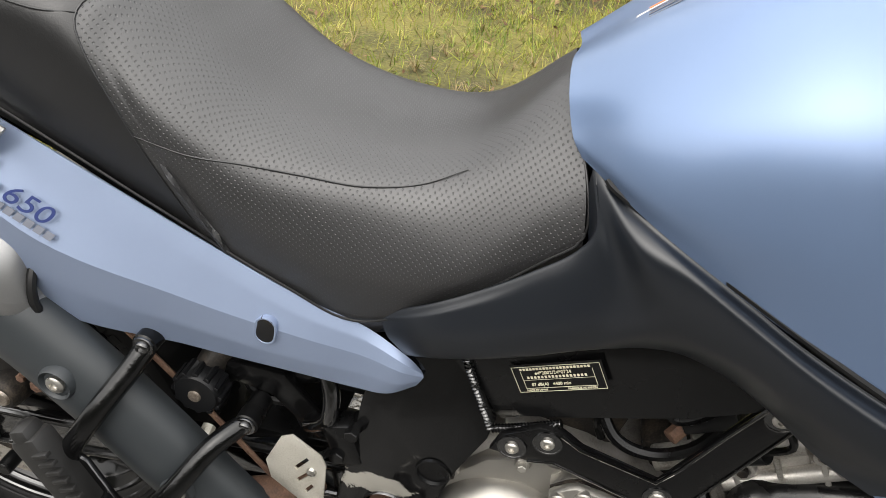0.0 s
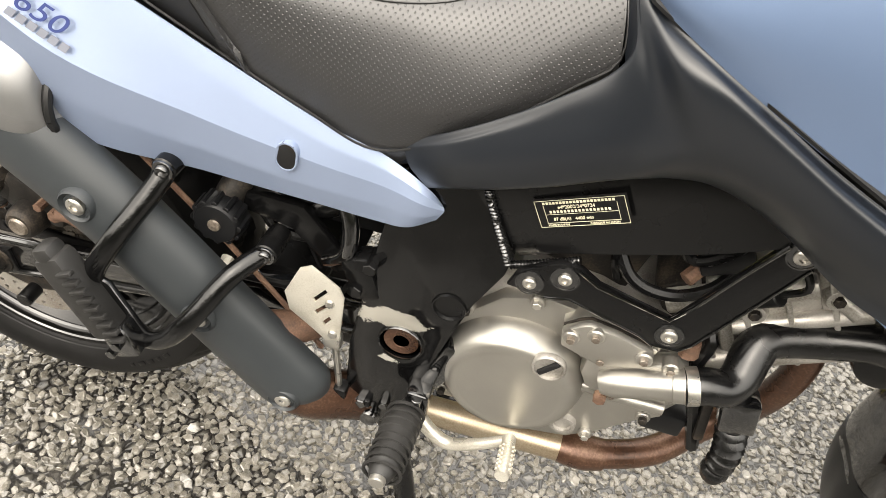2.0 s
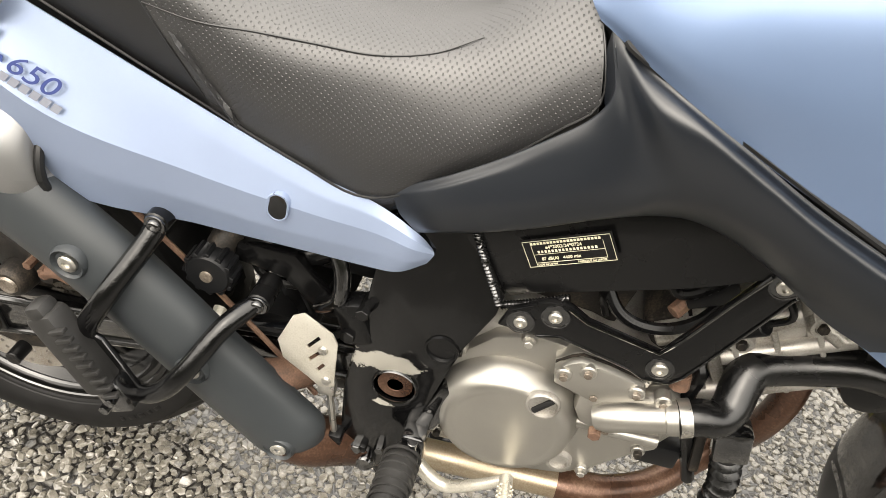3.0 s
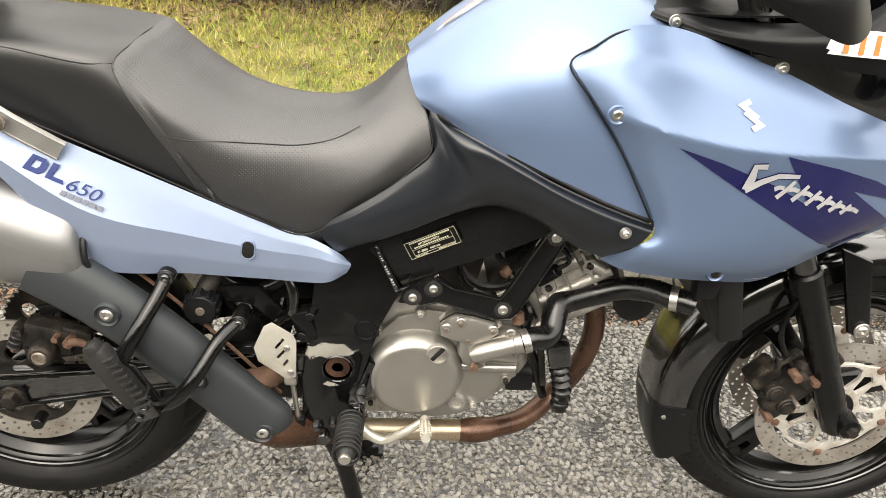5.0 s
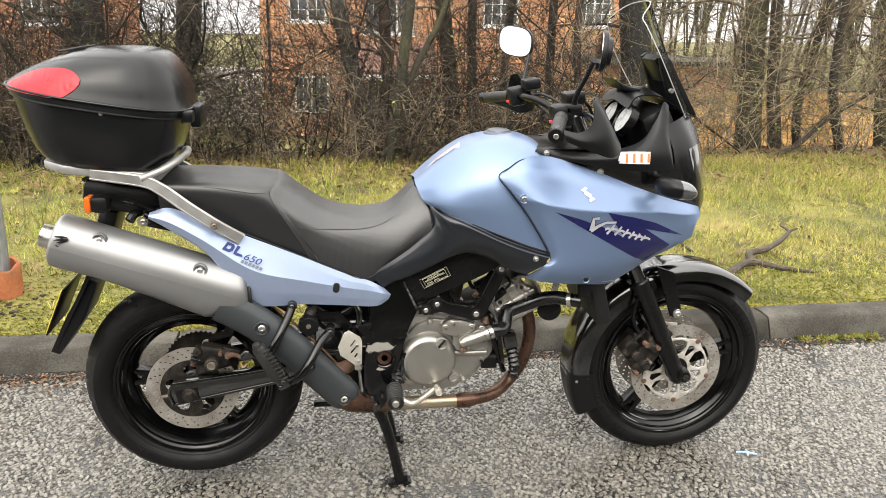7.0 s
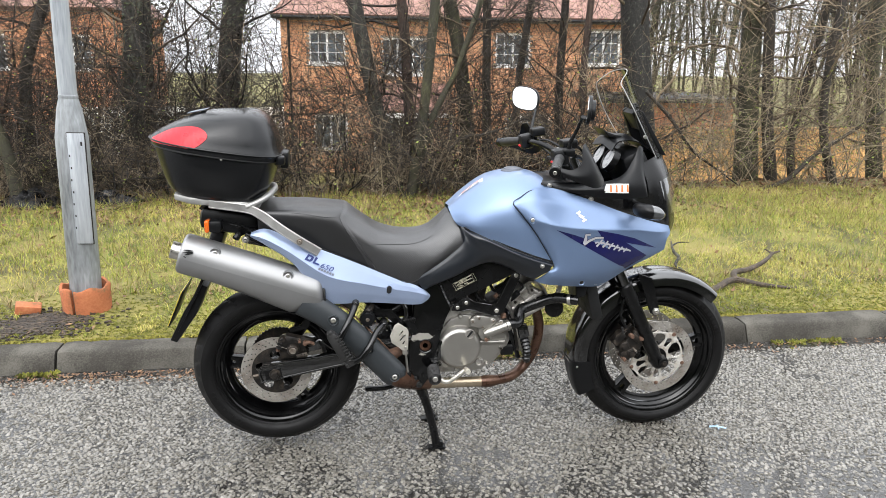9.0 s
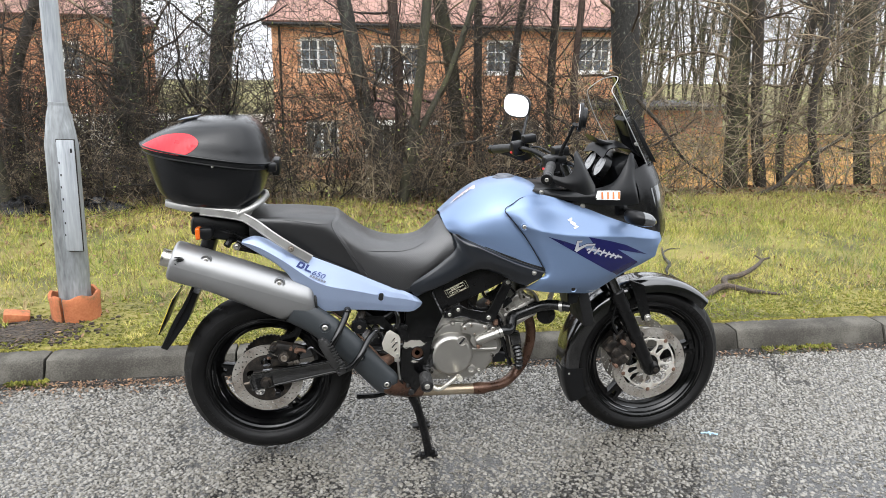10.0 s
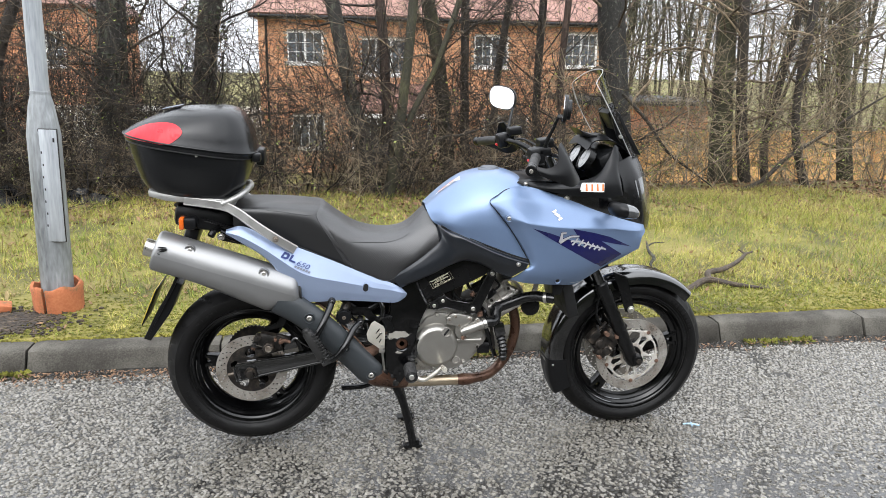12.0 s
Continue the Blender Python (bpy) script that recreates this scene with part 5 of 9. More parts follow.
part("hip", patch([[(-8.3, 25.7, 2.95), (-10.7, 30.0, 6.0)], [(-8.3, 34.2, 2.95), (-10.7, 30.0, 6.0)]], 4, 4, 0.08, straight=True), TILE, house2)
part("roof", patch([[(-13.9, 30.0, 6.0), (-10.7, 30.0, 6.0)], [(-16.3, 34.2, 2.9), (-8.3, 34.2, 2.9)]], 4, 4, 0.1, straight=True), TILE, house2)
lowwall = thing("garden_wall", "pale rendered garden wall between the houses", "wall", kind="structure")
part("panel", block((-6.0, 24.0, -1.3), (8.0, 0.22, 2.0), 0.02), RENDER, lowwall)

# garden fence and shed on the lower ground
fence = thing("garden_fence", "orange-brown close-boarded garden fence behind the trees", "fence", (9, 12, -1.7), kind="structure")
fence.location = (0, 0, 0)
board = plate([(-0.055, -1.75), (0.055, -1.75), (0.055, 0.06), (-0.055, 0.06)], -0.011, 0.011, bevel=0.003)
bme = bpy.data.meshes.new("fence_board")
board.to_mesh(bme)
board.free()
bme.materials.append(FENCE)
for k in range(125):
    o = new("fence_board", bme)
    o.parent = fence
    o.location = (4.3 + 0.104 * k, 12.0 + (0.012 if k % 2 else 0), 0.008 * math.sin(k * 7.3))
for z in (0.02, -0.55, -1.35):
    part("rail", block((10.8, 11.965, z), (13.2, 0.05, 0.08), 0.006), FENCE, fence)
part("capping", block((10.8, 12.0, 0.09), (13.2, 0.09, 0.035), 0.006), FENCE, fence)
for k in range(8):
    part("post", block((4.4 + 1.85 * k, 11.94, -0.85), (0.1, 0.1, 2.0), 0.008), FENCE, fence)
shed = thing("garden_shed", "brick outbuilding with a flat dark roof behind the fence", "shed")
part("wall", block((6.9, 14.6, -0.75), (3.0, 2.6, 2.6), 0.01), BRICK, shed)
part("roof", block((6.9, 14.5, 0.60), (3.3, 3.0, 0.10), 0.01), DARK, shed, "dark flat roof edge")

# ---- the motorcycle, facing +x, on its centre stand ----
bike = thing("motorcycle", "blue and black motorcycle on its centre stand on wet road", "motorcycle")
FX, FZ, RX, RZ = 0.772, 0.329, -0.765, 0.352


def flip_y(bm):
    for v in bm.verts:
        v.co.y = -v.co.y
    return bm


def tyre(cx, cz, radius, width, rim_r, steps, name):
    """A tyre with a round tread and cut grooves."""
    half = width / 2
    prof = []
    for k in range(33):
        s = -1 + 2 * k / 32
        a = abs(s)
        if a < 0.66:
            w = s / 0.66
            prof.append((radius - 0.034 * w * w, half * 0.97 * w * (1 - 0.06 * w * w), True))
        else:
            w = (a - 0.66) / 0.34
            prof.append((radius - 0.034 - (radius - 0.034 - rim_r) * w, math.copysign(half * (0.92 + 0.16 * math.sin(math.pi * min(w * 0.9 + 0.1, 1)) - 0.22 * w * w), s), False))
    bm = bmesh.new()
    n = steps
    grid = []
    for j in range(n):
        ring = []
        ang = 2 * math.pi * j / n
        for k, (r, y, tread) in enumerate(prof):
            s = -1 + 2 * k / 32
            if tread and 0.06 < abs(s) < 0.62:
                ph = (j / n * 26 + abs(s) * 1.1 * (1 if s > 0 else 1) + (0.5 if s > 0 else 0)) % 1.0
                if ph < 0.14:
                    r -= 0.005
            ring.append(bm.verts.new((cx + r * math.cos(ang), y, cz + r * math.sin(ang))))
        grid.append(ring)
    for j in range(n):
        a, b = grid[j], grid[(j + 1) % n]
        for k in range(len(prof) - 1):
            bm.faces.new((a[k], a[k + 1], b[k + 1], b[k]))
    return bm


def rim(cx, cz, r, half):
    prof = [(r + 0.002, -half), (r + 0.012, -half - 0.002), (r + 0.012, -half + 0.004), (r - 0.002, -half + 0.008), (r - 0.010, -half + 0.02), (r - 0.024, -half * 0.3),
            (r - 0.030, 0), (r - 0.024, half * 0.3), (r - 0.010, half - 0.02), (r + 0.012, half - 0.003), (r + 0.012, half), (r - 0.004, half),
            (r - 0.016, half - 0.022), (r - 0.040, half * 0.3), (r - 0.045, 0), (r - 0.040, -half * 0.3), (r - 0.016, -half + 0.022), (r - 0.005, -half + 0.006)]
    return turned(prof, (cx, 0, cz), n=96, closed=True)


def spoke(cx, cz, r0, r1, ang, w0, w1, d):
    """A cast spoke that widens into a fork at the rim."""
    out = [(r0, -w0), (r0 + (r1 - r0) * 0.55, -w0 * 0.75), (r1 - 0.02, -w1), (r1 + 0.004, -w1 * 1.5), (r1 + 0.004, -w1 * 0.55), (r0 + (r1 - r0) * 0.8, -w0 * 0.18),
           (r0 + (r1 - r0) * 0.8, w0 * 0.18), (r1 + 0.004, w1 * 0.55), (r1 + 0.004, w1 * 1.5), (r1 - 0.02, w1), (r0 + (r1 - r0) * 0.55, w0 * 0.75), (r0, w0)]
    c, s = math.cos(ang), math.sin(ang)
    return plate([(cx + c * a - s * b, cz + s * a + c * b) for a, b in out], -d, d, bevel=0.005)


def disc_ring(cx, cz, r0, r1, y, t, rows, count):
    holes = []
    for k in range(count):
        for row, rr in enumerate(rows):
            a = 2 * math.pi * (k + 0.33 * row) / count
            holes.append(circle(cx + rr * math.cos(a), cz + rr * math.sin(a), 0.0036, 7))
    return plate(circle(cx, cz, r1, 72), y, y + t, holes=[circle(cx, cz, r0, 60)] + holes)


def wheel(name, cx, cz, radius, width, rim_r, spokes, label):
    w = new(name)
    w.parent = bike
    w["label"] = label
    part("tyre", tyre(cx, cz, radius, width, rim_r + 0.006, 208, name), RUBBER, w, "worn black tyre with cut tread", sharp=24)
    rs, ys = radius - 0.034 - (radius - 0.040 - rim_r) * 0.42, width / 2 * 1.037
    for start, n in ((200, 9), (20, 9), (118, 5), (300, 5)):
        for k in range(n):
            a = radians(start + k * 4.6)
            part("sidewall_mark", block((cx + rs * math.cos(a), -ys, cz + rs * math.sin(a)), (0.014 if k % 3 else 0.008, 0.0022, 0.015 if n > 6 else 0.007), 0.0005, (0, 90 - math.degrees(a), 0)), RUBBER, w)
    for rr, yy in ((radius - 0.037, width / 2 * 0.965), (rim_r + 0.017, width / 2 * 0.90)):
        part("sidewall_ridge", turned([(rr - 0.0015, 0.001), (rr, -0.0012), (rr + 0.0015, 0.001)], (cx, -yy, cz), n=96, closed=True), RUBBER, w)
    part("rim", rim(cx, cz, rim_r, width * 0.40), RIM_BLACK, w)
    for rr, yy, th in ((rim_r + 0.004, 0.398, 0.003), (rim_r - 0.010, 0.36, 0.0022), (rim_r - 0.022, 0.22, 0.002)):
        part("rim_ridge", turned([(rr - th, 0.002), (rr, -th), (rr + th, 0.002)], (cx, -width * yy, cz), n=96, closed=True), BLACK_GLOSS, w)
    part("hub", turned([(0.018, -0.075), (0.038, -0.075), (0.045, -0.06), (0.040, -0.03), (0.038, 0.0), (0.040, 0.03), (0.045, 0.06), (0.038, 0.075), (0.018, 0.075)],
                       (cx, 0, cz), n=36), RIM_BLACK, w)
    for a in spokes:
        part("spoke", spoke(cx, cz, 0.034, rim_r - 0.026, radians(a), 0.030, 0.026, 0.020), RIM_BLACK, w)
    return w


front_wheel = wheel("front_wheel", FX, FZ, 0.329, 0.112, 0.2455, (12, 132, 232), "front wheel with a gloss black cast rim")
rear_wheel = wheel("rear_wheel", RX, RZ, 0.321, 0.152, 0.219, (176, 302, 58), "rear wheel with a gloss black cast rim, clear of the ground")
for side in (-1, 1):
    y = side * 0.068
    part("brake_disc", disc_ring(FX, FZ, 0.119, 0.155, y - 0.0025, 0.005, (0.127, 0.137, 0.147), 28), DISC, front_wheel, "drilled steel brake disc with rust")
    holes = []
    for k in range(5):
        a = radians(20 + 72 * k)
        c, s = math.cos(a), math.sin(a)
        holes.append([(FX + c * u - s * v, FZ + s * u + c * v) for u, v in ((0.050, -0.010), (0.074, -0.031), (0.094, -0.031), (0.102, -0.012), (0.102, 0.012), (0.094, 0.031), (0.074, 0.031), (0.050, 0.010))])
        holes.append([(FX + c2 * u - s2 * v, FZ + s2 * u + c2 * v) for c2, s2 in ((math.cos(a + 0.628), math.sin(a + 0.628)),) for u, v in ((0.052, -0.006), (0.086, -0.014), (0.095, 0.0), (0.086, 0.014), (0.052, 0.006))])
    rimline = []
    for k in range(60):
        a = 2 * math.pi * k / 60
        rimline.append((FX + (0.109 + 0.013 * max(0, math.cos(5 * (a - radians(56)))) ** 3) * math.cos(a), FZ + (0.109 + 0.013 * max(0, math.cos(5 * (a - radians(56)))) ** 3) * math.sin(a)))
    part("disc_carrier", plate(rimline, y - 0.004, y + 0.004, holes=holes + [circle(FX, FZ, 0.026, 20)], bevel=0.0012), CARRIER, front_wheel, "pale five-armed disc carrier with rust spots")
    for k in range(5):
        a = radians(56 + 72 * k)
        part("rivet", turned([(0.0001, -0.008), (0.006, -0.008), (0.0085, -0.005), (0.0085, 0.006), (0.0001, 0.006)], (FX + 0.115 * math.cos(a), y, FZ + 0.115 * math.sin(a)), n=12), RUST, front_wheel)
part("brake_disc", disc_ring(RX, RZ, 0.094, 0.133, -0.0855, 0.005, (0.103, 0.1135, 0.124), 26), DISC, rear_wheel, "drilled rear brake disc with brown rust")
part("disc_carrier", plate(circle(RX, RZ, 0.096, 48), -0.084, -0.078, holes=[circle(RX + 0.062 * math.cos(a), RZ + 0.062 * math.sin(a), 0.019, 14) for a in np.arange(5) * 1.2566 + 0.4]), GRIME, rear_wheel)
part("sprocket", plate([(RX + (0.108 + (0.006 if k % 2 else 0)) * math.cos(2 * math.pi * k / 94), RZ + (0.108 + (0.006 if k % 2 else 0)) * math.sin(2 * math.pi * k / 94)) for k in range(94)], 0.082, 0.089,
                       holes=[circle(RX + 0.07 * math.cos(a), RZ + 0.07 * math.sin(a), 0.018, 14) for a in np.arange(5) * 1.2566]), GRIME, rear_wheel)

# front fork, mudguard, brakes
AXIS = np.array((-0.44, 0, 0.898))
for side in (-1, 1):
    foot = np.array((FX - 0.018, side * 0.103, FZ + 0.002))
    top = foot + AXIS * 0.93
    leg = part("fork_leg", tube([foot - AXIS * 0.035, foot - AXIS * 0.02, foot + AXIS * 0.06, foot + AXIS * 0.25, foot + AXIS * 0.36, foot + AXIS * 0.365], [0.016, 0.026, 0.0285, 0.0285, 0.029, 0.025], n=20, smooth=False),
               BLACK_SATIN, bike, "matt black fork leg")
    part("stanchion", rod(foot + AXIS * 0.36, top, 0.0215, 18), BLACK_GLOSS, leg)
    part("fork_clamp", rod(foot + AXIS * 0.43, foot + AXIS * 0.50, 0.034, 20), BLACK_SATIN, leg)
    part("axle_boss", turned([(0.0001, -0.022 * 1), (0.012, -0.022), (0.020, -0.018), (0.024, 0.0), (0.024, 0.02), (0.0001, 0.02)], (FX, side * 0.118, FZ), n=24), BLACK_SATIN, leg)
    part("axle_nut", turned([(0.0001, -0.006), (0.010, -0.006), (0.012, 0.0), (0.012, 0.006), (0.0001, 0.006)], (FX, side * 0.142, FZ), n=6), GRIME, leg)
    brace = plate([(FX - 0.128, FZ + 0.375), (FX - 0.066, FZ + 0.352), (FX - 0.030, FZ + 0.235), (FX - 0.022, FZ + 0.205), (FX - 0.036, FZ + 0.195), (FX - 0.062, FZ + 0.205)], side * 0.105 - 0.006, side * 0.105 + 0.006, bevel=0.004)
    part("mudguard_stay", brace, BLACK_SATIN, leg)
    bolt(leg, (FX - 0.042, side * 0.115, FZ + 0.215), 0.010)
    cal = part("brake_caliper", merge(block((FX - 0.125, side * 0.085, FZ + 0.075), (0.075, 0.055, 0.115), 0.012, (0, 40, 0)), block((FX - 0.15, side * 0.107, FZ + 0.04), (0.05, 0.03, 0.05), 0.01, (0, 40, 0)),
                                      rod((FX - 0.135, side * 0.06, FZ + 0.045), (FX - 0.135, side * 0.128, FZ + 0.045), 0.019, 18), rod((FX - 0.165, side * 0.06, FZ + 0.075), (FX - 0.165, side * 0.128, FZ + 0.075), 0.019, 18),
                                      block((FX - 0.085, side * 0.1, FZ + 0.12), (0.09, 0.03, 0.035), 0.008, (0, -52, 0)),
                                      block((FX - 0.118, side * 0.117, FZ + 0.105), (0.05, 0.012, 0.022), 0.004, (0, 40, 0)), block((FX - 0.185, side * 0.09, FZ + 0.10), (0.03, 0.05, 0.06), 0.008, (0, 40, 0)),
                                      *[block((FX - 0.20 + 0.012 * k, side * 0.112, FZ + 0.115 + 0.010 * k), (0.006, 0.018, 0.03), 0.002, (0, 40, 0)) for k in range(5)]), GRIME, leg, "grimy black brake caliper with surface rust")
    for dx, dz in ((-0.10, 0.105), (-0.165, 0.02)):
        part("caliper_bolt", rod((FX + dx, side * 0.10, FZ + dz), (FX + dx, side * 0.135, FZ + dz), 0.008, 6), RUST, cal)
    part("bleed_nipple", rod((FX - 0.178, side * 0.125, FZ + 0.135), (FX - 0.183, side * 0.125, FZ + 0.158), 0.005, 8), RUBBER_PEG, cal)
    part("banjo", rod((FX - 0.142, side * 0.112, FZ + 0.12), (FX - 0.142, side * 0.14, FZ + 0.12), 0.009, 8), RUST, cal)
    part("pad_pin", rod((FX - 0.125, side * 0.10, FZ + 0.06), (FX - 0.125, side * 0.142, FZ + 0.06), 0.005, 6), WORN_BOLT, cal)
    for u in (0, 1):
        part("piston_cap", turned([(0.0001, side * 0.003), (0.013, side * 0.003), (0.0145, 0.0)], (FX - 0.135 - 0.03 * u, side * 0.129, FZ + 0.045 + 0.03 * u), n=18), GRIME, cal)
    part("brake_hose", tube([(FX - 0.14, side * 0.11, FZ + 0.12), (FX - 0.19, side * 0.115, FZ + 0.21), (FX - 0.17, side * 0.10, FZ + 0.33), (FX - 0.26, side * 0.06, FZ + 0.45), (FX - 0.33, side * 0.03, FZ + 0.6)], 0.0055, 8, 30), BLACK_SATIN, leg)
part("lower_yoke", block((0.58, 0, 0.78), (0.09, 0.25, 0.035), 0.01, (0, 26, 0)), BLACK_SATIN, bike)


def guard(a0, a1, gap, n, width0, width1, drop):
    """A mudguard strip round the front tyre from one angle to another."""
    rails = []
    for j, s in enumerate((-1, -0.88, -0.5, 0, 0.5, 0.88, 1)):
        rail = []
        for k in range(n):
            f = k / (n - 1)
            a = radians(a0 + (a1 - a0) * f)
            half = width0 + (width1 - width0) * f
            d = 0.362 + gap * math.sin(math.pi * f) - (drop if abs(s) == 1 else (0.014 if abs(s) > 0.8 else 0.0))
            rail.append((FX + d * math.cos(a), s * half, FZ + d * math.sin(a)))
        rails.append(rail)
    return patch(rails, 40, 25, 0.004)


part("front_mudguard", guard(118, 46, 0.0, 9, 0.088, 0.066, 0.052), BLACK_GLOSS, bike, "wet glossy black front mudguard")
part("rear_mudguard_half", guard(184, 112, 0.004, 9, 0.078, 0.088, 0.060), BLACK_GLOSS, bike, "glossy black rear half of the front mudguard")
ext = part("mudguard_extension", guard(208, 181, 0.0, 6, 0.058, 0.082, 0.075), BLACK_PLASTIC, bike, "matt black plastic mudguard extension")
for a, s in ((184, -0.084), (178, -0.06)):
    part("rivet", turned([(0.0001, -0.002), (0.004, -0.001), (0.005, 0.002), (0.0001, 0.002)], (FX + 0.345 * math.cos(radians(a)), s, FZ + 0.345 * math.sin(radians(a))), n=10), STEEL, ext)

# swingarm and rear brake
ARM = [(-0.828, 0.361), (-0.818, 0.316), (-0.56, 0.366), (-0.36, 0.402), (-0.20, 0.42), (-0.20, 0.478), (-0.36, 0.462), (-0.54, 0.424), (-0.815, 0.390)]
for side in (-1, 1):
    arm = part("swingarm", plate(ARM, side * 0.106 - 0.016, side * 0.106 + 0.016, bevel=0.003), BLACK_GLOSS, bike, "gloss black box-section swingarm")
    for rows in (((-0.822, 0.321), (-0.56, 0.371), (-0.36, 0.406), (-0.21, 0.424)), ((-0.817, 0.386), (-0.54, 0.419), (-0.36, 0.457), (-0.21, 0.473)), ((-0.817, 0.326), (-0.826, 0.36), (-0.816, 0.385))):
        part("arm_lip", tube([(x, side * 0.1235, z) for x, z in rows], 0.0042, 8, 24), BLACK_GLOSS, arm)
    part("adjuster_block", block((-0.775, side * 0.1235, 0.352), (0.062, 0.006, 0.042), 0.002, (0, -8, 0)), BLACK_SATIN, arm)
    part("adjuster_bolt", rod((-0.818, side * 0.11, 0.349), (-0.850, side * 0.11, 0.343), 0.005, 8), WORN_BOLT, arm)
part("swingarm_bridge", block((-0.36, 0, 0.445), (0.09, 0.2, 0.05), 0.01), BLACK_SATIN, bike)
nut = part("axle_nut", turned([(0.0001, -0.016), (0.013, -0.016), (0.016, -0.010), (0.016, 0.0)], (RX - 0.003, -0.128, RZ), n=6), GRIME, bike)
part("axle_washer", turned([(0.0001, -0.003), (0.021, -0.003), (0.022, 0.0), (0.022, 0.002)], (RX - 0.003, -0.126, RZ), n=24), GRIME, nut)
part("paddock_bobbin", rod((-0.725, -0.122, 0.31), (-0.725, -0.15, 0.31), 0.011, 14), BLACK_SATIN, bike)
rcal = part("rear_caliper", merge(block((-0.692, -0.098, 0.47), (0.085, 0.042, 0.056), 0.012, (0, 14, 0)), turned([(0.0001, -0.030), (0.017, -0.030), (0.020, -0.027), (0.0225, -0.02), (0.024, 0.0)], (-0.697, -0.115, 0.452), n=26),
                                  block((-0.735, -0.105, 0.482), (0.03, 0.03, 0.03), 0.006, (0, 30, 0)), block((-0.645, -0.103, 0.476), (0.05, 0.022, 0.028), 0.006, (0, 18, 0)), block((-0.70, -0.085, 0.425), (0.10, 0.012, 0.03), 0.004, (0, -14, 0)),
                                  rod((-0.733, -0.13, 0.49), (-0.733, -0.09, 0.49), 0.008, 8)), GRIME, bike, "grimy single-piston rear brake caliper")
part("piston_cap", turned([(0.0001, -0.002), (0.011, -0.002), (0.013, 0.001)], (-0.697, -0.146, 0.452), n=20), WORN_BOLT, rcal)
part("pad_pin", rod((-0.672, -0.135, 0.482), (-0.672, -0.09, 0.482), 0.006, 6), RUST, rcal)
part("banjo_bolt", rod((-0.652, -0.135, 0.474), (-0.652, -0.10, 0.474), 0.009, 6), RUST, rcal)
part("hose_union", tube([(-0.652, -0.128, 0.474), (-0.635, -0.13, 0.478), (-0.617, -0.13, 0.470)], [0.009, 0.007, 0.006], 10, 8), RUST, rcal)
for k in range(4):
    part("boot_ring", rod((-0.752 + 0.005 * k, -0.112, 0.452 + 0.011 * k), (-0.7505 + 0.005 * k, -0.112, 0.4555 + 0.011 * k), 0.0125, 12), RUBBER_PEG, rcal)
part("bleed_screw", rod((-0.753, -0.105, 0.447), (-0.757, -0.105, 0.437), 0.008, 6), RUST, rcal)
part("brake_pipe", tube([(-0.617, -0.13, 0.470), (-0.597, -0.138, 0.49), (-0.575, -0.142, 0.475), (-0.54, -0.138, 0.45), (-0.49, -0.13, 0.455)], 0.005, 8, 26), BLACK_GLOSS, rcal)
part("torque_arm", plate([(-0.71, 0.50), (-0.64, 0.52), (-0.61, 0.60), (-0.63, 0.61), (-0.665, 0.535), (-0.71, 0.52)], -0.09, -0.08, bevel=0.002), BLACK_SATIN, rcal)
part("chain_guard", patch([[(-0.80, 0.10, 0.50), (-0.72, 0.10, 0.535), (-0.60, 0.10, 0.55), (-0.48, 0.10, 0.53)], [(-0.80, 0.07, 0.515), (-0.72, 0.07, 0.55), (-0.60, 0.07, 0.565), (-0.48, 0.07, 0.545)]], 20, 4, 0.003, straight=True), BLACK_PLASTIC, bike)
part("hugger", patch([[(-0.84, s * 0.07, 0.60 - 0.02 * abs(s)), (-0.72, s * 0.078, 0.676 - 0.02 * abs(s)), (-0.58, s * 0.08, 0.665 - 0.02 * abs(s)), (-0.47, s * 0.08, 0.58)] for s in (-1, -0.5, 0, 0.5, 1)], 24, 12, 0.004), BLACK_PLASTIC, bike)

# frame, pivot plate and subframe
PLATE = [(-0.225, 0.665), (-0.24, 0.612), (-0.25, 0.52), (-0.262, 0.43), (-0.262, 0.315), (-0.245, 0.28), (-0.215, 0.278), (-0.185, 0.32), (-0.172, 0.385), (-0.155, 0.44), (-0.142, 0.495),
         (-0.128, 0.545), (-0.104, 0.590), (-0.100, 0.612), (-0.12, 0.648), (-0.143, 0.692), (-0.17, 0.706), (-0.205, 0.69)]
for side in (-1, 1):
    y0, y1 = (-0.148, -0.118) if side < 0 else (0.118, 0.148)
    fr = part("pivot_plate", plate(PLATE, y0, y1, holes=[circle(-0.2, 0.452, 0.025, 24), circle(-0.153, 0.533, 0.017, 20)], bevel=0.003,
                                    at=lambda x, y, z, d=side: Vector((x, y - d * 0.026 * min(1, max(0, (z - 0.55) / 0.09)), z))), WORN_BLACK, bike, "gloss black frame plate with worn silver patch")
    part("frame_spar", patch([[(-0.20, side * 0.110, 0.70), (-0.06, side * 0.120, 0.765), (0.08, side * 0.13, 0.84), (0.26, side * 0.10, 0.93), (0.42, side * 0.06, 0.98)],
                              [(-0.175, side * 0.120, 0.665), (-0.05, side * 0.131, 0.72), (0.09, side * 0.146, 0.775), (0.27, side * 0.12, 0.85), (0.44, side * 0.07, 0.92)],
                              [(-0.10, side * 0.121, 0.615), (-0.02, side * 0.134, 0.652), (0.11, side * 0.146, 0.716), (0.28, side * 0.12, 0.80), (0.45, side * 0.07, 0.87)],
                              [(-0.095, side * 0.115, 0.605), (-0.015, side * 0.115, 0.643), (0.115, side * 0.112, 0.707), (0.28, side * 0.09, 0.79), (0.45, side * 0.05, 0.86)]], 40, 16, 0.006, straight=True), BLACK_SATIN, bike, "satin black frame spar")
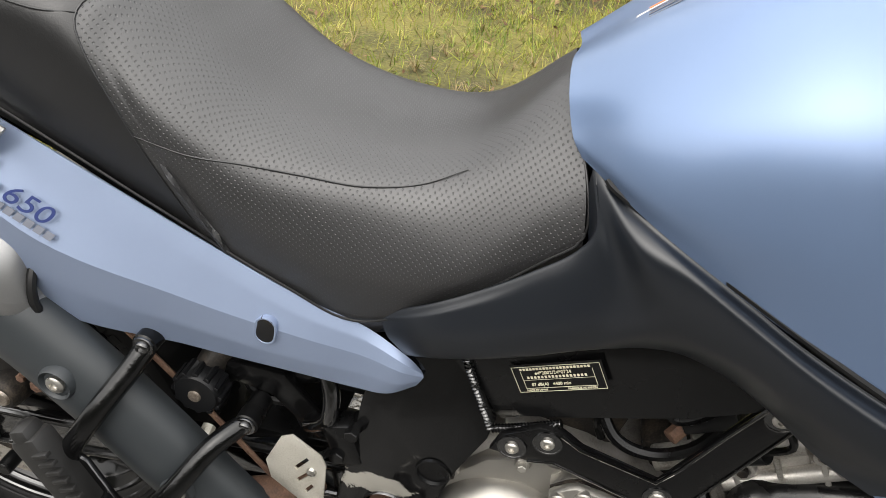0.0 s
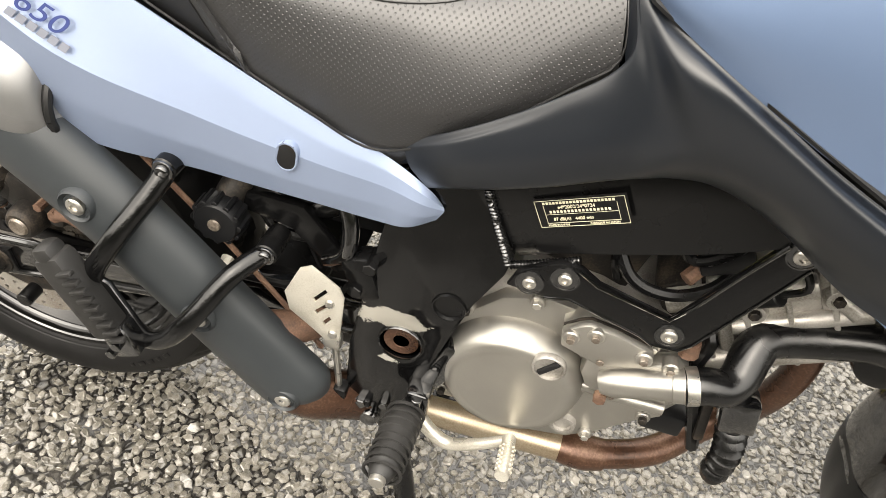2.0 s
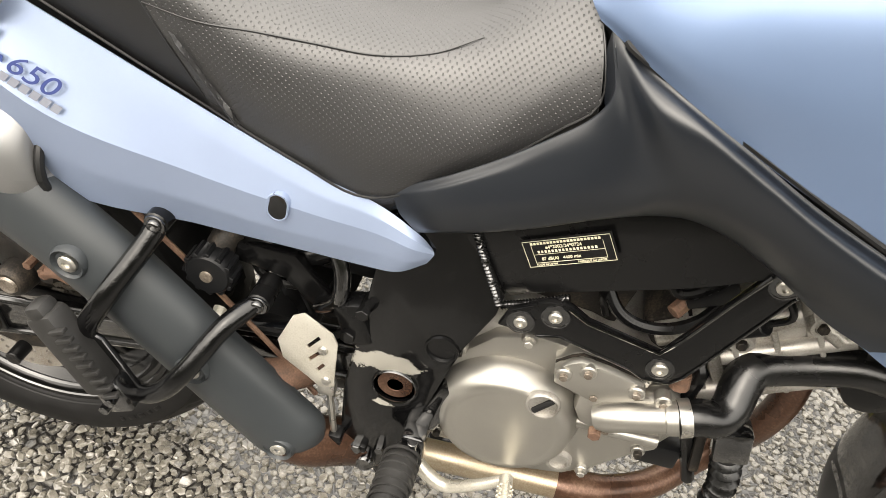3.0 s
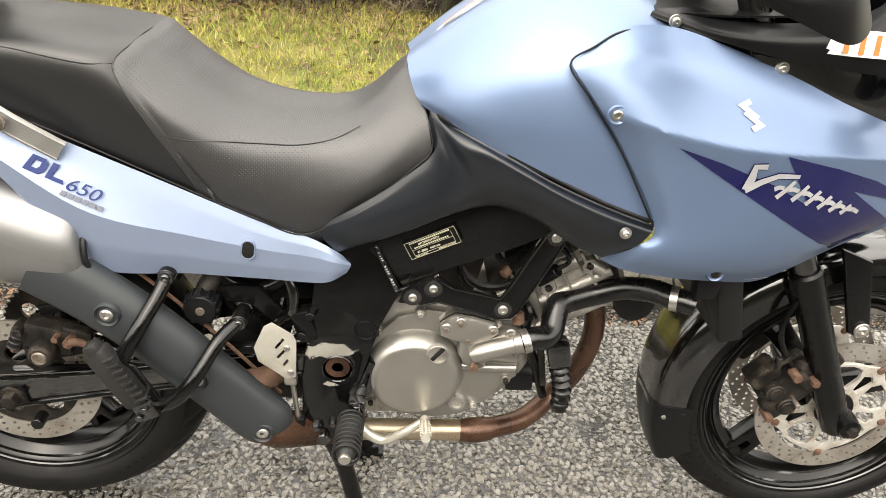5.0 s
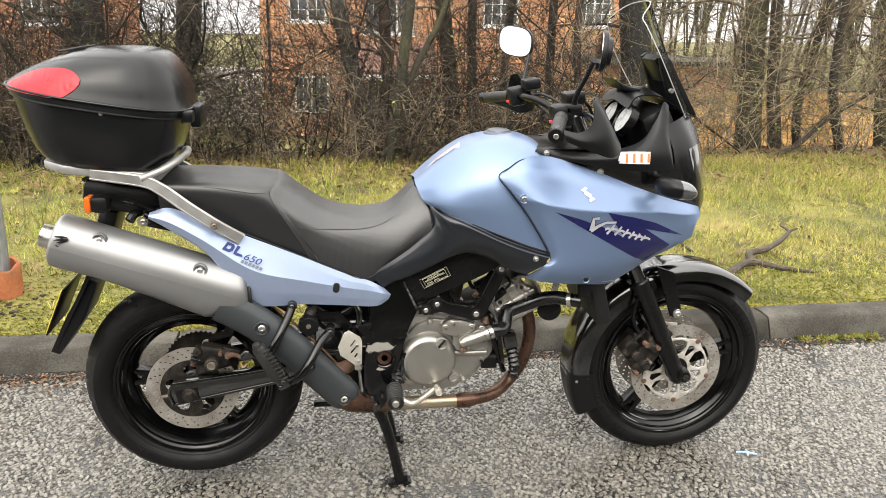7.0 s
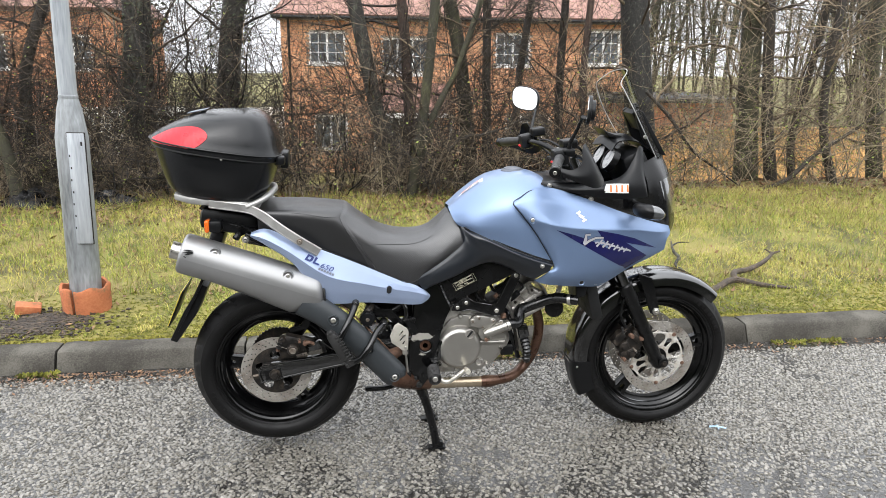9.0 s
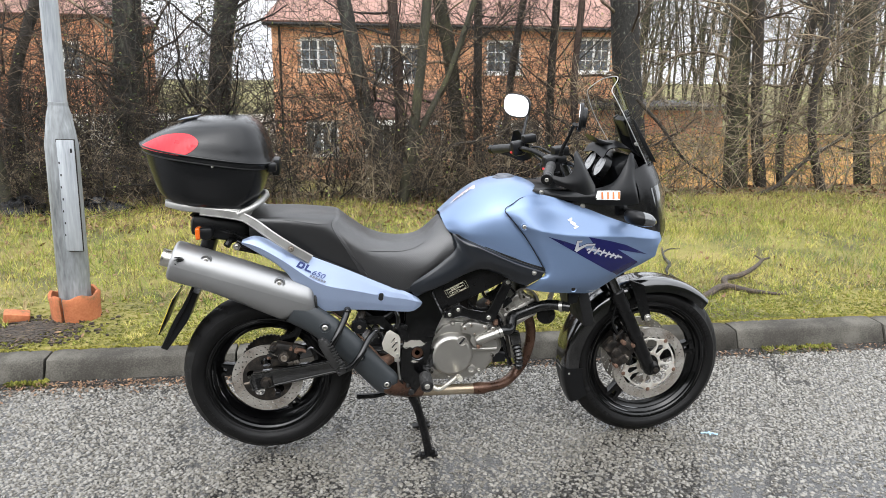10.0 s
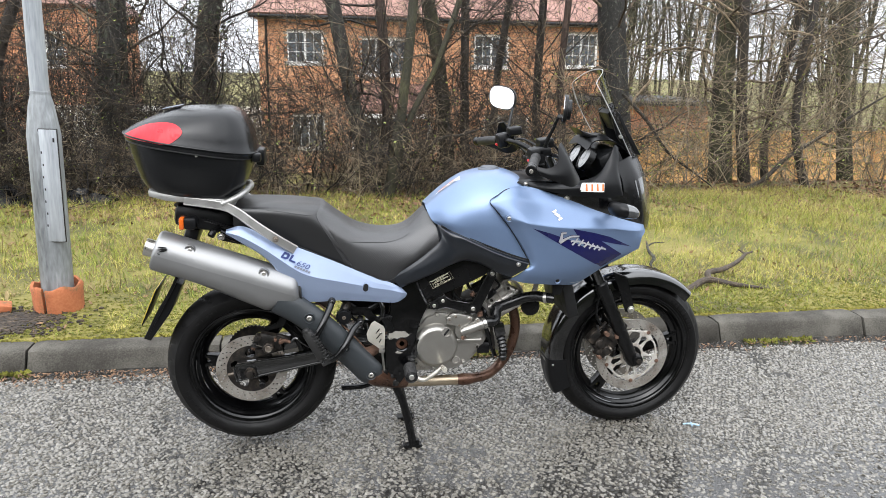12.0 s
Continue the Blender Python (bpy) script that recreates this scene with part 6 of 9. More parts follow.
part("pivot_bolt", turned([(0.0001, -0.002), (0.008, -0.002), (0.010, -0.005), (0.021, -0.005), (0.0235, -0.002), (0.0245, 0.0), (0.0245, 0.02)], (-0.2, -0.1405, 0.452), n=24), RUST_PIPE, bike, "grimy brown swingarm pivot bolt")
part("pivot_lip", turned([(0.0250, 0.004), (0.0250, -0.001), (0.0265, -0.002), (0.028, 0.0), (0.028, 0.004)], (-0.2, -0.149, 0.452), n=32), BLACK_GLOSS, bike)
part("blind_plug", turned([(0.0001, 0.008), (0.013, 0.008), (0.0162, 0.0), (0.0172, -0.0025), (0.0190, -0.0025), (0.020, 0.001)], (-0.153, -0.148, 0.533), n=24), BLACK_SATIN, bike)
for k, line in enumerate(([(-0.143, -0.125, 0.688), (-0.124, -0.128, 0.646), (-0.104, -0.130, 0.603)], [(-0.102, -0.130, 0.602), (-0.074, -0.133, 0.617), (-0.036, -0.136, 0.639)])):
    part("weld_bead", tube(spline(line, 84), [0.0028 + 0.0024 * abs(math.sin(j * 0.82)) for j in range(84)], 10, 0, smooth=False), BLACK_GLOSS, bike)
# engine mount bracket, a flat V
part("mount_bracket", plate([(-0.10, 0.588), (-0.092, 0.612), (-0.055, 0.636), (-0.032, 0.636), (-0.01, 0.622), (0.068, 0.603), (0.128, 0.728), (0.142, 0.739), (0.157, 0.731), (0.160, 0.714), (0.098, 0.575), (0.088, 0.564), (0.06, 0.562), (0.045, 0.57), (-0.035, 0.592), (-0.06, 0.585)], -0.146, -0.136, bevel=0.003),
     BLACK_SATIN, bike, "satin black V-shaped engine mount")
for p in ((-0.078, -0.147, 0.601), (-0.045, -0.147, 0.619), (0.073, -0.147, 0.583), (0.144, -0.147, 0.722)):
    well = part("bolt_well", turned([(0.0001, 0.0), (0.013, 0.0), (0.0135, -0.0008), (0.015, -0.0008), (0.0155, 0.002)], p, n=22), BLACK_GLOSS, bike)
    bolt(well, p, 0.0072 if p[0] < 0.05 else 0.0085, out=0.004, washer=False)
for y, r, line in ((-0.1465, 0.0022, [(-0.034, 0.634), (-0.012, 0.621), (0.03, 0.612), (0.066, 0.604), (0.082, 0.63), (0.108, 0.686), (0.130, 0.729)]), (-0.1460, 0.0014, [(-0.06, 0.586), (-0.035, 0.593), (0.045, 0.571), (0.06, 0.563), (0.088, 0.565), (0.098, 0.577), (0.13, 0.646), (0.158, 0.71)])):
    part("bracket_rim", tube([(x, y, z) for x, z in line], r, 8, 40, smooth=False), BLACK_GLOSS, bike)
part("subframe_tube", tube([(-0.22, -0.10, 0.66), (-0.34, -0.105, 0.58), (-0.45, -0.11, 0.655), (-0.62, -0.10, 0.78), (-0.85, -0.09, 0.89)], 0.014, 10, 40), BLACK_SATIN, bike)
part("subframe_rail", tube([(-0.15, -0.09, 0.74), (-0.35, -0.10, 0.74), (-0.60, -0.10, 0.84), (-0.95, -0.08, 0.94)], 0.013, 10, 30), BLACK_SATIN, bike)
part("inner_mudguard", patch([[(-0.30, y, 0.42), (-0.345, y, 0.52), (-0.38, y, 0.62), (-0.46, y, 0.72), (-0.62, y, 0.80), (-0.85, y, 0.86)] for y in (-0.085, -0.04, 0.0, 0.04, 0.085)], 26, 7, 0.004), BLACK_PLASTIC, bike)
part("battery_box", block((-0.32, 0, 0.62), (0.16, 0.17, 0.15), 0.015), BLACK_PLASTIC, bike)
part("shock_spring", tube([(-0.36 + 0.03 * math.cos(a), 0.03 * math.sin(a), 0.40 + 0.012 * a) for a in np.linspace(0, 6 * math.pi, 70)], 0.005, 6, 150), STEEL, bike)
knob = part("preload_knob", turned([(0.0001, -0.017), (0.008, -0.019), (0.024, -0.018), (0.027, -0.014), (0.027, 0.010), (0.022, 0.014), (0.0001, 0.014)], (-0.418, -0.145, 0.571), n=30), BLACK_PLASTIC, bike, "black ribbed preload knob")
part("knob_screw", turned([(0.0001, -0.004), (0.007, -0.003), (0.008, 0.001), (0.0001, 0.001)], (-0.418, -0.163, 0.571), n=12), WORN_BOLT, knob)
part("knob_bracket", tube([(-0.403, -0.11, 0.61), (-0.413, -0.125, 0.595), (-0.418, -0.13, 0.58)], 0.017, 12, 8), GRIME, knob)
for k in range(12):
    a = 2 * math.pi * k / 12
    part("knob_rib", rod((-0.418 + 0.026 * math.cos(a), -0.161, 0.571 + 0.026 * math.sin(a)), (-0.418 + 0.026 * math.cos(a), -0.135, 0.571 + 0.026 * math.sin(a)), 0.004, 6), BLACK_PLASTIC, knob)
part("preload_hose", tube([(-0.40, -0.10, 0.57), (-0.37, -0.11, 0.54), (-0.32, -0.10, 0.53)], 0.006, 8, 16), BLACK_SATIN, bike)
part("brake_line", tube([(-0.49, -0.13, 0.46), (-0.40, -0.125, 0.462), (-0.30, -0.12, 0.47), (-0.27, -0.12, 0.50)], 0.005, 8, 24), BLACK_SATIN, bike)
part("frame_link", plate([(-0.405, 0.60), (-0.33, 0.60), (-0.27, 0.53), (-0.29, 0.515), (-0.345, 0.565), (-0.41, 0.575)], -0.13, -0.118, bevel=0.003), BLACK_SATIN, bike)
part("drain_hose", tube([(-0.29, -0.125, 0.635), (-0.275, -0.135, 0.60), (-0.275, -0.14, 0.565), (-0.29, -0.135, 0.545), (-0.30, -0.13, 0.535)], 0.0095, 12, 26), BLACK_GLOSS, bike)
part("master_cylinder", merge(block((-0.255, -0.135, 0.535), (0.035, 0.03, 0.06), 0.006, (0, -20, 0)), rod((-0.26, -0.155, 0.52), (-0.26, -0.12, 0.52), 0.009, 6), rod((-0.245, -0.155, 0.56), (-0.245, -0.12, 0.56), 0.008, 6)), BLACK_SATIN, bike)
spring_pts = [(-0.232 + 0.004 + 0.0 * a, -0.12 + 0.007 * math.cos(a), 0.588 + 0.002 * a + 0.007 * math.sin(a)) for a in np.linspace(0, 8 * math.pi, 80)]
part("return_spring", tube(spring_pts, 0.0016, 6, 160), STEEL, bike)
# Dark block added inside so the hole at the seat's front looks shaded.
part("seat_base", block((-0.115, 0, 0.79), (0.13, 0.24, 0.10), 0.02), DARK, bike)
part("airbox", block((0.07, 0, 0.90), (0.30, 0.20, 0.18), 0.03), BLACK_PLASTIC, bike)

# exhaust: header pipes, collector, heat shield, silencer
part("front_header", tube([(0.262, 0.0, 0.55), (0.280, -0.003, 0.48), (0.279, -0.002, 0.412), (0.262, 0.010, 0.335), (0.221, 0.004, 0.279), (0.162, -0.045, 0.262), (0.10, -0.075, 0.263), (0.06, -0.085, 0.264)], 0.0205, 18, 40), RUST_PIPE, bike, "rust-brown header pipe")
part("pipe_joint", tube([(0.09, -0.08, 0.264), (0.065, -0.085, 0.264), (0.04, -0.088, 0.265), (0.03, -0.088, 0.265)], [0.022, 0.0245, 0.0245, 0.021], 18, 8), RUST_PIPE, bike)
part("link_pipe", tube([(0.035, -0.088, 0.265), (-0.05, -0.092, 0.268), (-0.13, -0.097, 0.271), (-0.19, -0.102, 0.275)], 0.0205, 18, 16), BRASS_PIPE, bike, "straw-tinted steel link pipe")
part("collector", tube([(-0.18, -0.102, 0.275), (-0.25, -0.13, 0.30), (-0.31, -0.17, 0.335), (-0.35, -0.175, 0.38)], [0.024, 0.032, 0.034, 0.032], 18, 20), RUST_PIPE, bike)
part("rear_header", tube([(-0.20, -0.03, 0.47), (-0.26, -0.07, 0.44), (-0.315, -0.13, 0.42), (-0.36, -0.165, 0.43)], 0.021, 16, 20), RUST, bike)
DOWN = [(-0.325, -0.172, 0.352), (-0.40, -0.176, 0.44), (-0.50, -0.178, 0.545), (-0.58, -0.172, 0.615), (-0.66, -0.155, 0.675)]
part("mid_pipe", tube(DOWN, 0.026, 16, 30), RUST, bike)


def shield_rails():
    rails = []
    line = curve_by_index([(-0.298, -0.168, 0.328), (-0.335, -0.173, 0.368), (-0.405, -0.177, 0.446), (-0.50, -0.178, 0.545), (-0.585, -0.173, 0.612), (-0.655, -0.162, 0.655)], 14)
    tan = np.gradient(line, axis=0)
    for deg in (112, 88, 60, 30, 0, -30, -60, -88, -104):
        rail = []
        for k, (p, t) in enumerate(zip(line, tan)):
            t = t / np.linalg.norm(t)
            across = np.cross(t, (0, -1, 0))
            across /= np.linalg.norm(across)
            r = 0.050 if k > 1 else (0.030 if k == 0 else 0.045)
            if k > 10:
                r += 0.006 * (k - 10) / 3
            rail.append(tuple(p + r * (0.74 * math.cos(radians(deg)) * np.array((0, -1, 0)) + math.sin(radians(deg)) * across)))
        rails.append(rail)
    return rails


hs = part("heat_shield", patch(shield_rails(), 60, 30, 0.003), SHIELD, bike, "matt black curved exhaust heat shield")
part("shield_seal", tube([(-0.30, -0.135, 0.385), (-0.37, -0.14, 0.475), (-0.46, -0.142, 0.575), (-0.53, -0.14, 0.64)], 0.0035, 6, 30), RUST, hs, "rusty shield edge")
for p in ((-0.543, -0.213, 0.592), (-0.419, -0.214, 0.472), (-0.322, -0.206, 0.356)):
    part("bolt_cup", turned([(0.013, 0.007), (0.0135, 0.002), (0.018, -0.0035), (0.0205, 0.001), (0.021, 0.009)], p, n=24), SHIELD, hs)
    bolt(hs, p, 0.0105, out=0.005, washer=False)
MA, MB = np.array((-0.594, -0.140, 0.676)), np.array((-1.068, -0.140, 0.842))
mdir = (MB - MA) / np.linalg.norm(MB - MA)


def can_rails():
    """An oval silencer body with a slanted mouth at the lower end."""
    up = np.cross(mdir, (0, -1, 0))
    up = up / np.linalg.norm(up) * (1 if np.cross(mdir, (0, -1, 0))[2] > 0 else -1)
    rails = []
    for deg in np.linspace(0, 360, 25):
        c, s = math.cos(radians(deg)), math.sin(radians(deg))
        rail = []
        for f, k in ((-0.045, 0.40), (-0.036, 0.66), (-0.018, 0.86), (0.012, 0.965), (0.05, 0.995), (0.09, 1.0), (0.13, 1.0), (0.155, 1.0), (0.18, 1.0), (0.22, 1.0), (0.3, 1.0), (0.5, 1.0), (0.7, 1.0), (0.88, 1.0), (0.95, 1.0), (0.985, 0.98), (1.0, 0.88)):
            lean = -0.010 * s * max(0.0, 1 - f / 0.14)
            taper = 0.95 + 0.05 * min(1, f * 1.6)
            p = MA + (MB - MA) * f + mdir * lean * -1.6
            swell = 0.030 * (f / 0.155 if f < 0.155 else max(0.0, 1 - (f - 0.155) / 0.5)) * max(0.0, -s) ** 0.7
            rail.append(tuple(p - swell * up + k * taper * (0.073 * s * up + 0.071 * c * np.array((0, -1, 0)))))
        rails.append(rail)
    return rails


can = part("silencer", patch(can_rails(), 60, 49, 0.0, flip=True), MUFFLER, bike, "brushed grey oval silencer with a scraped end", sharp=50)
part("end_seal", tube([tuple(np.array(r[1]) - mdir * 0.004) for r in can_rails()], 0.0050, 8, 90), DARK, can, "black seal round the lower end")
part("silencer_end", turned([(0.0001, 0.0), (0.05, 0.0), (0.058, 0.004)], (0, 0, 0), n=32), GRIME, can).matrix_basis = Matrix.Translation(MB) @ Vector(mdir).to_track_quat("-Y", "Z").to_matrix().to_4x4() @ Matrix.Translation((0, -0.001, 0))
part("tail_pipe", tube([MB - mdir * 0.03, MB + mdir * 0.034, MB + mdir * 0.036, MB + mdir * 0.034, MB - mdir * 0.02], [0.031, 0.031, 0.029, 0.0265, 0.0265], 20, 0, smooth=False), STEEL, can, "short steel tail pipe")
for p in ((-0.944, -0.192, 0.850), (-0.698, -0.196, 0.760)):
    part("bolt_cup", turned([(0.012, 0.006), (0.012, 0.001), (0.0165, -0.0025), (0.019, 0.002), (0.0195, 0.008)], p, n=24), MUFFLER, can)
    bolt(can, p, 0.0075, out=0.0035, washer=False)
for x, z, dx, dz, w in ((-1.046, 0.868, 0.030, -0.004, 0.0016), (-1.050, 0.858, 0.036, 0.001, 0.0024), (-1.044, 0.851, 0.028, 0.004, 0.0030), (-1.048, 0.846, 0.010, -0.006, 0.0020), (-1.030, 0.864, -0.006, -0.020, 0.0014)):
    part("scrape", plate([(x, z), (x + dx * 0.5, z + dz * 0.5 + w), (x + dx, z + dz), (x + dx * 0.5, z + dz * 0.5 - w)], -0.2118, -0.205), DARK, can)
part("silencer_strap", tube([(-0.86, -0.10, 0.90), (-0.87, -0.12, 0.90), (-0.88, -0.135, 0.885)], 0.012, 8, 8), BLACK_SATIN, bike)
bolt(bike, (-0.845, -0.135, 0.882), 0.009)

# ---- bodywork ----
TANK = [[(-0.1, 0, 0.968), (-0.03, 0, 1.03), (0.05, 0, 1.082), (0.14, 0, 1.103), (0.21, 0, 1.1), (0.27, 0, 1.075)],
        [(-0.104, -0.043, 0.967), (-0.035, -0.0731, 1.02), (0.045, -0.0989, 1.065), (0.13, -0.1075, 1.085), (0.2, -0.1075, 1.083), (0.27, -0.1032, 1.065)],
        [(-0.1, -0.0842, 0.952), (-0.04, -0.1356, 0.973), (0.04, -0.1664, 0.998), (0.12, -0.1795, 1.018), (0.2, -0.1777, 1.028), (0.29, -0.1683, 1.018)],
        [(-0.09, -0.112, 0.93), (-0.03, -0.165, 0.925), (0.045, -0.192, 0.925), (0.115, -0.206, 0.93), (0.19, -0.21, 0.925), (0.29, -0.2, 0.92)],
        [(-0.079, -0.122, 0.917), (-0.017, -0.166, 0.895), (0.05, -0.187, 0.867), (0.112, -0.202, 0.843), (0.19, -0.212, 0.815), (0.264, -0.218, 0.79)]]
# Dark strip added under the tank's edge as shade in the cover gap.
for mir in (False, True):
    part("tank_skirt", patch([[(x, y + 0.005, z + 0.003) for x, y, z in TANK[4]], [(x, y + 0.022, z - 0.016) for x, y, z in TANK[4]], [(x, y + 0.030, z - 0.050) for x, y, z in TANK[4]]], 30, 8, 0.002, mirror=mir), DARK, bike)
tank = part("fuel_tank", patch(mirrored_rails(TANK), 46, 60, 0.004), BLUE, bike, "glossy metallic light blue fuel tank")
part("filler_cap", turned([(0.0001, 0.012), (0.025, 0.013), (0.033, 0.010), (0.035, 0.006), (0.039, 0.005), (0.044, 0.002), (0.046, -0.004)], (0.15, 0, 1.099), n=40, axis="z"), CAP, tank, "grey metal filler cap")
part("tank_label", patch([[(-0.062, -0.046, 1.000), (-0.02, -0.048, 1.036), (0.026, -0.050, 1.068)], [(-0.060, -0.018, 1.006), (-0.018, -0.018, 1.041), (0.030, -0.018, 1.0745)]], 10, 6, 0.0015), WHITE_TXT, tank, "white warning sticker")
for k in range(4):
    part("label_line", patch([[(-0.052, -0.042 + 0.006 * k, 1.0125 + 0.001 * k), (-0.018, -0.043 + 0.006 * k, 1.0405 + 0.001 * k), (0.012, -0.044 + 0.006 * k, 1.0625 + 0.001 * k)], [(-0.052, -0.040 + 0.006 * k, 1.0128 + 0.001 * k), (-0.018, -0.041 + 0.006 * k, 1.0408 + 0.001 * k), (0.012, -0.042 + 0.006 * k, 1.0629 + 0.001 * k)]], 8, 3, 0.0006), ORANGE_TXT if k == 3 else GREY_TXT, tank)

SEAT_R = [[(-0.80, 0, 1.030), (-0.64, 0, 1.026), (-0.53, 0, 1.020), (-0.49, 0, 1.014), (-0.466, 0, 0.996), (-0.43, 0, 0.964), (-0.36, 0, 0.918), (-0.27, 0, 0.898), (-0.18, 0, 0.908), (-0.102, 0, 0.962)],
          [(-0.80, -0.10, 1.022), (-0.64, -0.10, 1.020), (-0.53, -0.10, 1.012), (-0.492, -0.097, 1.005), (-0.470, -0.093, 0.988), (-0.43, -0.09, 0.956), (-0.36, -0.09, 0.912), (-0.27, -0.085, 0.893), (-0.18, -0.07, 0.902), (-0.103, -0.045, 0.957)],
          [(-0.80, -0.135, 0.99), (-0.64, -0.14, 0.98), (-0.54, -0.143, 0.966), (-0.503, -0.140, 0.950), (-0.482, -0.138, 0.935), (-0.44, -0.143, 0.905), (-0.36, -0.14, 0.865), (-0.27, -0.132, 0.850), (-0.18, -0.118, 0.862), (-0.089, -0.085, 0.932)],
          [(-0.80, -0.138, 0.95), (-0.64, -0.145, 0.93), (-0.53, -0.149, 0.897), (-0.447, -0.150, 0.853), (-0.436, -0.150, 0.848), (-0.42, -0.151, 0.840), (-0.355, -0.151, 0.805), (-0.265, -0.146, 0.775), (-0.165, -0.146, 0.80), (-0.071, -0.121, 0.895)],
          [(-0.80, -0.125, 0.91), (-0.64, -0.134, 0.872), (-0.525, -0.138, 0.825), (-0.394, -0.138, 0.764), (-0.386, -0.138, 0.760), (-0.375, -0.139, 0.755), (-0.33, -0.137, 0.735), (-0.25, -0.131, 0.706), (-0.155, -0.139, 0.768), (-0.062, -0.135, 0.851)]]
for rail, rise in ((0, (0.042, 0.040, 0.040, 0.038, 0.034, 0.032, 0.030, 0.030, 0.026, 0.006)), (1, (0.036, 0.034, 0.034, 0.032, 0.030, 0.028, 0.027, 0.027, 0.022, 0.006)), (2, (0.008, 0.006, 0.006, 0.006, 0.006, 0.008, 0.010, 0.010, 0.006, 0.0))):
    SEAT_R[rail] = [(x, y, z - d) for (x, y, z), d in zip(SEAT_R[rail], rise)]
SEAT_R.append([(x, y + 0.014, z - 0.030) for x, y, z in SEAT_R[-1]])
seat = part("seat", patch(mirrored_rails(SEAT_R), 91, 72, 0.006, cols=(28, 91)), SEAT, bike, "black perforated vinyl seat")
seat_uv = seat.data.uv_layers["UVMap"].data
for f in seat.data.polygons:
    for k in f.loop_indices:
        x, y, z = seat.data.vertices[seat.data.loops[k].vertex_index].co
        seat_uv[k].uv = (x, z) if abs(f.normal.y) > 0.62 else (x, y)
part("pillion_seat", patch(mirrored_rails(SEAT_R), 91, 72, 0.006, cols=(0, 29)), VINYL, bike, "smooth black vinyl pillion seat")
SG = np.stack([curve_by_index(np.array([curve_by_index(r, 181) for r in SEAT_R])[:, u], 80) for u in range(181)], 1)


def on_seat(x, z):
    """A point of the seat's right flank over (x, z)."""
    d = (SG[:, :, 0] - x) ** 2 + (SG[:, :, 2] - z) ** 2 + np.where(SG[:, :, 1] > -0.088, 0.01, 0.0)
    p = SG.reshape(-1, 3)[np.argsort(d.ravel())[:4]].mean(0)
    return (p[0], p[1] - 0.0006, p[2])


seam_a = [tuple(SG[24, 56] * np.array((1, -1, 1)))] + [tuple(SG[v, 56] + np.array((0, -0.0004, 0.0003))) for v in (0, 8, 16, 22, 27, 32, 38, 44, 50, 56, 62)]
seam_b = [on_seat(x, z) for x, z in ((-0.462, 0.862), (-0.41, 0.857), (-0.36, 0.853), (-0.31, 0.849), (-0.26, 0.848), (-0.21, 0.856), (-0.170, 0.874))]
seam_c = [on_seat(x, z) for x, z in [(-0.68, 0.976), (-0.638, 0.972), (-0.588, 0.964), (-0.542, 0.958), (-0.509, 0.958)]]
for pts in (seam_a, seam_b, seam_c):
    part("seam", tube(pts, [0.0009 if len(pts) > 7 else 0.0002 + 0.001 * math.sin(math.pi * (k + 0.6) / 7.2) for k in range(len(pts))], 6, 60), VINYL, seat)
part("seat_piping", tube([(-0.78, -0.127, 0.905), (-0.64, -0.137, 0.868), (-0.45, -0.141, 0.786), (-0.33, -0.139, 0.731), (-0.25, -0.132, 0.702), (-0.155, -0.138, 0.763), (-0.088, -0.138, 0.824), (-0.062, -0.134, 0.853), (-0.070, -0.119, 0.896), (-0.090, -0.084, 0.933), (-0.103, -0.04, 0.952)], 0.0014, 8, 90), VINYL, seat)

PANEL = [[(-0.822, -0.150, 0.912), (-0.77, -0.146, 0.922), (-0.69, -0.146, 0.888), (-0.60, -0.148, 0.850), (-0.455, -0.148, 0.788), (-0.316, -0.138, 0.722), (-0.246, -0.128, 0.694), (-0.20, -0.127, 0.668), (-0.184, -0.124, 0.651)],
         [(-0.823, -0.160, 0.908), (-0.772, -0.160, 0.908), (-0.69, -0.163, 0.868), (-0.60, -0.166, 0.825), (-0.45, -0.161, 0.765), (-0.315, -0.147, 0.705), (-0.245, -0.135, 0.682), (-0.20, -0.134, 0.663), (-0.181, -0.128, 0.650)],
         [(-0.824, -0.165, 0.904), (-0.773, -0.173, 0.890), (-0.69, -0.179, 0.842), (-0.56, -0.184, 0.752), (-0.42, -0.171, 0.712), (-0.31, -0.153, 0.682), (-0.244, -0.140, 0.666), (-0.203, -0.138, 0.655), (-0.180, -0.129, 0.647)],
         [(-0.825, -0.163, 0.900), (-0.774, -0.169, 0.875), (-0.69, -0.174, 0.812), (-0.578, -0.176, 0.700), (-0.42, -0.167, 0.672), (-0.31, -0.151, 0.650), (-0.244, -0.139, 0.640), (-0.206, -0.137, 0.636), (-0.182, -0.129, 0.642)],
         [(-0.825, -0.160, 0.897), (-0.774, -0.163, 0.866), (-0.675, -0.166, 0.790), (-0.584, -0.166, 0.652), (-0.42, -0.158, 0.638), (-0.31, -0.145, 0.625), (-0.25, -0.136, 0.616), (-0.215, -0.134, 0.617), (-0.187, -0.128, 0.632)]]
PANEL[1] = [(x, ya + (yc - ya) * (z - za) / (zc - za) - 0.0015, z) if abs(zc - za) > 0.02 else (x, y, z) for (_, ya, za), (x, y, z), (_, yc, zc) in zip(*PANEL[:3])]
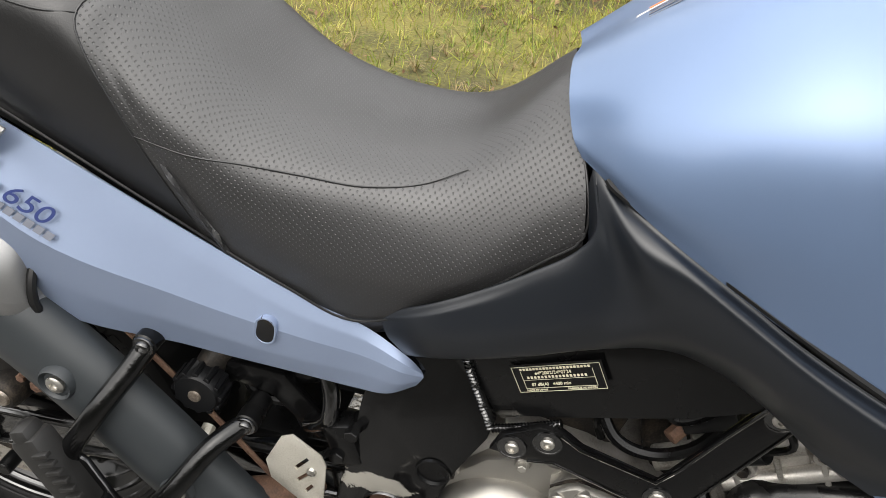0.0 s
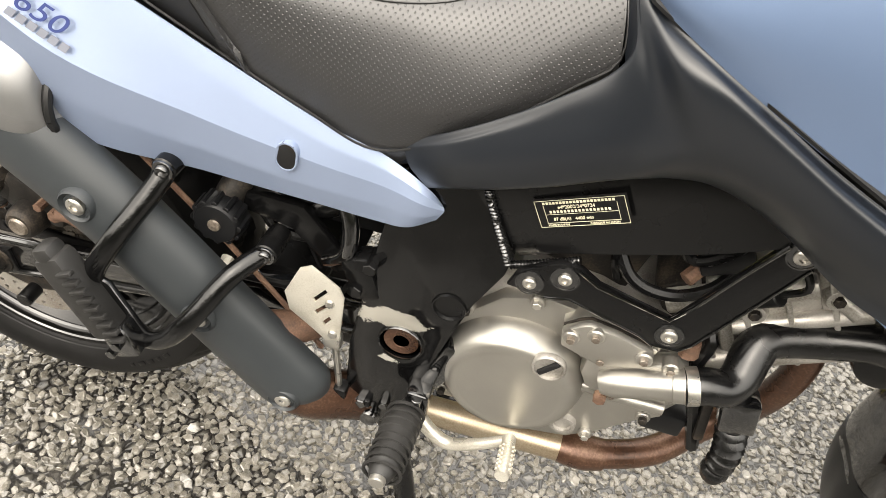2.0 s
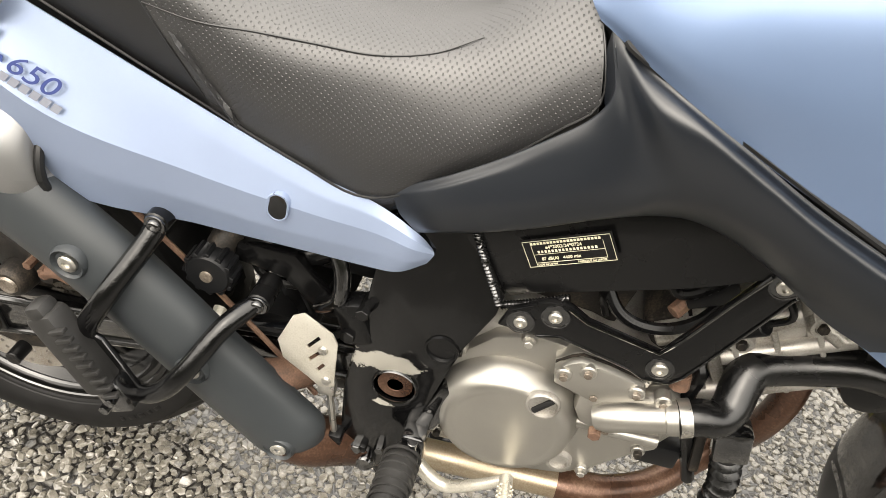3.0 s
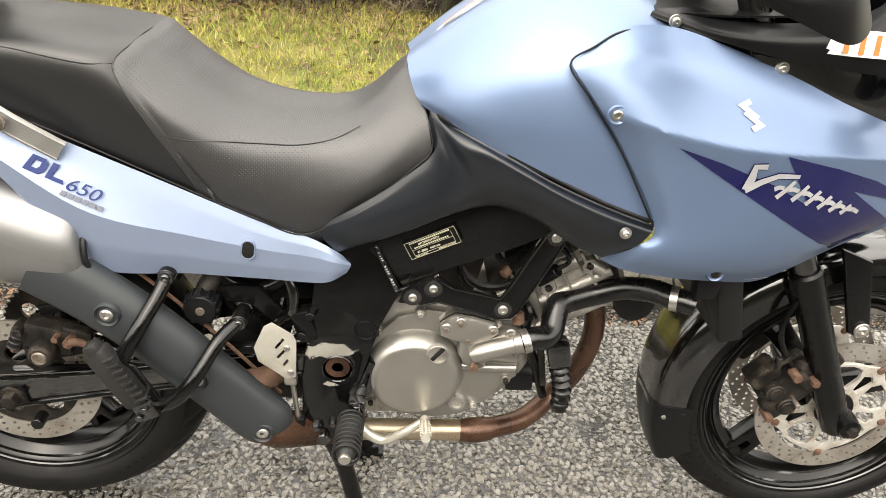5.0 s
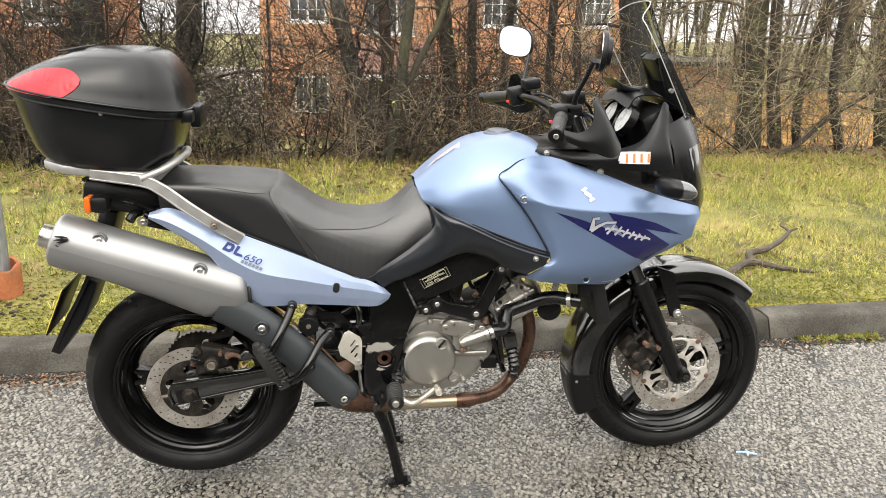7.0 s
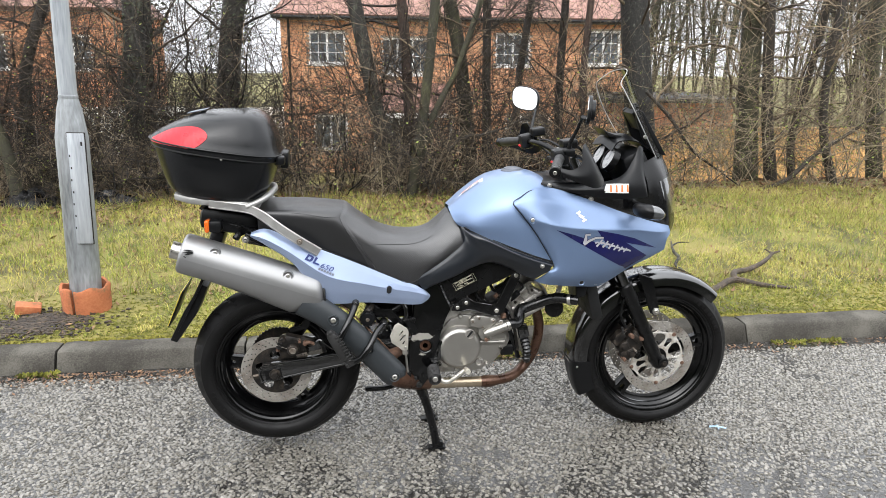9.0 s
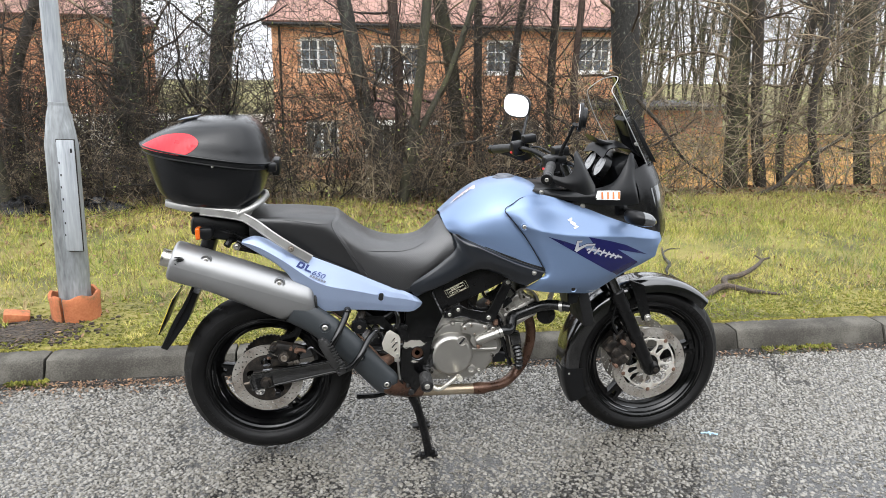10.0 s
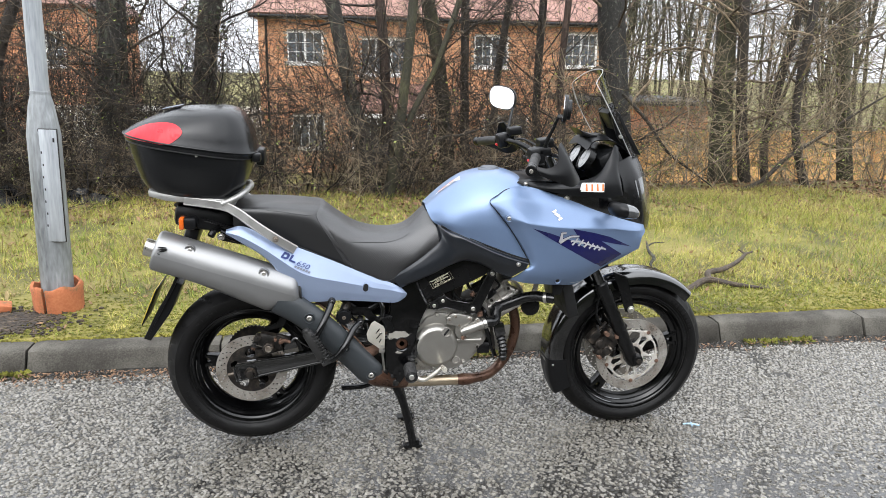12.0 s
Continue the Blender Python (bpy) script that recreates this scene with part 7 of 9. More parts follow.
for mir in (False, True):
    pn = part("tail_panel", patch(PANEL, 64, 33, 0.003, straight=True, mirror=mir), BLUE_MATT, bike, "satin light blue side panel with folded edges", sharp=13)
    if not mir:
        part("lock_slot", plate(slot(-0.337, 0.684, 0.019, 0.030, -6), -0.1592, -0.150, bevel=0.001), DARK, pn, "dark oval lock hole")
        part("slot_rim", plate(slot(-0.337, 0.684, 0.023, 0.034, -6), -0.1597, -0.150, holes=[slot(-0.337, 0.684, 0.0185, 0.0295, -6)], bevel=0.0008), BLUE_MATT, pn)
        part("slot_tongue", plate([(-0.341, 0.700), (-0.329, 0.690), (-0.329, 0.698), (-0.334, 0.7)], -0.1596, -0.155), GRIME, pn)
# model number on the tail panel: plain shapes and the engine size
ln = Vector((0.118, 0, -0.055)).normalized()
up = Vector((0.0, 0.40, 0.917))
up = (up - ln * up.dot(ln)).normalized()
out = ln.cross(up)


def tail_pose(x, y, z, lift=0.0):
    m = Matrix((ln, up, out)).transposed().to_4x4()
    m.translation = Vector((x, y, z)) + out * lift
    return m


number = words("650", 0.027, bike, BLUE_TXT, tail_pose(-0.588, -0.1785, 0.785, 0.0022) @ Matrix.Diagonal((1.2, 1, 1, 1)), "model_number", shear=0.25)
number["label"] = "slanted dark blue number on the tail panel"
for k, pts in enumerate(([(0, 0), (0.022, 0), (0.03, 0.008), (0.032, 0.026), (0.026, 0.033), (0.006, 0.033)], [(0.037, 0.033), (0.047, 0.033), (0.042, 0.008), (0.060, 0.008), (0.062, 0), (0.034, 0)])):
    part("emblem_shape", plate([(a * 0.92, b * 0.74) for a, b in pts], -0.0003, 0.0003, holes=[[(0.009, 0.007), (0.017, 0.007), (0.020, 0.011), (0.0205, 0.018), (0.011, 0.018)]] if k == 0 else ()), BLUE_TXT, bike).matrix_basis = tail_pose(-0.640, -0.1765, 0.813, 0.0025) @ pose(0, 0, 0, -90)
for k in range(6):
    part("maker_bar", plate([(0.0105 * k, 0), (0.0105 * k + 0.008, 0), (0.0105 * k + 0.0095, 0.008), (0.0105 * k + 0.0015, 0.008)], -0.0002, 0.0002), GREY_TXT, bike, "pale grey maker's mark").matrix_basis = tail_pose(-0.594, -0.1815, 0.776, 0.0034) @ pose(0, 0, 0, -90)

LINE_A = [(-0.231, -0.127, 0.715), (-0.185, -0.146, 0.750), (-0.140, -0.150, 0.782), (-0.098, -0.152, 0.816), (-0.066, -0.152, 0.846), (-0.056, -0.150, 0.874), (-0.068, -0.128, 0.913)]
TANK_A = [(-0.042, -0.146, 0.903), (0.0, -0.172, 0.888), (0.06, -0.190, 0.863), (0.112, -0.203, 0.84), (0.18, -0.214, 0.815), (0.264, -0.222, 0.788)]
COVER = [[(x, y + 0.010, z - 0.030) for x, y, z in LINE_A] + [(x, y + 0.006, z - 0.004) for x, y, z in TANK_A],
         [(x, y + 0.003, z + 0.0005) for x, y, z in LINE_A] + [(x, y + 0.001, z) for x, y, z in TANK_A],
         [(x + 0.002, y - 0.0035, z - 0.003) for x, y, z in LINE_A] + [(x, y - 0.002, z - 0.003) for x, y, z in TANK_A],
         [(-0.227, -0.131, 0.705), (-0.183, -0.153, 0.741), (-0.138, -0.158, 0.771), (-0.092, -0.161, 0.799), (-0.056, -0.163, 0.826), (-0.044, -0.162, 0.852), (-0.045, -0.156, 0.880),
          (-0.02, -0.180, 0.876), (0.02, -0.194, 0.869), (0.07, -0.208, 0.849), (0.12, -0.221, 0.828), (0.185, -0.231, 0.804), (0.259, -0.235, 0.783)],
         [(-0.221, -0.131, 0.691), (-0.18, -0.156, 0.722), (-0.135, -0.163, 0.745), (-0.088, -0.167, 0.768), (-0.05, -0.169, 0.790), (-0.028, -0.171, 0.803), (-0.010, -0.177, 0.814),
          (0.01, -0.184, 0.820), (0.04, -0.193, 0.82), (0.085, -0.206, 0.811), (0.13, -0.218, 0.795), (0.19, -0.229, 0.778), (0.250, -0.235, 0.770)],
         [(-0.212, -0.129, 0.680), (-0.178, -0.150, 0.696), (-0.135, -0.157, 0.713), (-0.09, -0.160, 0.733), (-0.055, -0.161, 0.751), (-0.035, -0.162, 0.761), (-0.012, -0.163, 0.771),
          (0.01, -0.164, 0.779), (0.04, -0.170, 0.785), (0.08, -0.182, 0.781), (0.12, -0.196, 0.768), (0.18, -0.216, 0.755), (0.240, -0.232, 0.757)],
         [(-0.202, -0.127, 0.669), (-0.178, -0.141, 0.686), (-0.135, -0.147, 0.706), (-0.09, -0.150, 0.727), (-0.055, -0.151, 0.745), (-0.035, -0.151, 0.755), (-0.012, -0.151, 0.765),
          (0.01, -0.152, 0.772), (0.035, -0.156, 0.778), (0.075, -0.168, 0.772), (0.115, -0.180, 0.757), (0.16, -0.198, 0.736), (0.200, -0.215, 0.727)]]
for mir in (False, True):
    cv = part("frame_cover", patch(COVER, 76, 44, 0.003, mirror=mir), COVER_PLASTIC, bike, "satin dark plastic frame cover")
bolt(cv, (0.218, -0.243, 0.783), 0.006)
# Thin dark bead drawn as the shade in the tank-to-cover gap.
part("cover_gasket", tube([(-0.056, -0.141, 0.912), (-0.04, -0.150, 0.904), (0.06, -0.188, 0.866), (0.18, -0.213, 0.819), (0.264, -0.221, 0.792)], 0.003, 6, 60), DARK, bike)

FAIR = [[(0.113, -0.200, 1.014), (0.181, -0.182, 1.056), (0.25, -0.170, 1.060), (0.33, -0.178, 1.040), (0.42, -0.192, 1.010), (0.52, -0.196, 0.972), (0.62, -0.185, 0.938), (0.68, -0.172, 0.920), (0.728, -0.160, 0.906)],
        [(0.118, -0.208, 1.002), (0.19, -0.212, 1.020), (0.265, -0.218, 1.015), (0.345, -0.224, 0.995), (0.43, -0.226, 0.967), (0.525, -0.222, 0.935), (0.62, -0.205, 0.908), (0.68, -0.186, 0.896), (0.735, -0.165, 0.880)],
        [(0.145, -0.216, 0.970), (0.215, -0.236, 0.965), (0.285, -0.247, 0.945), (0.36, -0.252, 0.925), (0.44, -0.250, 0.902), (0.53, -0.238, 0.880), (0.615, -0.215, 0.866), (0.675, -0.196, 0.860), (0.718, -0.180, 0.862)],
        [(0.200, -0.220, 0.898), (0.245, -0.245, 0.890), (0.305, -0.255, 0.870), (0.375, -0.258, 0.852), (0.45, -0.253, 0.838), (0.535, -0.238, 0.829), (0.615, -0.214, 0.826), (0.672, -0.194, 0.832), (0.714, -0.180, 0.842)],
        [(0.264, -0.226, 0.788), (0.285, -0.244, 0.790), (0.325, -0.250, 0.785), (0.385, -0.250, 0.775), (0.45, -0.244, 0.771), (0.53, -0.230, 0.780), (0.605, -0.208, 0.793), (0.665, -0.190, 0.806), (0.712, -0.178, 0.826)],
        [(0.240, -0.226, 0.752), (0.262, -0.236, 0.745), (0.315, -0.238, 0.735), (0.385, -0.234, 0.728), (0.45, -0.226, 0.726), (0.51, -0.218, 0.744), (0.585, -0.203, 0.774), (0.652, -0.188, 0.795), (0.711, -0.177, 0.820)],
        [(0.203, -0.190, 0.712), (0.240, -0.208, 0.703), (0.31, -0.214, 0.696), (0.385, -0.207, 0.689), (0.45, -0.200, 0.687), (0.495, -0.204, 0.712), (0.57, -0.197, 0.755), (0.645, -0.186, 0.786), (0.710, -0.176, 0.816)]]
# Dark tube laid on the fairing's edge to draw the gap's shade.
part("fairing_gap", tube([(0.250, -0.170, 1.0575), (0.181, -0.183, 1.0535), (0.140, -0.196, 1.033), (0.110, -0.203, 1.010), (0.142, -0.216, 0.968), (0.197, -0.2205, 0.896), (0.261, -0.227, 0.790)], 0.0016, 6, 60), DARK, bike)


def fairing_crease(grid):
    """A sharp fold along the fairing's shoulder: it stands proud and dies away above and below."""
    at = np.interp(grid[..., 0], (0.14, 0.19, 0.25, 0.33, 0.41, 0.49, 0.58, 0.65, 0.70), (0.962, 0.951, 0.937, 0.925, 0.919, 0.916, 0.908, 0.895, 0.888))
    near = np.clip(1 - np.abs(grid[..., 2] - at) / 0.060, 0, 1)
    ends = np.clip((grid[..., 0] - 0.12) / 0.06, 0, 1) * np.clip((0.73 - grid[..., 0]) / 0.05, 0, 1)
    out_ = grid.copy()
    out_[..., 1] += np.sign(grid[..., 1]) * 0.0115 * near**2 * ends
    return out_


FAIR_M = {}
for mir in (False, True):
    fa = part("side_fairing", patch(FAIR, 72, 84, 0.003, mirror=mir, press=fairing_crease), BLUE, bike, "glossy metallic light blue side fairing with a dark blue flash")
    FAIR_M[mir] = fa
fa = FAIR_M[False]
FGRID = fairing_crease(np.stack([curve_by_index(np.array([curve_by_index(r, 120) for r in FAIR])[:, u], 120) for u in range(120)], 1))


def on_fairing(x, z, lift=0.0012):
    """A point of the fairing's outer face over (x, z)."""
    d = (FGRID[:, :, 0] - x) ** 2 + (FGRID[:, :, 2] - z) ** 2
    near = np.argsort(d.ravel())[:6]
    w = 1 / (d.ravel()[near] + 1e-6)
    return Vector((x, float((FGRID[:, :, 1].ravel()[near] * w).sum() / w.sum()) - lift, z))


def fairing_plate(outline, lift, t=0.0008):
    """A thin decal that follows the fairing."""
    bm = bmesh.new()
    vs = [bm.verts.new((x, 0, z)) for x, z in outline]
    es = [bm.edges.new((vs[k], vs[(k + 1) % len(vs)])) for k in range(len(vs))]
    bmesh.ops.triangle_fill(bm, edges=es, use_beauty=True, use_dissolve=False)
    for _ in range(3):
        bmesh.ops.subdivide_edges(bm, edges=[e for e in bm.edges if e.calc_length() > 0.012], cuts=1, use_grid_fill=False)
        bmesh.ops.triangulate(bm, faces=[f for f in bm.faces if len(f.verts) > 3])
    bmesh.ops.recalc_face_normals(bm, faces=bm.faces)
    for v in bm.verts:
        v.co = on_fairing(v.co.x, v.co.z, lift)
    return bm


part("navy_flash", fairing_plate([(0.26, 0.921), (0.325, 0.903), (0.412, 0.872), (0.468, 0.842), (0.411, 0.918), (0.50, 0.898), (0.567, 0.878), (0.669, 0.83), (0.532, 0.864), (0.631, 0.803), (0.548, 0.756)], 0.0013), NAVY, fa, "dark blue lightning flash decal")
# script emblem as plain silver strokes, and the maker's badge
def ribbon(line, w0, w1):
    """The outline of a brush stroke along a line, from one width to another."""
    p = np.array(line, float)
    t = np.gradient(p, axis=0)
    nrm = np.stack([-t[:, 1], t[:, 0]], 1)
    nrm /= np.linalg.norm(nrm, axis=1, keepdims=True)
    w = np.linspace(w0, w1, len(p))[:, None] / 2
    return [tuple(q) for q in np.vstack([p + nrm * w, (p - nrm * w)[::-1]])]


VEE = ([(0.386, 0.9028), (0.3696, 0.9020), (0.3690, 0.886), (0.3657, 0.8670)], [(0.3640, 0.8665), (0.385, 0.880), (0.4064, 0.8895), (0.4377, 0.8889)])
WAVE = [(0.4032, 0.874), (0.4127, 0.8628), (0.4233, 0.8781), (0.4358, 0.8578), (0.4474, 0.8732), (0.4587, 0.8516), (0.4698, 0.8648), (0.4796, 0.8452), (0.4903, 0.8573), (0.5003, 0.8376), (0.5097, 0.8503), (0.5194, 0.8323), (0.5291, 0.8439), (0.5395, 0.8282), (0.5626, 0.8301)]
for line, w0, w1 in ((VEE[0], 0.008, 0.013), (VEE[1], 0.011, 0.006)):
    part("emblem_stroke", fairing_plate(ribbon(line, w0 + 0.003, w1 + 0.003), 0.0022), NAVY, fa)
    part("emblem_stroke", fairing_plate(ribbon(line, w0, w1), 0.0030), SILVER_TXT, fa)
SPINE = np.array([((p[0] + q[0]) / 2, (p[1] + q[1]) / 2) for p, q in zip(WAVE, WAVE[1:])])
for k, (p, q) in enumerate(zip(SPINE, SPINE[1:])):
    tall = 0.0175 * (1 - 0.045 * k)
    mid = (p + q) / 2
    stem = [(mid[0] - 0.0035 - 0.5 * tall, mid[1] - tall * 0.75), (mid[0] + 0.0005, mid[1]), (mid[0] + 0.0035 + 0.35 * tall, mid[1] + tall * 0.75)] if k % 2 else [(p[0] - 0.002, p[1] + 0.001), tuple(mid + (0.0, 0.0030)), (q[0] + 0.002, q[1] + 0.001)]
    part("emblem_stroke", fairing_plate(ribbon(stem, 0.0075, 0.0058), 0.0026 + 0.0003 * (k % 2)), SILVER_TXT, fa)
for hook in ([(0.3503, 0.9856), (0.334, 0.978), (0.3615, 0.9606), (0.3672, 0.9645), (0.348, 0.9765), (0.3549, 0.98)], [(0.3593, 0.9464), (0.3757, 0.9541), (0.348, 0.9717), (0.3423, 0.9678), (0.3616, 0.9557), (0.3546, 0.9522)]):
    part("badge_hook", fairing_plate(hook, 0.0018), WHITE_TXT, fa)
for p in ((0.1765, 0.954, 0.010), (0.376, 0.712, 0.010)):
    q = on_fairing(p[0], p[1], 0.0)
    part("bolt_well", turned([(0.0001, 0.002), (p[2], 0.001), (p[2] * 1.25, -0.001), (p[2] * 1.4, 0.002)], (q.x, q.y, q.z), n=20), BLUE, fa)
    bolt(fa, (q.x, q.y - 0.0005, q.z), 0.0075, GRIME if p[1] < 0.8 else STEEL, out=0.003, washer=False)
part("fairing_scratch", fairing_plate([(0.43, 0.697), (0.47, 0.699), (0.47, 0.6975), (0.43, 0.696)], 0.0015), WHITE_TXT, fa)

# nose, cockpit and screen
NOSE = [[(0.60, -0.145, 1.14), (0.67, -0.105, 1.16), (0.735, 0.0, 1.172), (0.67, 0.105, 1.16), (0.60, 0.145, 1.14)],
        [(0.625, -0.165, 1.08), (0.71, -0.125, 1.085), (0.778, 0.0, 1.085), (0.71, 0.125, 1.085), (0.625, 0.165, 1.08)],
        [(0.645, -0.178, 0.99), (0.735, -0.135, 0.985), (0.803, 0.0, 0.98), (0.735, 0.135, 0.985), (0.645, 0.178, 0.99)],
        [(0.70, -0.168, 0.905), (0.755, -0.12, 0.895), (0.815, 0.0, 0.88), (0.755, 0.12, 0.895), (0.70, 0.168, 0.905)],
        [(0.70, -0.165, 0.85), (0.735, -0.11, 0.84), (0.785, 0.0, 0.82), (0.735, 0.11, 0.84), (0.70, 0.165, 0.85)]]
nose = part("nose_cowl", patch(NOSE, 40, 30, 0.004), BLACK_SATIN, bike, "glossy black nose cowl")
for s in (-1, 1):
    part("headlight", patch([[(0.683, s * 0.150, 1.075), (0.724, s * 0.115, 1.083), (0.770, s * 0.045, 1.082)], [(0.700, s * 0.155, 1.02), (0.742, s * 0.12, 1.02), (0.792, s * 0.04, 1.02)],
                             [(0.730, s * 0.145, 0.95), (0.766, s * 0.105, 0.945), (0.812, s * 0.03, 0.94)]], 16, 14, 0.004), CLEAR_LENS, nose, "clear headlight lens")
COCK = [[(0.228, -0.130, 1.066), (0.32, -0.182, 1.046), (0.42, -0.206, 1.030), (0.53, -0.212, 1.022), (0.612, -0.196, 1.024), (0.622, -0.188, 1.032)],
        [(0.235, -0.128, 1.074), (0.33, -0.182, 1.058), (0.43, -0.208, 1.060), (0.52, -0.212, 1.066), (0.595, -0.194, 1.072), (0.617, -0.184, 1.062)],
        [(0.27, -0.118, 1.077), (0.36, -0.165, 1.063), (0.472, -0.196, 1.072), (0.540, -0.193, 1.098), (0.586, -0.178, 1.126), (0.610, -0.168, 1.112)],
        [(0.30, -0.11, 1.078), (0.385, -0.150, 1.065), (0.500, -0.178, 1.084), (0.556, -0.172, 1.130), (0.590, -0.156, 1.174), (0.612, -0.150, 1.160)],
        [(0.31, -0.10, 1.077), (0.40, -0.130, 1.066), (0.515, -0.164, 1.094), (0.568, -0.158, 1.158), (0.594, -0.140, 1.206), (0.614, -0.130, 1.198)]]
for mir in (False, True):
    ck = part("cockpit_panel", patch(COCK, 40, 30, 0.004, mirror=mir), BLACK_PLASTIC, bike, "matt black cockpit side panel")
    if not mir:
        panel_r = ck
part("tank_infill", patch([[(0.24, y, 1.085 - abs(y) * 0.1), (0.33, y * 1.1, 1.075), (0.42, y * 1.1, 1.08)] for y in (-0.13, -0.06, 0, 0.06, 0.13)], 14, 12, 0.003), BLACK_PLASTIC, bike)
for s in (-1, 1):
    part("cowl_side", patch([[(0.36, s * 0.186, 1.034), (0.46, s * 0.196, 1.026), (0.54, s * 0.200, 1.024), (0.64, s * 0.186, 1.04)], [(0.40, s * 0.188, 1.008), (0.50, s * 0.198, 0.985), (0.60, s * 0.192, 0.965), (0.68, s * 0.176, 0.96)],
                             [(0.42, s * 0.186, 1.0), (0.52, s * 0.194, 0.966), (0.62, s * 0.183, 0.933), (0.728, s * 0.158, 0.90)]], 30, 14, 0.003), BLACK_GLOSS, bike)
sticker = part("warning_sticker", patch([[(0.452, -0.2085, 1.078), (0.494, -0.2125, 1.079), (0.537, -0.2125, 1.078)], [(0.447, -0.2115, 1.062), (0.492, -0.2155, 1.062), (0.537, -0.2155, 1.062)], [(0.444, -0.2105, 1.046), (0.490, -0.2165, 1.045), (0.537, -0.2165, 1.044)]], 12, 8, 0.001), WHITE_TXT, panel_r, "white sticker with orange bars")
for k in range(4):
    x = 0.465 + 0.021 * k
    part("sticker_bar", patch([[(x, -0.2142 - 0.0012 * (k > 0), 1.074), (x + 0.006, -0.2146 - 0.0012 * (k > 0), 1.074)], [(x + 0.001, -0.2172 - 0.0006 * (k > 0), 1.049), (x + 0.008, -0.2176 - 0.0006 * (k > 0), 1.049)]], 4, 5, 0.001), ORANGE_TXT, sticker)
bolt(bike, (0.405, -0.190, 1.018), 0.007)
bolt(bike, (0.255, -0.160, 1.066), 0.006)
# instruments
dash = part("instrument_hood", merge(patch([[(0.50, s * 0.11, 1.20 - 0.015 * abs(s)), (0.53, s * 0.105, 1.235 - 0.015 * abs(s)), (0.60, s * 0.10, 1.235 - 0.015 * abs(s)), (0.66, s * 0.09, 1.19)] for s in (-1, -0.5, 0, 0.5, 1)], 16, 14, 0.004),
                                    plate([(0.478, 1.262), (0.50, 1.250), (0.53, 1.240), (0.56, 1.236), (0.55, 1.224), (0.505, 1.232)], -0.06, 0.06, bevel=0.004),
                                    block((0.608, 0, 1.115), (0.10, 0.27, 0.15), 0.03, (0, -28, 0))), BLACK_PLASTIC, bike, "black instrument hood")
for y, r in ((-0.078, 0.046), (0.036, 0.046)):
    g = part("gauge", turned([(0.0001, 0.0), (r * 0.9, 0.0), (r * 0.96, 0.006), (r, 0.006), (r * 1.02, 0.0), (r, -0.02), (0.0001, -0.02)], (0, 0, 0), n=36, axis="z"), BLACK_SATIN, dash, "round instrument with a pale face")
    g.matrix_basis = pose(0.505, y, 1.152, 0, -62, 0)
    f2 = part("gauge_face", turned([(0.0001, 0.0012), (r * 0.88, 0.0012), (r * 0.88, 0.0), (0.0001, 0.0)], (0, 0, 0), n=32, axis="z"), DIAL, g)
scr = [[(0.66, -0.150, 1.165), (0.715, -0.085, 1.155), (0.748, 0.0, 1.150), (0.715, 0.085, 1.155), (0.66, 0.150, 1.165)],
       [(0.605, -0.168, 1.25), (0.652, -0.09, 1.255), (0.680, 0.0, 1.257), (0.652, 0.09, 1.255), (0.605, 0.168, 1.25)],
       [(0.555, -0.172, 1.335), (0.602, -0.09, 1.355), (0.628, 0.0, 1.36), (0.602, 0.09, 1.355), (0.555, 0.172, 1.335)],
       [(0.518, -0.150, 1.41), (0.562, -0.09, 1.44), (0.588, 0.0, 1.448), (0.562, 0.09, 1.44), (0.518, 0.150, 1.41)],
       [(0.515, -0.120, 1.435), (0.550, -0.08, 1.470), (0.572, 0.0, 1.481), (0.550, 0.08, 1.470), (0.515, 0.120, 1.435)]]
screen = part("windscreen", patch(scr, 30, 30, 0.0), SCREEN, bike, "clear plastic windscreen with a pale edge")
edge = [scr[0][0]] + [r[0] for r in scr[1:4]] + list(scr[4]) + [r[-1] for r in scr[3:0:-1]] + [scr[0][-1]]
part("screen_edge", tube(edge, 0.0016, 6, 80), SCREEN_EDGE, screen)
for s in (-1, 1):
    part("screen_bracket", plate([(0.60, 1.325), (0.615, 1.335), (0.635, 1.32), (0.70, 1.215), (0.735, 1.16), (0.68, 1.17), (0.635, 1.23), (0.61, 1.29)], s * 0.062 - 0.010, s * 0.062 + 0.010, bevel=0.003), BLACK_PLASTIC, screen)
    part("screen_bolt", rod((0.640, s * 0.075 , 1.233), (0.640, s * 0.088, 1.233), 0.007, 10), STEEL, screen)
part("screen_crossbar", plate([(0.595, 1.318), (0.61, 1.332), (0.65, 1.265), (0.635, 1.255)], -0.048, 0.048, bevel=0.003), BLACK_PLASTIC, screen)
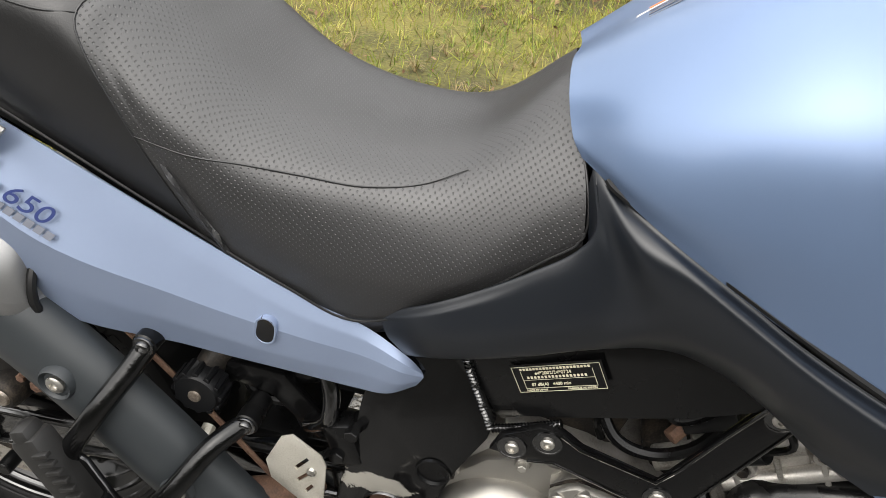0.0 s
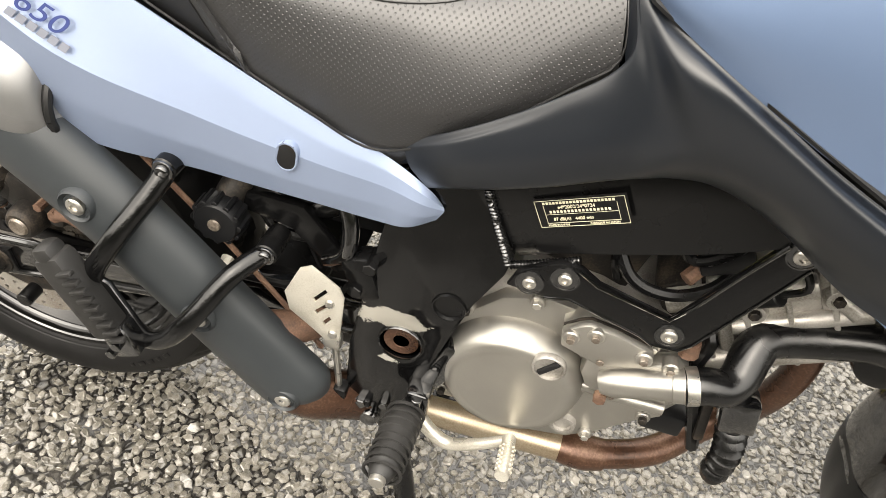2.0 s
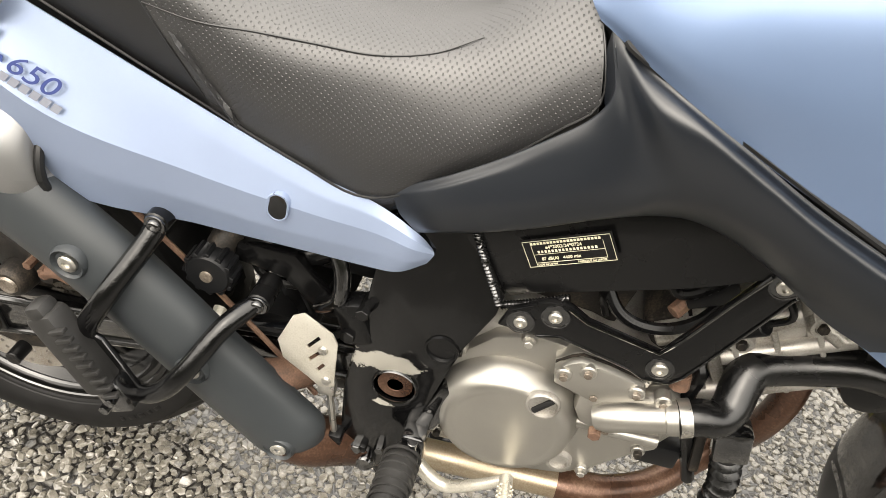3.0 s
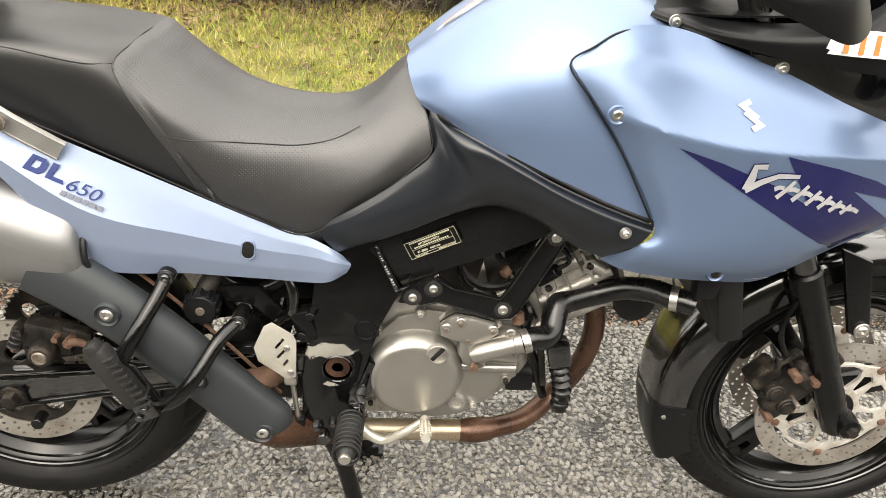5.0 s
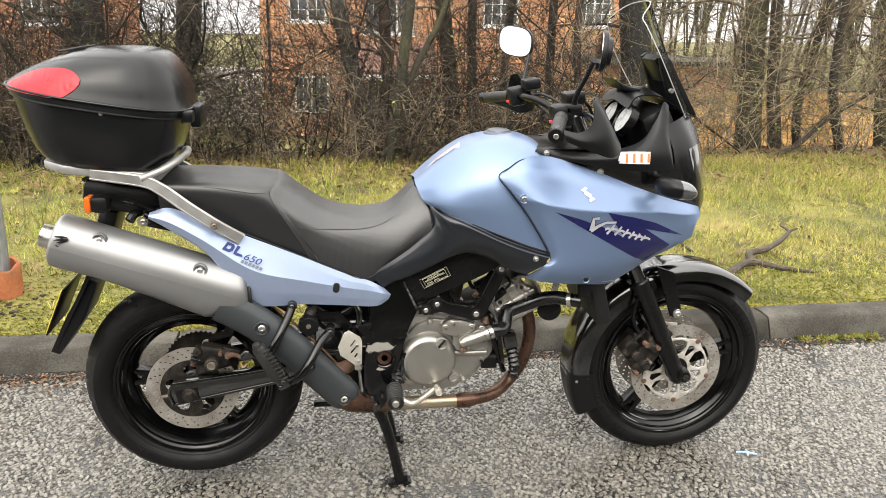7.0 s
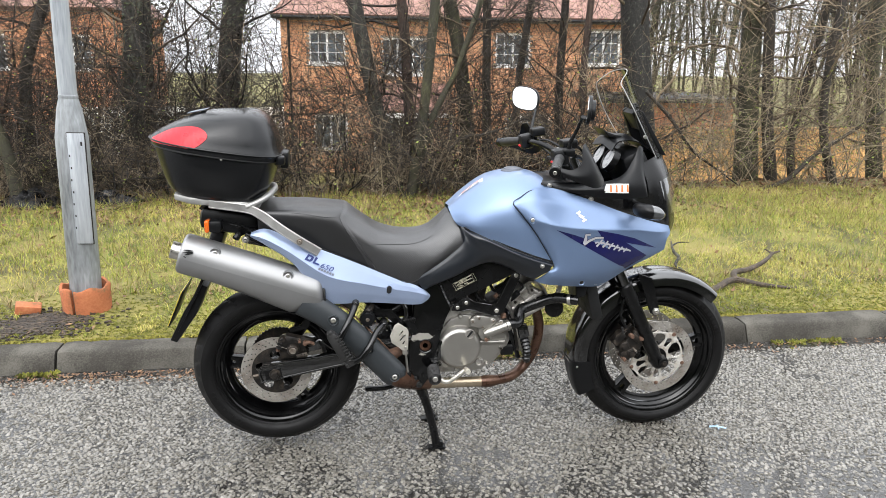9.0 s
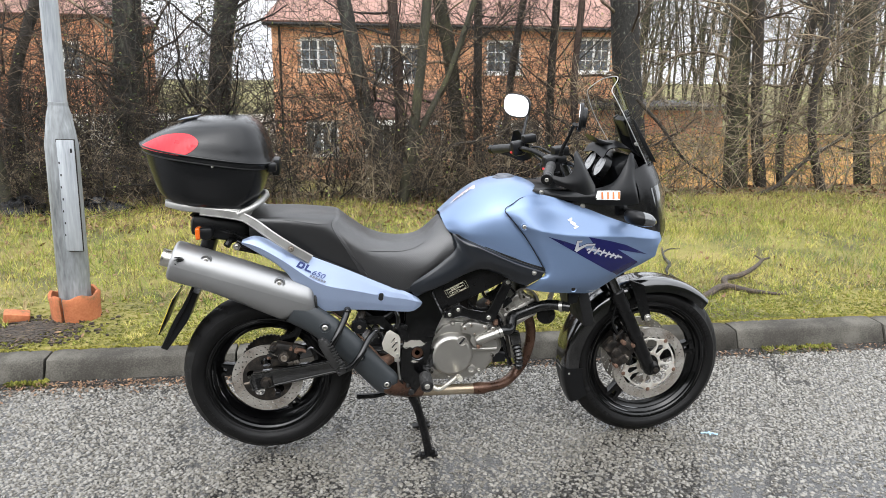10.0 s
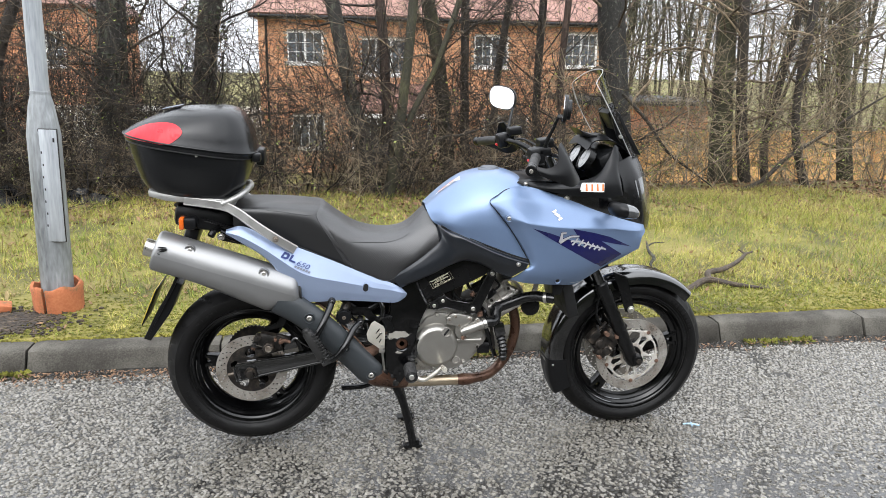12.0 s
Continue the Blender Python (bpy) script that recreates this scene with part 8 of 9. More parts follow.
for s in (-1, 1):
    ind = part("turn_signal", merge(tube([(0.62, s * 0.18, 0.985), (0.60, s * 0.215, 0.992), (0.592, s * 0.235, 0.992)], 0.011, 10, 10),
                                    patch([[(0.545, s * 0.245, 0.992), (0.548, s * 0.246 - s * 0.012 * math.cos(a), 0.992 + 0.010 * math.sin(a)), (0.557, s * 0.25 - s * 0.028 * math.cos(a), 0.99 + 0.022 * math.sin(a)), (0.575, s * 0.265 - s * 0.034 * math.cos(a), 0.988 + 0.027 * math.sin(a)), (0.60, s * 0.275 - s * 0.034 * math.cos(a), 0.985 + 0.027 * math.sin(a))] for a in np.linspace(0, 2 * math.pi, 13)], 16, 25, 0.0)), BLACK_PLASTIC, bike, "black-bodied front turn signal with a clear lens")
    part("signal_lens", patch([[(0.60, s * 0.275 - s * 0.034 * math.cos(a), 0.985 + 0.027 * math.sin(a)), (0.63, s * 0.283 - s * 0.028 * math.cos(a), 0.980 + 0.023 * math.sin(a)), (0.648, s * 0.287 - s * 0.010 * math.cos(a), 0.976 + 0.009 * math.sin(a)), (0.650, s * 0.287, 0.976)] for a in np.linspace(0, 2 * math.pi, 13)], 12, 25, 0.0), CLEAR_LENS, ind)

# handlebar, guards, levers, mirrors
bar = part("handlebar", tube([(0.212, -0.37, 1.165), (0.25, -0.27, 1.180), (0.29, -0.16, 1.185), (0.335, -0.10, 1.165), (0.345, -0.05, 1.150), (0.345, 0.05, 1.150), (0.335, 0.10, 1.165), (0.29, 0.16, 1.185), (0.25, 0.27, 1.180), (0.212, 0.37, 1.165)], 0.0115, 12, 60), BLACK_SATIN, bike, "black tubular handlebar")
part("top_yoke", block((0.345, 0, 1.125), (0.08, 0.22, 0.03), 0.01), BLACK_SATIN, bike)
for s in (-1, 1):
    part("bar_clamp", block((0.345, s * 0.045, 1.145), (0.05, 0.03, 0.045), 0.008), RAIL, bar)
    gp = part("grip", tube([(0.198, s * 0.418, 1.160), (0.204, s * 0.40, 1.162), (0.222, s * 0.35, 1.170), (0.25, s * 0.28, 1.180)], [0.017, 0.0185, 0.017, 0.018], 16, 24), RUBBER_PEG, bar, "black rubber grip")
    part("bar_weight", rod((0.190, s * 0.438, 1.157), (0.200, s * 0.413, 1.161), 0.0195, 18), BLACK_SATIN, gp)
    part("weight_screw", rod((0.1885, s * 0.443, 1.156), (0.191, s * 0.437, 1.157), 0.007, 10), STEEL, gp)
    sw = part("switch_block", merge(block((0.262, s * 0.245, 1.183), (0.055, 0.06, 0.06), 0.012, (0, -10, 0)), block((0.285, s * 0.255, 1.20), (0.05, 0.04, 0.03), 0.008)), BLACK_PLASTIC, bar)
    part("switch_button", block((0.236, s * 0.245, 1.165), (0.01, 0.02, 0.008), 0.002), RED_BUTTON, sw, "red switch")
    part("lever", tube([(0.30, s * 0.24, 1.19), (0.325, s * 0.30, 1.185), (0.315, s * 0.36, 1.175), (0.29, s * 0.42, 1.165)], [0.008, 0.0065, 0.006, 0.008], 8, 24), BLACK_SATIN, bar)
    part("reservoir", block((0.30, s * 0.215, 1.225), (0.055, 0.06, 0.035), 0.008, (0, -8, 0)), BLACK_PLASTIC, bar)
    hg = [[(0.208, s * 0.437, 1.172), (0.245, s * 0.446, 1.167), (0.277, s * 0.444, 1.188), (0.286, s * 0.425, 1.236), (0.302, s * 0.395, 1.247)],
          [(0.210, s * 0.443, 1.158), (0.256, s * 0.456, 1.144), (0.304, s * 0.452, 1.150), (0.326, s * 0.430, 1.182), (0.328, s * 0.385, 1.212)],
          [(0.218, s * 0.442, 1.143), (0.270, s * 0.452, 1.124), (0.332, s * 0.445, 1.105), (0.370, s * 0.405, 1.124), (0.356, s * 0.350, 1.172)]]
    part("hand_guard", patch(hg, 30, 16, 0.005), BLACK_PLASTIC, bar, "black plastic hand guard")
    mr = new("mirror")
    mr.parent = bike
    mr["label"] = "oval rear-view mirror on a black stalk"
    part("stalk", tube([(0.288, s * 0.262, 1.20), (0.290, s * 0.270, 1.235), (0.302, s * 0.288, 1.275), (0.312, s * 0.305, 1.312), (0.312, s * 0.325, 1.328)], [0.009, 0.0075, 0.006, 0.006, 0.007], 10, 24), BLACK_SATIN, mr)
    oval = []
    for k in range(28):
        a = 2 * math.pi * k / 28
        c, q = math.cos(a), math.sin(a)
        oval.append((0.068 * math.copysign(abs(c) ** 0.7, c) + 0.008 * q, 0.049 * math.copysign(abs(q) ** 0.75, q)))
    mm = pose(0.275 if s > 0 else 0.316, s * 0.345, 1.352, 0, 0, 90 + (42 if s > 0 else -14)) @ pose(0, 0, 0, 5, -s * 6, 0)
    shell = part("shell", merge(plate(oval, -0.012, 0.0, bevel=0.004), plate([(a * 0.7, b * 0.7) for a, b in oval], -0.026, -0.010, bevel=0.008)), BLACK_PLASTIC, mr)
    glass = part("mirror_glass", plate([(a * 0.93, b * 0.93) for a, b in oval], 0.0, 0.0015), MIRROR, mr, "bright mirror glass")
    shell.matrix_basis = glass.matrix_basis = mm
for k, line in enumerate(([(0.26, -0.23, 1.17), (0.30, -0.14, 1.14), (0.36, -0.06, 1.10)], [(0.28, 0.24, 1.19), (0.33, 0.16, 1.15), (0.39, 0.07, 1.10)], [(0.29, -0.22, 1.235), (0.36, -0.17, 1.20), (0.42, -0.10, 1.12)], [(0.27, 0.22, 1.16), (0.31, 0.14, 1.20), (0.37, 0.05, 1.17), (0.42, -0.02, 1.12)])):
    part("cable", tube(line, 0.0045, 8, 20), BLACK_SATIN, bike)

# radiator and front frame parts
part("radiator", block((0.45, 0, 0.64), (0.045, 0.30, 0.22), 0.008, (0, -14, 0)), DARK, bike)
part("lower_fairing_infill", block((0.42, 0, 0.76), (0.20, 0.36, 0.12), 0.03), BLACK_PLASTIC, bike)
part("head_tube", rod((0.50, 0, 0.80), (0.41, 0, 1.03), 0.035, 16), BLACK_SATIN, bike)

# tail: rack, tail light, number plate holder, grab rails
BAR = [(-0.587, 0.170, 0.836), (-0.652, 0.178, 0.880), (-0.722, 0.172, 0.928), (-0.787, 0.162, 0.976), (-0.835, 0.157, 0.997), (-0.96, 0.154, 1.016)]
for s in (-1, 1):
    wide = [0.0125, 0.0125, 0.0125, 0.0125, 0.012, 0.011]
    hi = [(x + w * (0.56 if k < 4 else 0.15), s * y, z + w * (0.83 if k < 4 else 1.0)) for k, ((x, y, z), w) in enumerate(zip(BAR, wide))]
    lo_ = [(x - w * (0.56 if k < 4 else 0.15), s * y, z - w * (0.83 if k < 4 else 1.0)) for k, ((x, y, z), w) in enumerate(zip(BAR, wide))]
    gr = part("grab_rail", patch([hi, lo_] if s < 0 else [lo_, hi], 50, 5, 0.004, straight=True), RAIL, bike, "worn silver channel-section grab rail")
    for line in (hi, lo_):
        part("rail_lip", tube([(x, y + 0.004 * s * -1, z) for x, y, z in line], 0.0045, 8, 50), RAIL, gr)
    part("rack_loop", tube([(-0.835, s * 0.150, 1.002), (-0.79, s * 0.142, 1.020), (-0.76, s * 0.105, 1.036), (-0.745, 0, 1.042)], 0.011, 10, 30), RAIL, gr)
bolt(bike, (-0.653, -0.192, 0.883), 0.0075, WORN_BOLT)
rack = part("luggage_rack", plate([(-1.10, 0), (-1.085, -0.10), (-1.02, -0.15), (-0.83, -0.155), (-0.79, -0.12), (-0.79, 0.12), (-0.83, 0.155), (-1.02, 0.15), (-1.085, 0.10)], -0.012, 0.012, holes=[[(-1.03, -0.05), (-0.86, -0.09), (-0.86, 0.09), (-1.03, 0.05)]], bevel=0.005,
                                  at=lambda x, y, z: Vector((x, z, 1.005 - (x + 0.80) * 0.10 - y))), RAIL, bike, "worn silver alloy luggage rack")
part("tail_cowl", patch([[(-0.80, s * 0.115, 0.90 + 0.03 * (1 - abs(s))), (-0.87, s * 0.105, 0.93), (-0.95, s * 0.085, 0.955), (-1.01, s * 0.06, 0.985)] for s in (-1, -0.6, 0, 0.6, 1)] , 18, 16, 0.004), BLACK_PLASTIC, bike)
part("tail_body", block((-0.905, 0, 0.935), (0.21, 0.19, 0.085), 0.025, (0, 10, 0)), BLACK_PLASTIC, bike, "black tail section")
part("tail_light", block((-0.998, 0, 0.952), (0.016, 0.08, 0.034), 0.006), RED_LENS, bike)
for s in (-1, 1):
    ri = part("turn_signal", merge(tube([(-0.93, s * 0.07, 0.93), (-0.945, s * 0.11, 0.935), (-0.95, s * 0.125, 0.935)], 0.010, 10, 8), block((-0.942, s * 0.15, 0.938), (0.045, 0.05, 0.045), 0.012)), BLACK_PLASTIC, bike, "rear turn signal with an amber lens")
    part("signal_lens", block((-0.970, s * 0.15, 0.938), (0.018, 0.050, 0.043), 0.007), AMBER, ri, "amber lens")
part("plate_hanger", patch([[(-0.985, s * 0.09, 0.80), (-1.03, s * 0.09, 0.70), (-1.09, s * 0.085, 0.59), (-1.145, s * 0.075, 0.49)] for s in (-1, 0, 1)] , 16, 6, 0.010), BLACK_PLASTIC, bike, "black plastic number plate hanger")
part("hanger_arm", block((-0.97, 0, 0.84), (0.05, 0.12, 0.12), 0.012, (0, 20, 0)), BLACK_PLASTIC, bike)
part("plate_backing", block((-1.1165, 0, 0.612), (0.004, 0.18, 0.150), 0.001, (0, 24, 0)), BLACK_PLASTIC, bike)
np_ = part("number_plate", block((-1.122, 0, 0.610), (0.003, 0.17, 0.140), 0.001, (0, 24, 0)), hue("yellow_plate", (0.65, 0.50, 0.06), rough=0.35, bump=0.0), bike, "yellow number plate")
part("rear_mud_flap", plate([(-1.02, 0.70), (-1.00, 0.69), (-1.05, 0.58), (-1.125, 0.475), (-1.15, 0.485), (-1.09, 0.60)], -0.075, 0.075, bevel=0.006), BLACK_PLASTIC, bike)

# ---- top case on the rack ----
case = thing("top_case", "black plastic motorcycle top case with red reflectors, locked on the rack", "top case", (-0.93, 0, 1.02))
CX, CZ = -0.93, 1.02


def oval_ring(x0, x1, half, z, tilt, n=40, power=0.62, dx=0.0):
    out = []
    for k in range(n + 1):
        a = 2 * math.pi * k / n
        c, s = math.cos(a), math.sin(a)
        x = (x0 + x1) / 2 + (x1 - x0) / 2 * math.copysign(abs(c) ** power, c)
        squeeze = 1 - 0.22 * max(0, (-(x - (x0 + x1) / 2) / (x1 - x0) * 2)) ** 2
        y = half * squeeze * math.copysign(abs(s) ** power, s)
        out.append((x - CX, y, z + tilt * (x - CX) - CZ))
    return out


BASE = [oval_ring(-1.06, -0.80, 0.10, 1.020, -0.06), oval_ring(-1.085, -0.785, 0.150, 1.024, -0.08), oval_ring(-1.115, -0.765, 0.178, 1.060, -0.10), oval_ring(-1.135, -0.742, 0.198, 1.120, -0.12), oval_ring(-1.147, -0.728, 0.207, 1.168, -0.14), oval_ring(-1.150, -0.724, 0.209, 1.186, -0.15)]
LID = [oval_ring(-1.158, -0.714, 0.214, 1.190, -0.15), oval_ring(-1.162, -0.710, 0.217, 1.204, -0.15), oval_ring(-1.150, -0.718, 0.211, 1.224, -0.13), oval_ring(-1.115, -0.730, 0.197, 1.262, -0.06), oval_ring(-1.06, -0.758, 0.166, 1.300, 0.02), oval_ring(-1.00, -0.800, 0.112, 1.322, 0.04), oval_ring(-0.95, -0.86, 0.035, 1.331, 0.04), oval_ring(-0.91, -0.90, 0.004, 1.332, 0.04)]
part("case_base", patch(BASE, 121, 30, 0.0), BOX_PLASTIC, case, "textured black lower shell")
lid = part("case_lid", patch(LID, 121, 44, 0.0), BOX_PLASTIC, case, "matt black domed lid")
part("lid_seam", tube([(x * 1.0, y, z) for x, y, z in oval_ring(-1.154, -0.720, 0.2115, 1.187, -0.15)[:-1]] + [oval_ring(-1.154, -0.720, 0.2115, 1.187, -0.15)[0]], 0.0035, 6, 120), DARK, case)
part("lid_lip", tube(oval_ring(-1.163, -0.709, 0.2178, 1.2075, -0.15), 0.0030, 8, 140), BOX_PLASTIC, lid)
LG = np.stack([curve_by_index(np.array([curve_by_index(r, 240) for r in LID])[:, u], 120) for u in range(240)], 1)


def on_lid(x, z, side, lift):
    sel = LG[:, :, 1] * side > 0.02
    d = np.where(sel, (LG[:, :, 0] - x) ** 2 + (LG[:, :, 2] - z) ** 2, 9)
    near = np.argsort(d.ravel())[:5]
    p = LG.reshape(-1, 3)[near].mean(0)
    return Vector((x, p[1] + side * lift, z))


for s in (-1, 1):
    bm = bmesh.new()
    loop = [(v[0] - CX, v[1] - CZ) for v in spline([(-1.146, 1.236), (-1.11, 1.257), (-1.06, 1.277), (-1.00, 1.285), (-0.962, 1.279), (-0.940, 1.256), (-0.962, 1.230), (-0.995, 1.216), (-1.05, 1.222), (-1.11, 1.229)], 40, closed=True)]
    vs = [bm.verts.new((a, 0, b)) for a, b in loop]
    bmesh.ops.triangle_fill(bm, edges=[bm.edges.new((vs[k], vs[(k + 1) % len(vs)])) for k in range(len(vs))], use_beauty=True, use_dissolve=False)
    for _ in range(2):
        bmesh.ops.subdivide_edges(bm, edges=[e for e in bm.edges if e.calc_length() > 0.015], cuts=1)
        bmesh.ops.triangulate(bm, faces=[f for f in bm.faces if len(f.verts) > 3])
    for v in bm.verts:
        v.co = on_lid(v.co.x, v.co.z, s, 0.0025)
    part("reflector", bm, RED_LENS, lid, "red reflector")
part("latch", merge(block((-0.705 - CX, 0.0, 1.15 - CZ), (0.03, 0.09, 0.06), 0.008), block((-0.712 - CX, -0.11, 1.16 - CZ), (0.03, 0.04, 0.03), 0.006)), BLACK_PLASTIC, case, "black key latch")
part("seam_stud", turned([(0.0001, -0.004), (0.004, -0.003), (0.005, 0.002), (0.0001, 0.002)], (-0.90 - CX, -0.209, 1.178 - CZ), n=12), STEEL, case)
part("lid_badge", patch([[(-1.03 - CX, y, 1.3185 - CZ + 0.002), (-0.97 - CX, y, 1.3315 - CZ + 0.001)] for y in (-0.055, 0.0, 0.055)], 8, 8, 0.002), GREY_TXT, lid, "pale grey badge")

# ---- engine, controls, centre stand ----
part("crankcase", plate([(-0.175, 0.50), (-0.14, 0.55), (-0.09, 0.585), (0.0, 0.575), (0.09, 0.545), (0.125, 0.52), (0.14, 0.44), (0.12, 0.40), (0.07, 0.345), (0.0, 0.318), (-0.15, 0.315), (-0.19, 0.38)], -0.105, 0.12, bevel=0.012), ALU_DULL, bike, "dull alloy crankcase")
part("case_flange", plate([(-0.155, 0.46), (-0.14, 0.50), (-0.10, 0.545), (-0.05, 0.562), (0.005, 0.555), (0.06, 0.535), (0.10, 0.515), (0.118, 0.495), (0.118, 0.425), (0.095, 0.405), (0.06, 0.365), (0.025, 0.335), (-0.02, 0.325), (-0.09, 0.332), (-0.145, 0.355), (-0.16, 0.41)], -0.122, -0.10, bevel=0.005), ALU, bike, "cast alloy clutch housing")
CC = (-0.066, -0.120, 0.434)
clutch = part("clutch_cover", turned([(0.088, 0.01), (0.088, -0.006), (0.085, -0.014), (0.080, -0.026), (0.074, -0.033), (0.066, -0.0365), (0.062, -0.0355), (0.059, -0.0357), (0.050, -0.0359)], CC, n=80), ALU, bike, "round satin alloy clutch cover")
plug = part("oil_plug", turned([(0.0195, 0.0), (0.0195, -0.006), (0.018, -0.008), (0.0165, -0.008), (0.016, -0.004), (0.0001, -0.004)], (-0.030, -0.153, 0.496), n=32), ALU_DULL, clutch, "slotted oil filler plug")
part("plug_blade", block((-0.030, -0.158, 0.496), (0.007, 0.006, 0.031), 0.002, (0, 38, 0)), DARK, plug)
FLANGE = [(-0.026, 0.526), (-0.03, 0.548), (-0.015, 0.562), (-0.004, 0.568), (0.026, 0.564), (0.066, 0.553), (0.072, 0.534), (0.058, 0.524), (0.024, 0.512), (0.009, 0.514)]
PUMP = [(0.006, 0.512), (0.016, 0.521), (0.036, 0.517), (0.06, 0.522), (0.098, 0.540), (0.112, 0.532), (0.112, 0.500), (0.067, 0.476), (0.038, 0.458), (0.016, 0.466), (0.005, 0.486)]
pump = part("water_pump", merge(plate(FLANGE, -0.150, -0.137, bevel=0.005), plate(FLANGE, -0.1355, -0.115, bevel=0.003), plate(PUMP, -0.144, -0.118, bevel=0.007),
                                tube([(0.030, -0.149, 0.489), (0.040, -0.150, 0.495), (0.075, -0.150, 0.508), (0.100, -0.150, 0.517), (0.101, -0.150, 0.5172), (0.113, -0.150, 0.5215)], [0.014, 0.0175, 0.0175, 0.0175, 0.0195, 0.0195], 20, 0, smooth=False)), ALU, bike, "cast alloy water pump")
part("pump_gasket", plate([(x * 0.985, z) for x, z in FLANGE], -0.138, -0.135), GRIME, pump)
for x, z in ((-0.019, 0.545), (0.005, 0.557), (0.060, 0.544), (0.020, 0.519), (0.092, 0.534), (0.046, 0.470), (0.10, 0.497)):
    boss = part("flange_boss", turned([(0.0095, 0.01), (0.0095, -0.003), (0.0078, -0.0045), (0.0001, -0.0045)], (x, -0.149 if z > 0.535 else -0.143, z), n=16), ALU, pump)
    part("flange_bolt", rod((x, -0.15, z), (x, (-0.149 if z > 0.535 else -0.143) - 0.009, z), 0.0048, 6), WORN_BOLT, boss)
part("bleed_bolt", rod((0.034, -0.150, 0.470), (0.034, -0.162, 0.470), 0.0075, 6), RUST, pump)
part("case_rib", tube([(0.012, -0.128, 0.452), (0.06, -0.128, 0.449), (0.112, -0.126, 0.448)], 0.009, 10, 12), ALU, bike)
part("sight_glass", turned([(0.0001, -0.002), (0.010, -0.002), (0.011, -0.006), (0.0155, -0.006), (0.017, 0.0), (0.017, 0.004)], (0.014, -0.124, 0.366), n=28), ALU_DULL, bike, "oil sight glass")
for k, (x, z) in enumerate(((-0.135, 0.515), (-0.062, 0.556), (0.0, 0.548), (-0.142, 0.362), (-0.075, 0.338), (0.045, 0.357), (0.098, 0.42), (0.105, 0.505), (0.07, 0.54), (0.03, 0.553))):
    part("case_boss", turned([(0.009, 0.01), (0.009, -0.003), (0.0075, -0.005)], (x, -0.122, z), n=16), ALU, bike)
    part("case_bolt", rod((x, -0.122, z), (x, -0.133, z), 0.0052, 6), STEEL if k % 3 else GRIME, bike)
part("oil_filter", rod((0.17, -0.02, 0.405), (0.13, -0.02, 0.415), 0.036, 20), BLACK_SATIN, bike)
part("oil_switch", merge(block((0.128, -0.095, 0.40), (0.05, 0.03, 0.035), 0.004), rod((0.15, -0.095, 0.40), (0.175, -0.095, 0.405), 0.008, 8)), BLACK_PLASTIC, bike)
# front cylinder, lying forward, with its head and cover
CD = np.array((0.86, 0, 0.50))
CD /= np.linalg.norm(CD)
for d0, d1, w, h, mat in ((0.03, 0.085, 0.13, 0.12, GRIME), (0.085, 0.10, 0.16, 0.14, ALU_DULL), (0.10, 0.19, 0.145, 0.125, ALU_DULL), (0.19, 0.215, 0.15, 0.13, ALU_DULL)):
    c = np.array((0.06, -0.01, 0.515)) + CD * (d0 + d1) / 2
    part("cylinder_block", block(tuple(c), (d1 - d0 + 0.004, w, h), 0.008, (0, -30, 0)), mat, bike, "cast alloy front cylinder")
CP = np.array((-CD[2], 0, CD[0]))
for off, r, d0, d1 in ((-0.048, 0.013, 0.05, 0.21), (0.046, 0.014, 0.04, 0.19), (0.0, 0.010, 0.10, 0.235)):
    a = np.array((0.06, -0.086, 0.515)) + CP * off
    part("head_stud_column", rod(tuple(a + CD * d0), tuple(a + CD * d1), r, 14), ALU_DULL, bike)
for k in range(4):
    c = np.array((0.06, -0.078, 0.515)) + CD * (0.075 + 0.042 * k)
    part("head_rib", block(tuple(c), (0.006, 0.035, 0.12), 0.002, (0, -30, 0)), ALU_DULL, bike)
for d, off in ((0.125, 0.022), (0.175, -0.02), (0.205, 0.03)):
    c = np.array((0.06, -0.092, 0.515)) + CD * d + CP * off
    hb = part("head_boss", turned([(0.015, 0.02), (0.015, 0.0), (0.012, -0.004), (0.008, -0.004), (0.007, 0.001), (0.0001, 0.001)], tuple(c), n=18), ALU_DULL, bike)
    part("head_bolt", rod(tuple(c + (0, -0.008, 0)), tuple(c + (0, 0.01, 0)), 0.006, 6), GRIME, hb)
part("cam_cover", patch([[tuple(np.array((0.06, y, 0.515)) + CD * (0.20 + 0.05 * math.sin(a)) + CP * (0.062 * math.cos(a))) for y in (-0.085, -0.08, 0.0, 0.08, 0.085)] for a in np.linspace(0, math.pi, 9)], 12, 20, 0.004), ALU_DULL, bike, "dull alloy cam cover")
part("water_stub", tube([(0.21, -0.07, 0.645), (0.228, -0.085, 0.642), (0.248, -0.095, 0.636)], 0.012, 14, 14), ALU_DULL, bike)
part("plug_cap", rod((0.14, -0.085, 0.605), (0.165, -0.105, 0.64), 0.012, 12), BLACK_PLASTIC, bike)
part("sensor_lead", tube([(0.165, -0.105, 0.64), (0.18, -0.115, 0.665), (0.16, -0.11, 0.69), (0.13, -0.10, 0.70)], 0.004, 8, 18), BLACK_SATIN, bike)
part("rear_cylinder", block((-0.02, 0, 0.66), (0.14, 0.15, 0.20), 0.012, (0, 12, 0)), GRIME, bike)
part("rear_head", block((-0.045, 0, 0.775), (0.15, 0.16, 0.09), 0.02, (0, 12, 0)), ALU_DULL, bike)
part("throttle_body", rod((0.07, -0.06, 0.70), (0.10, -0.06, 0.775), 0.026, 18), BLACK_SATIN, bike)
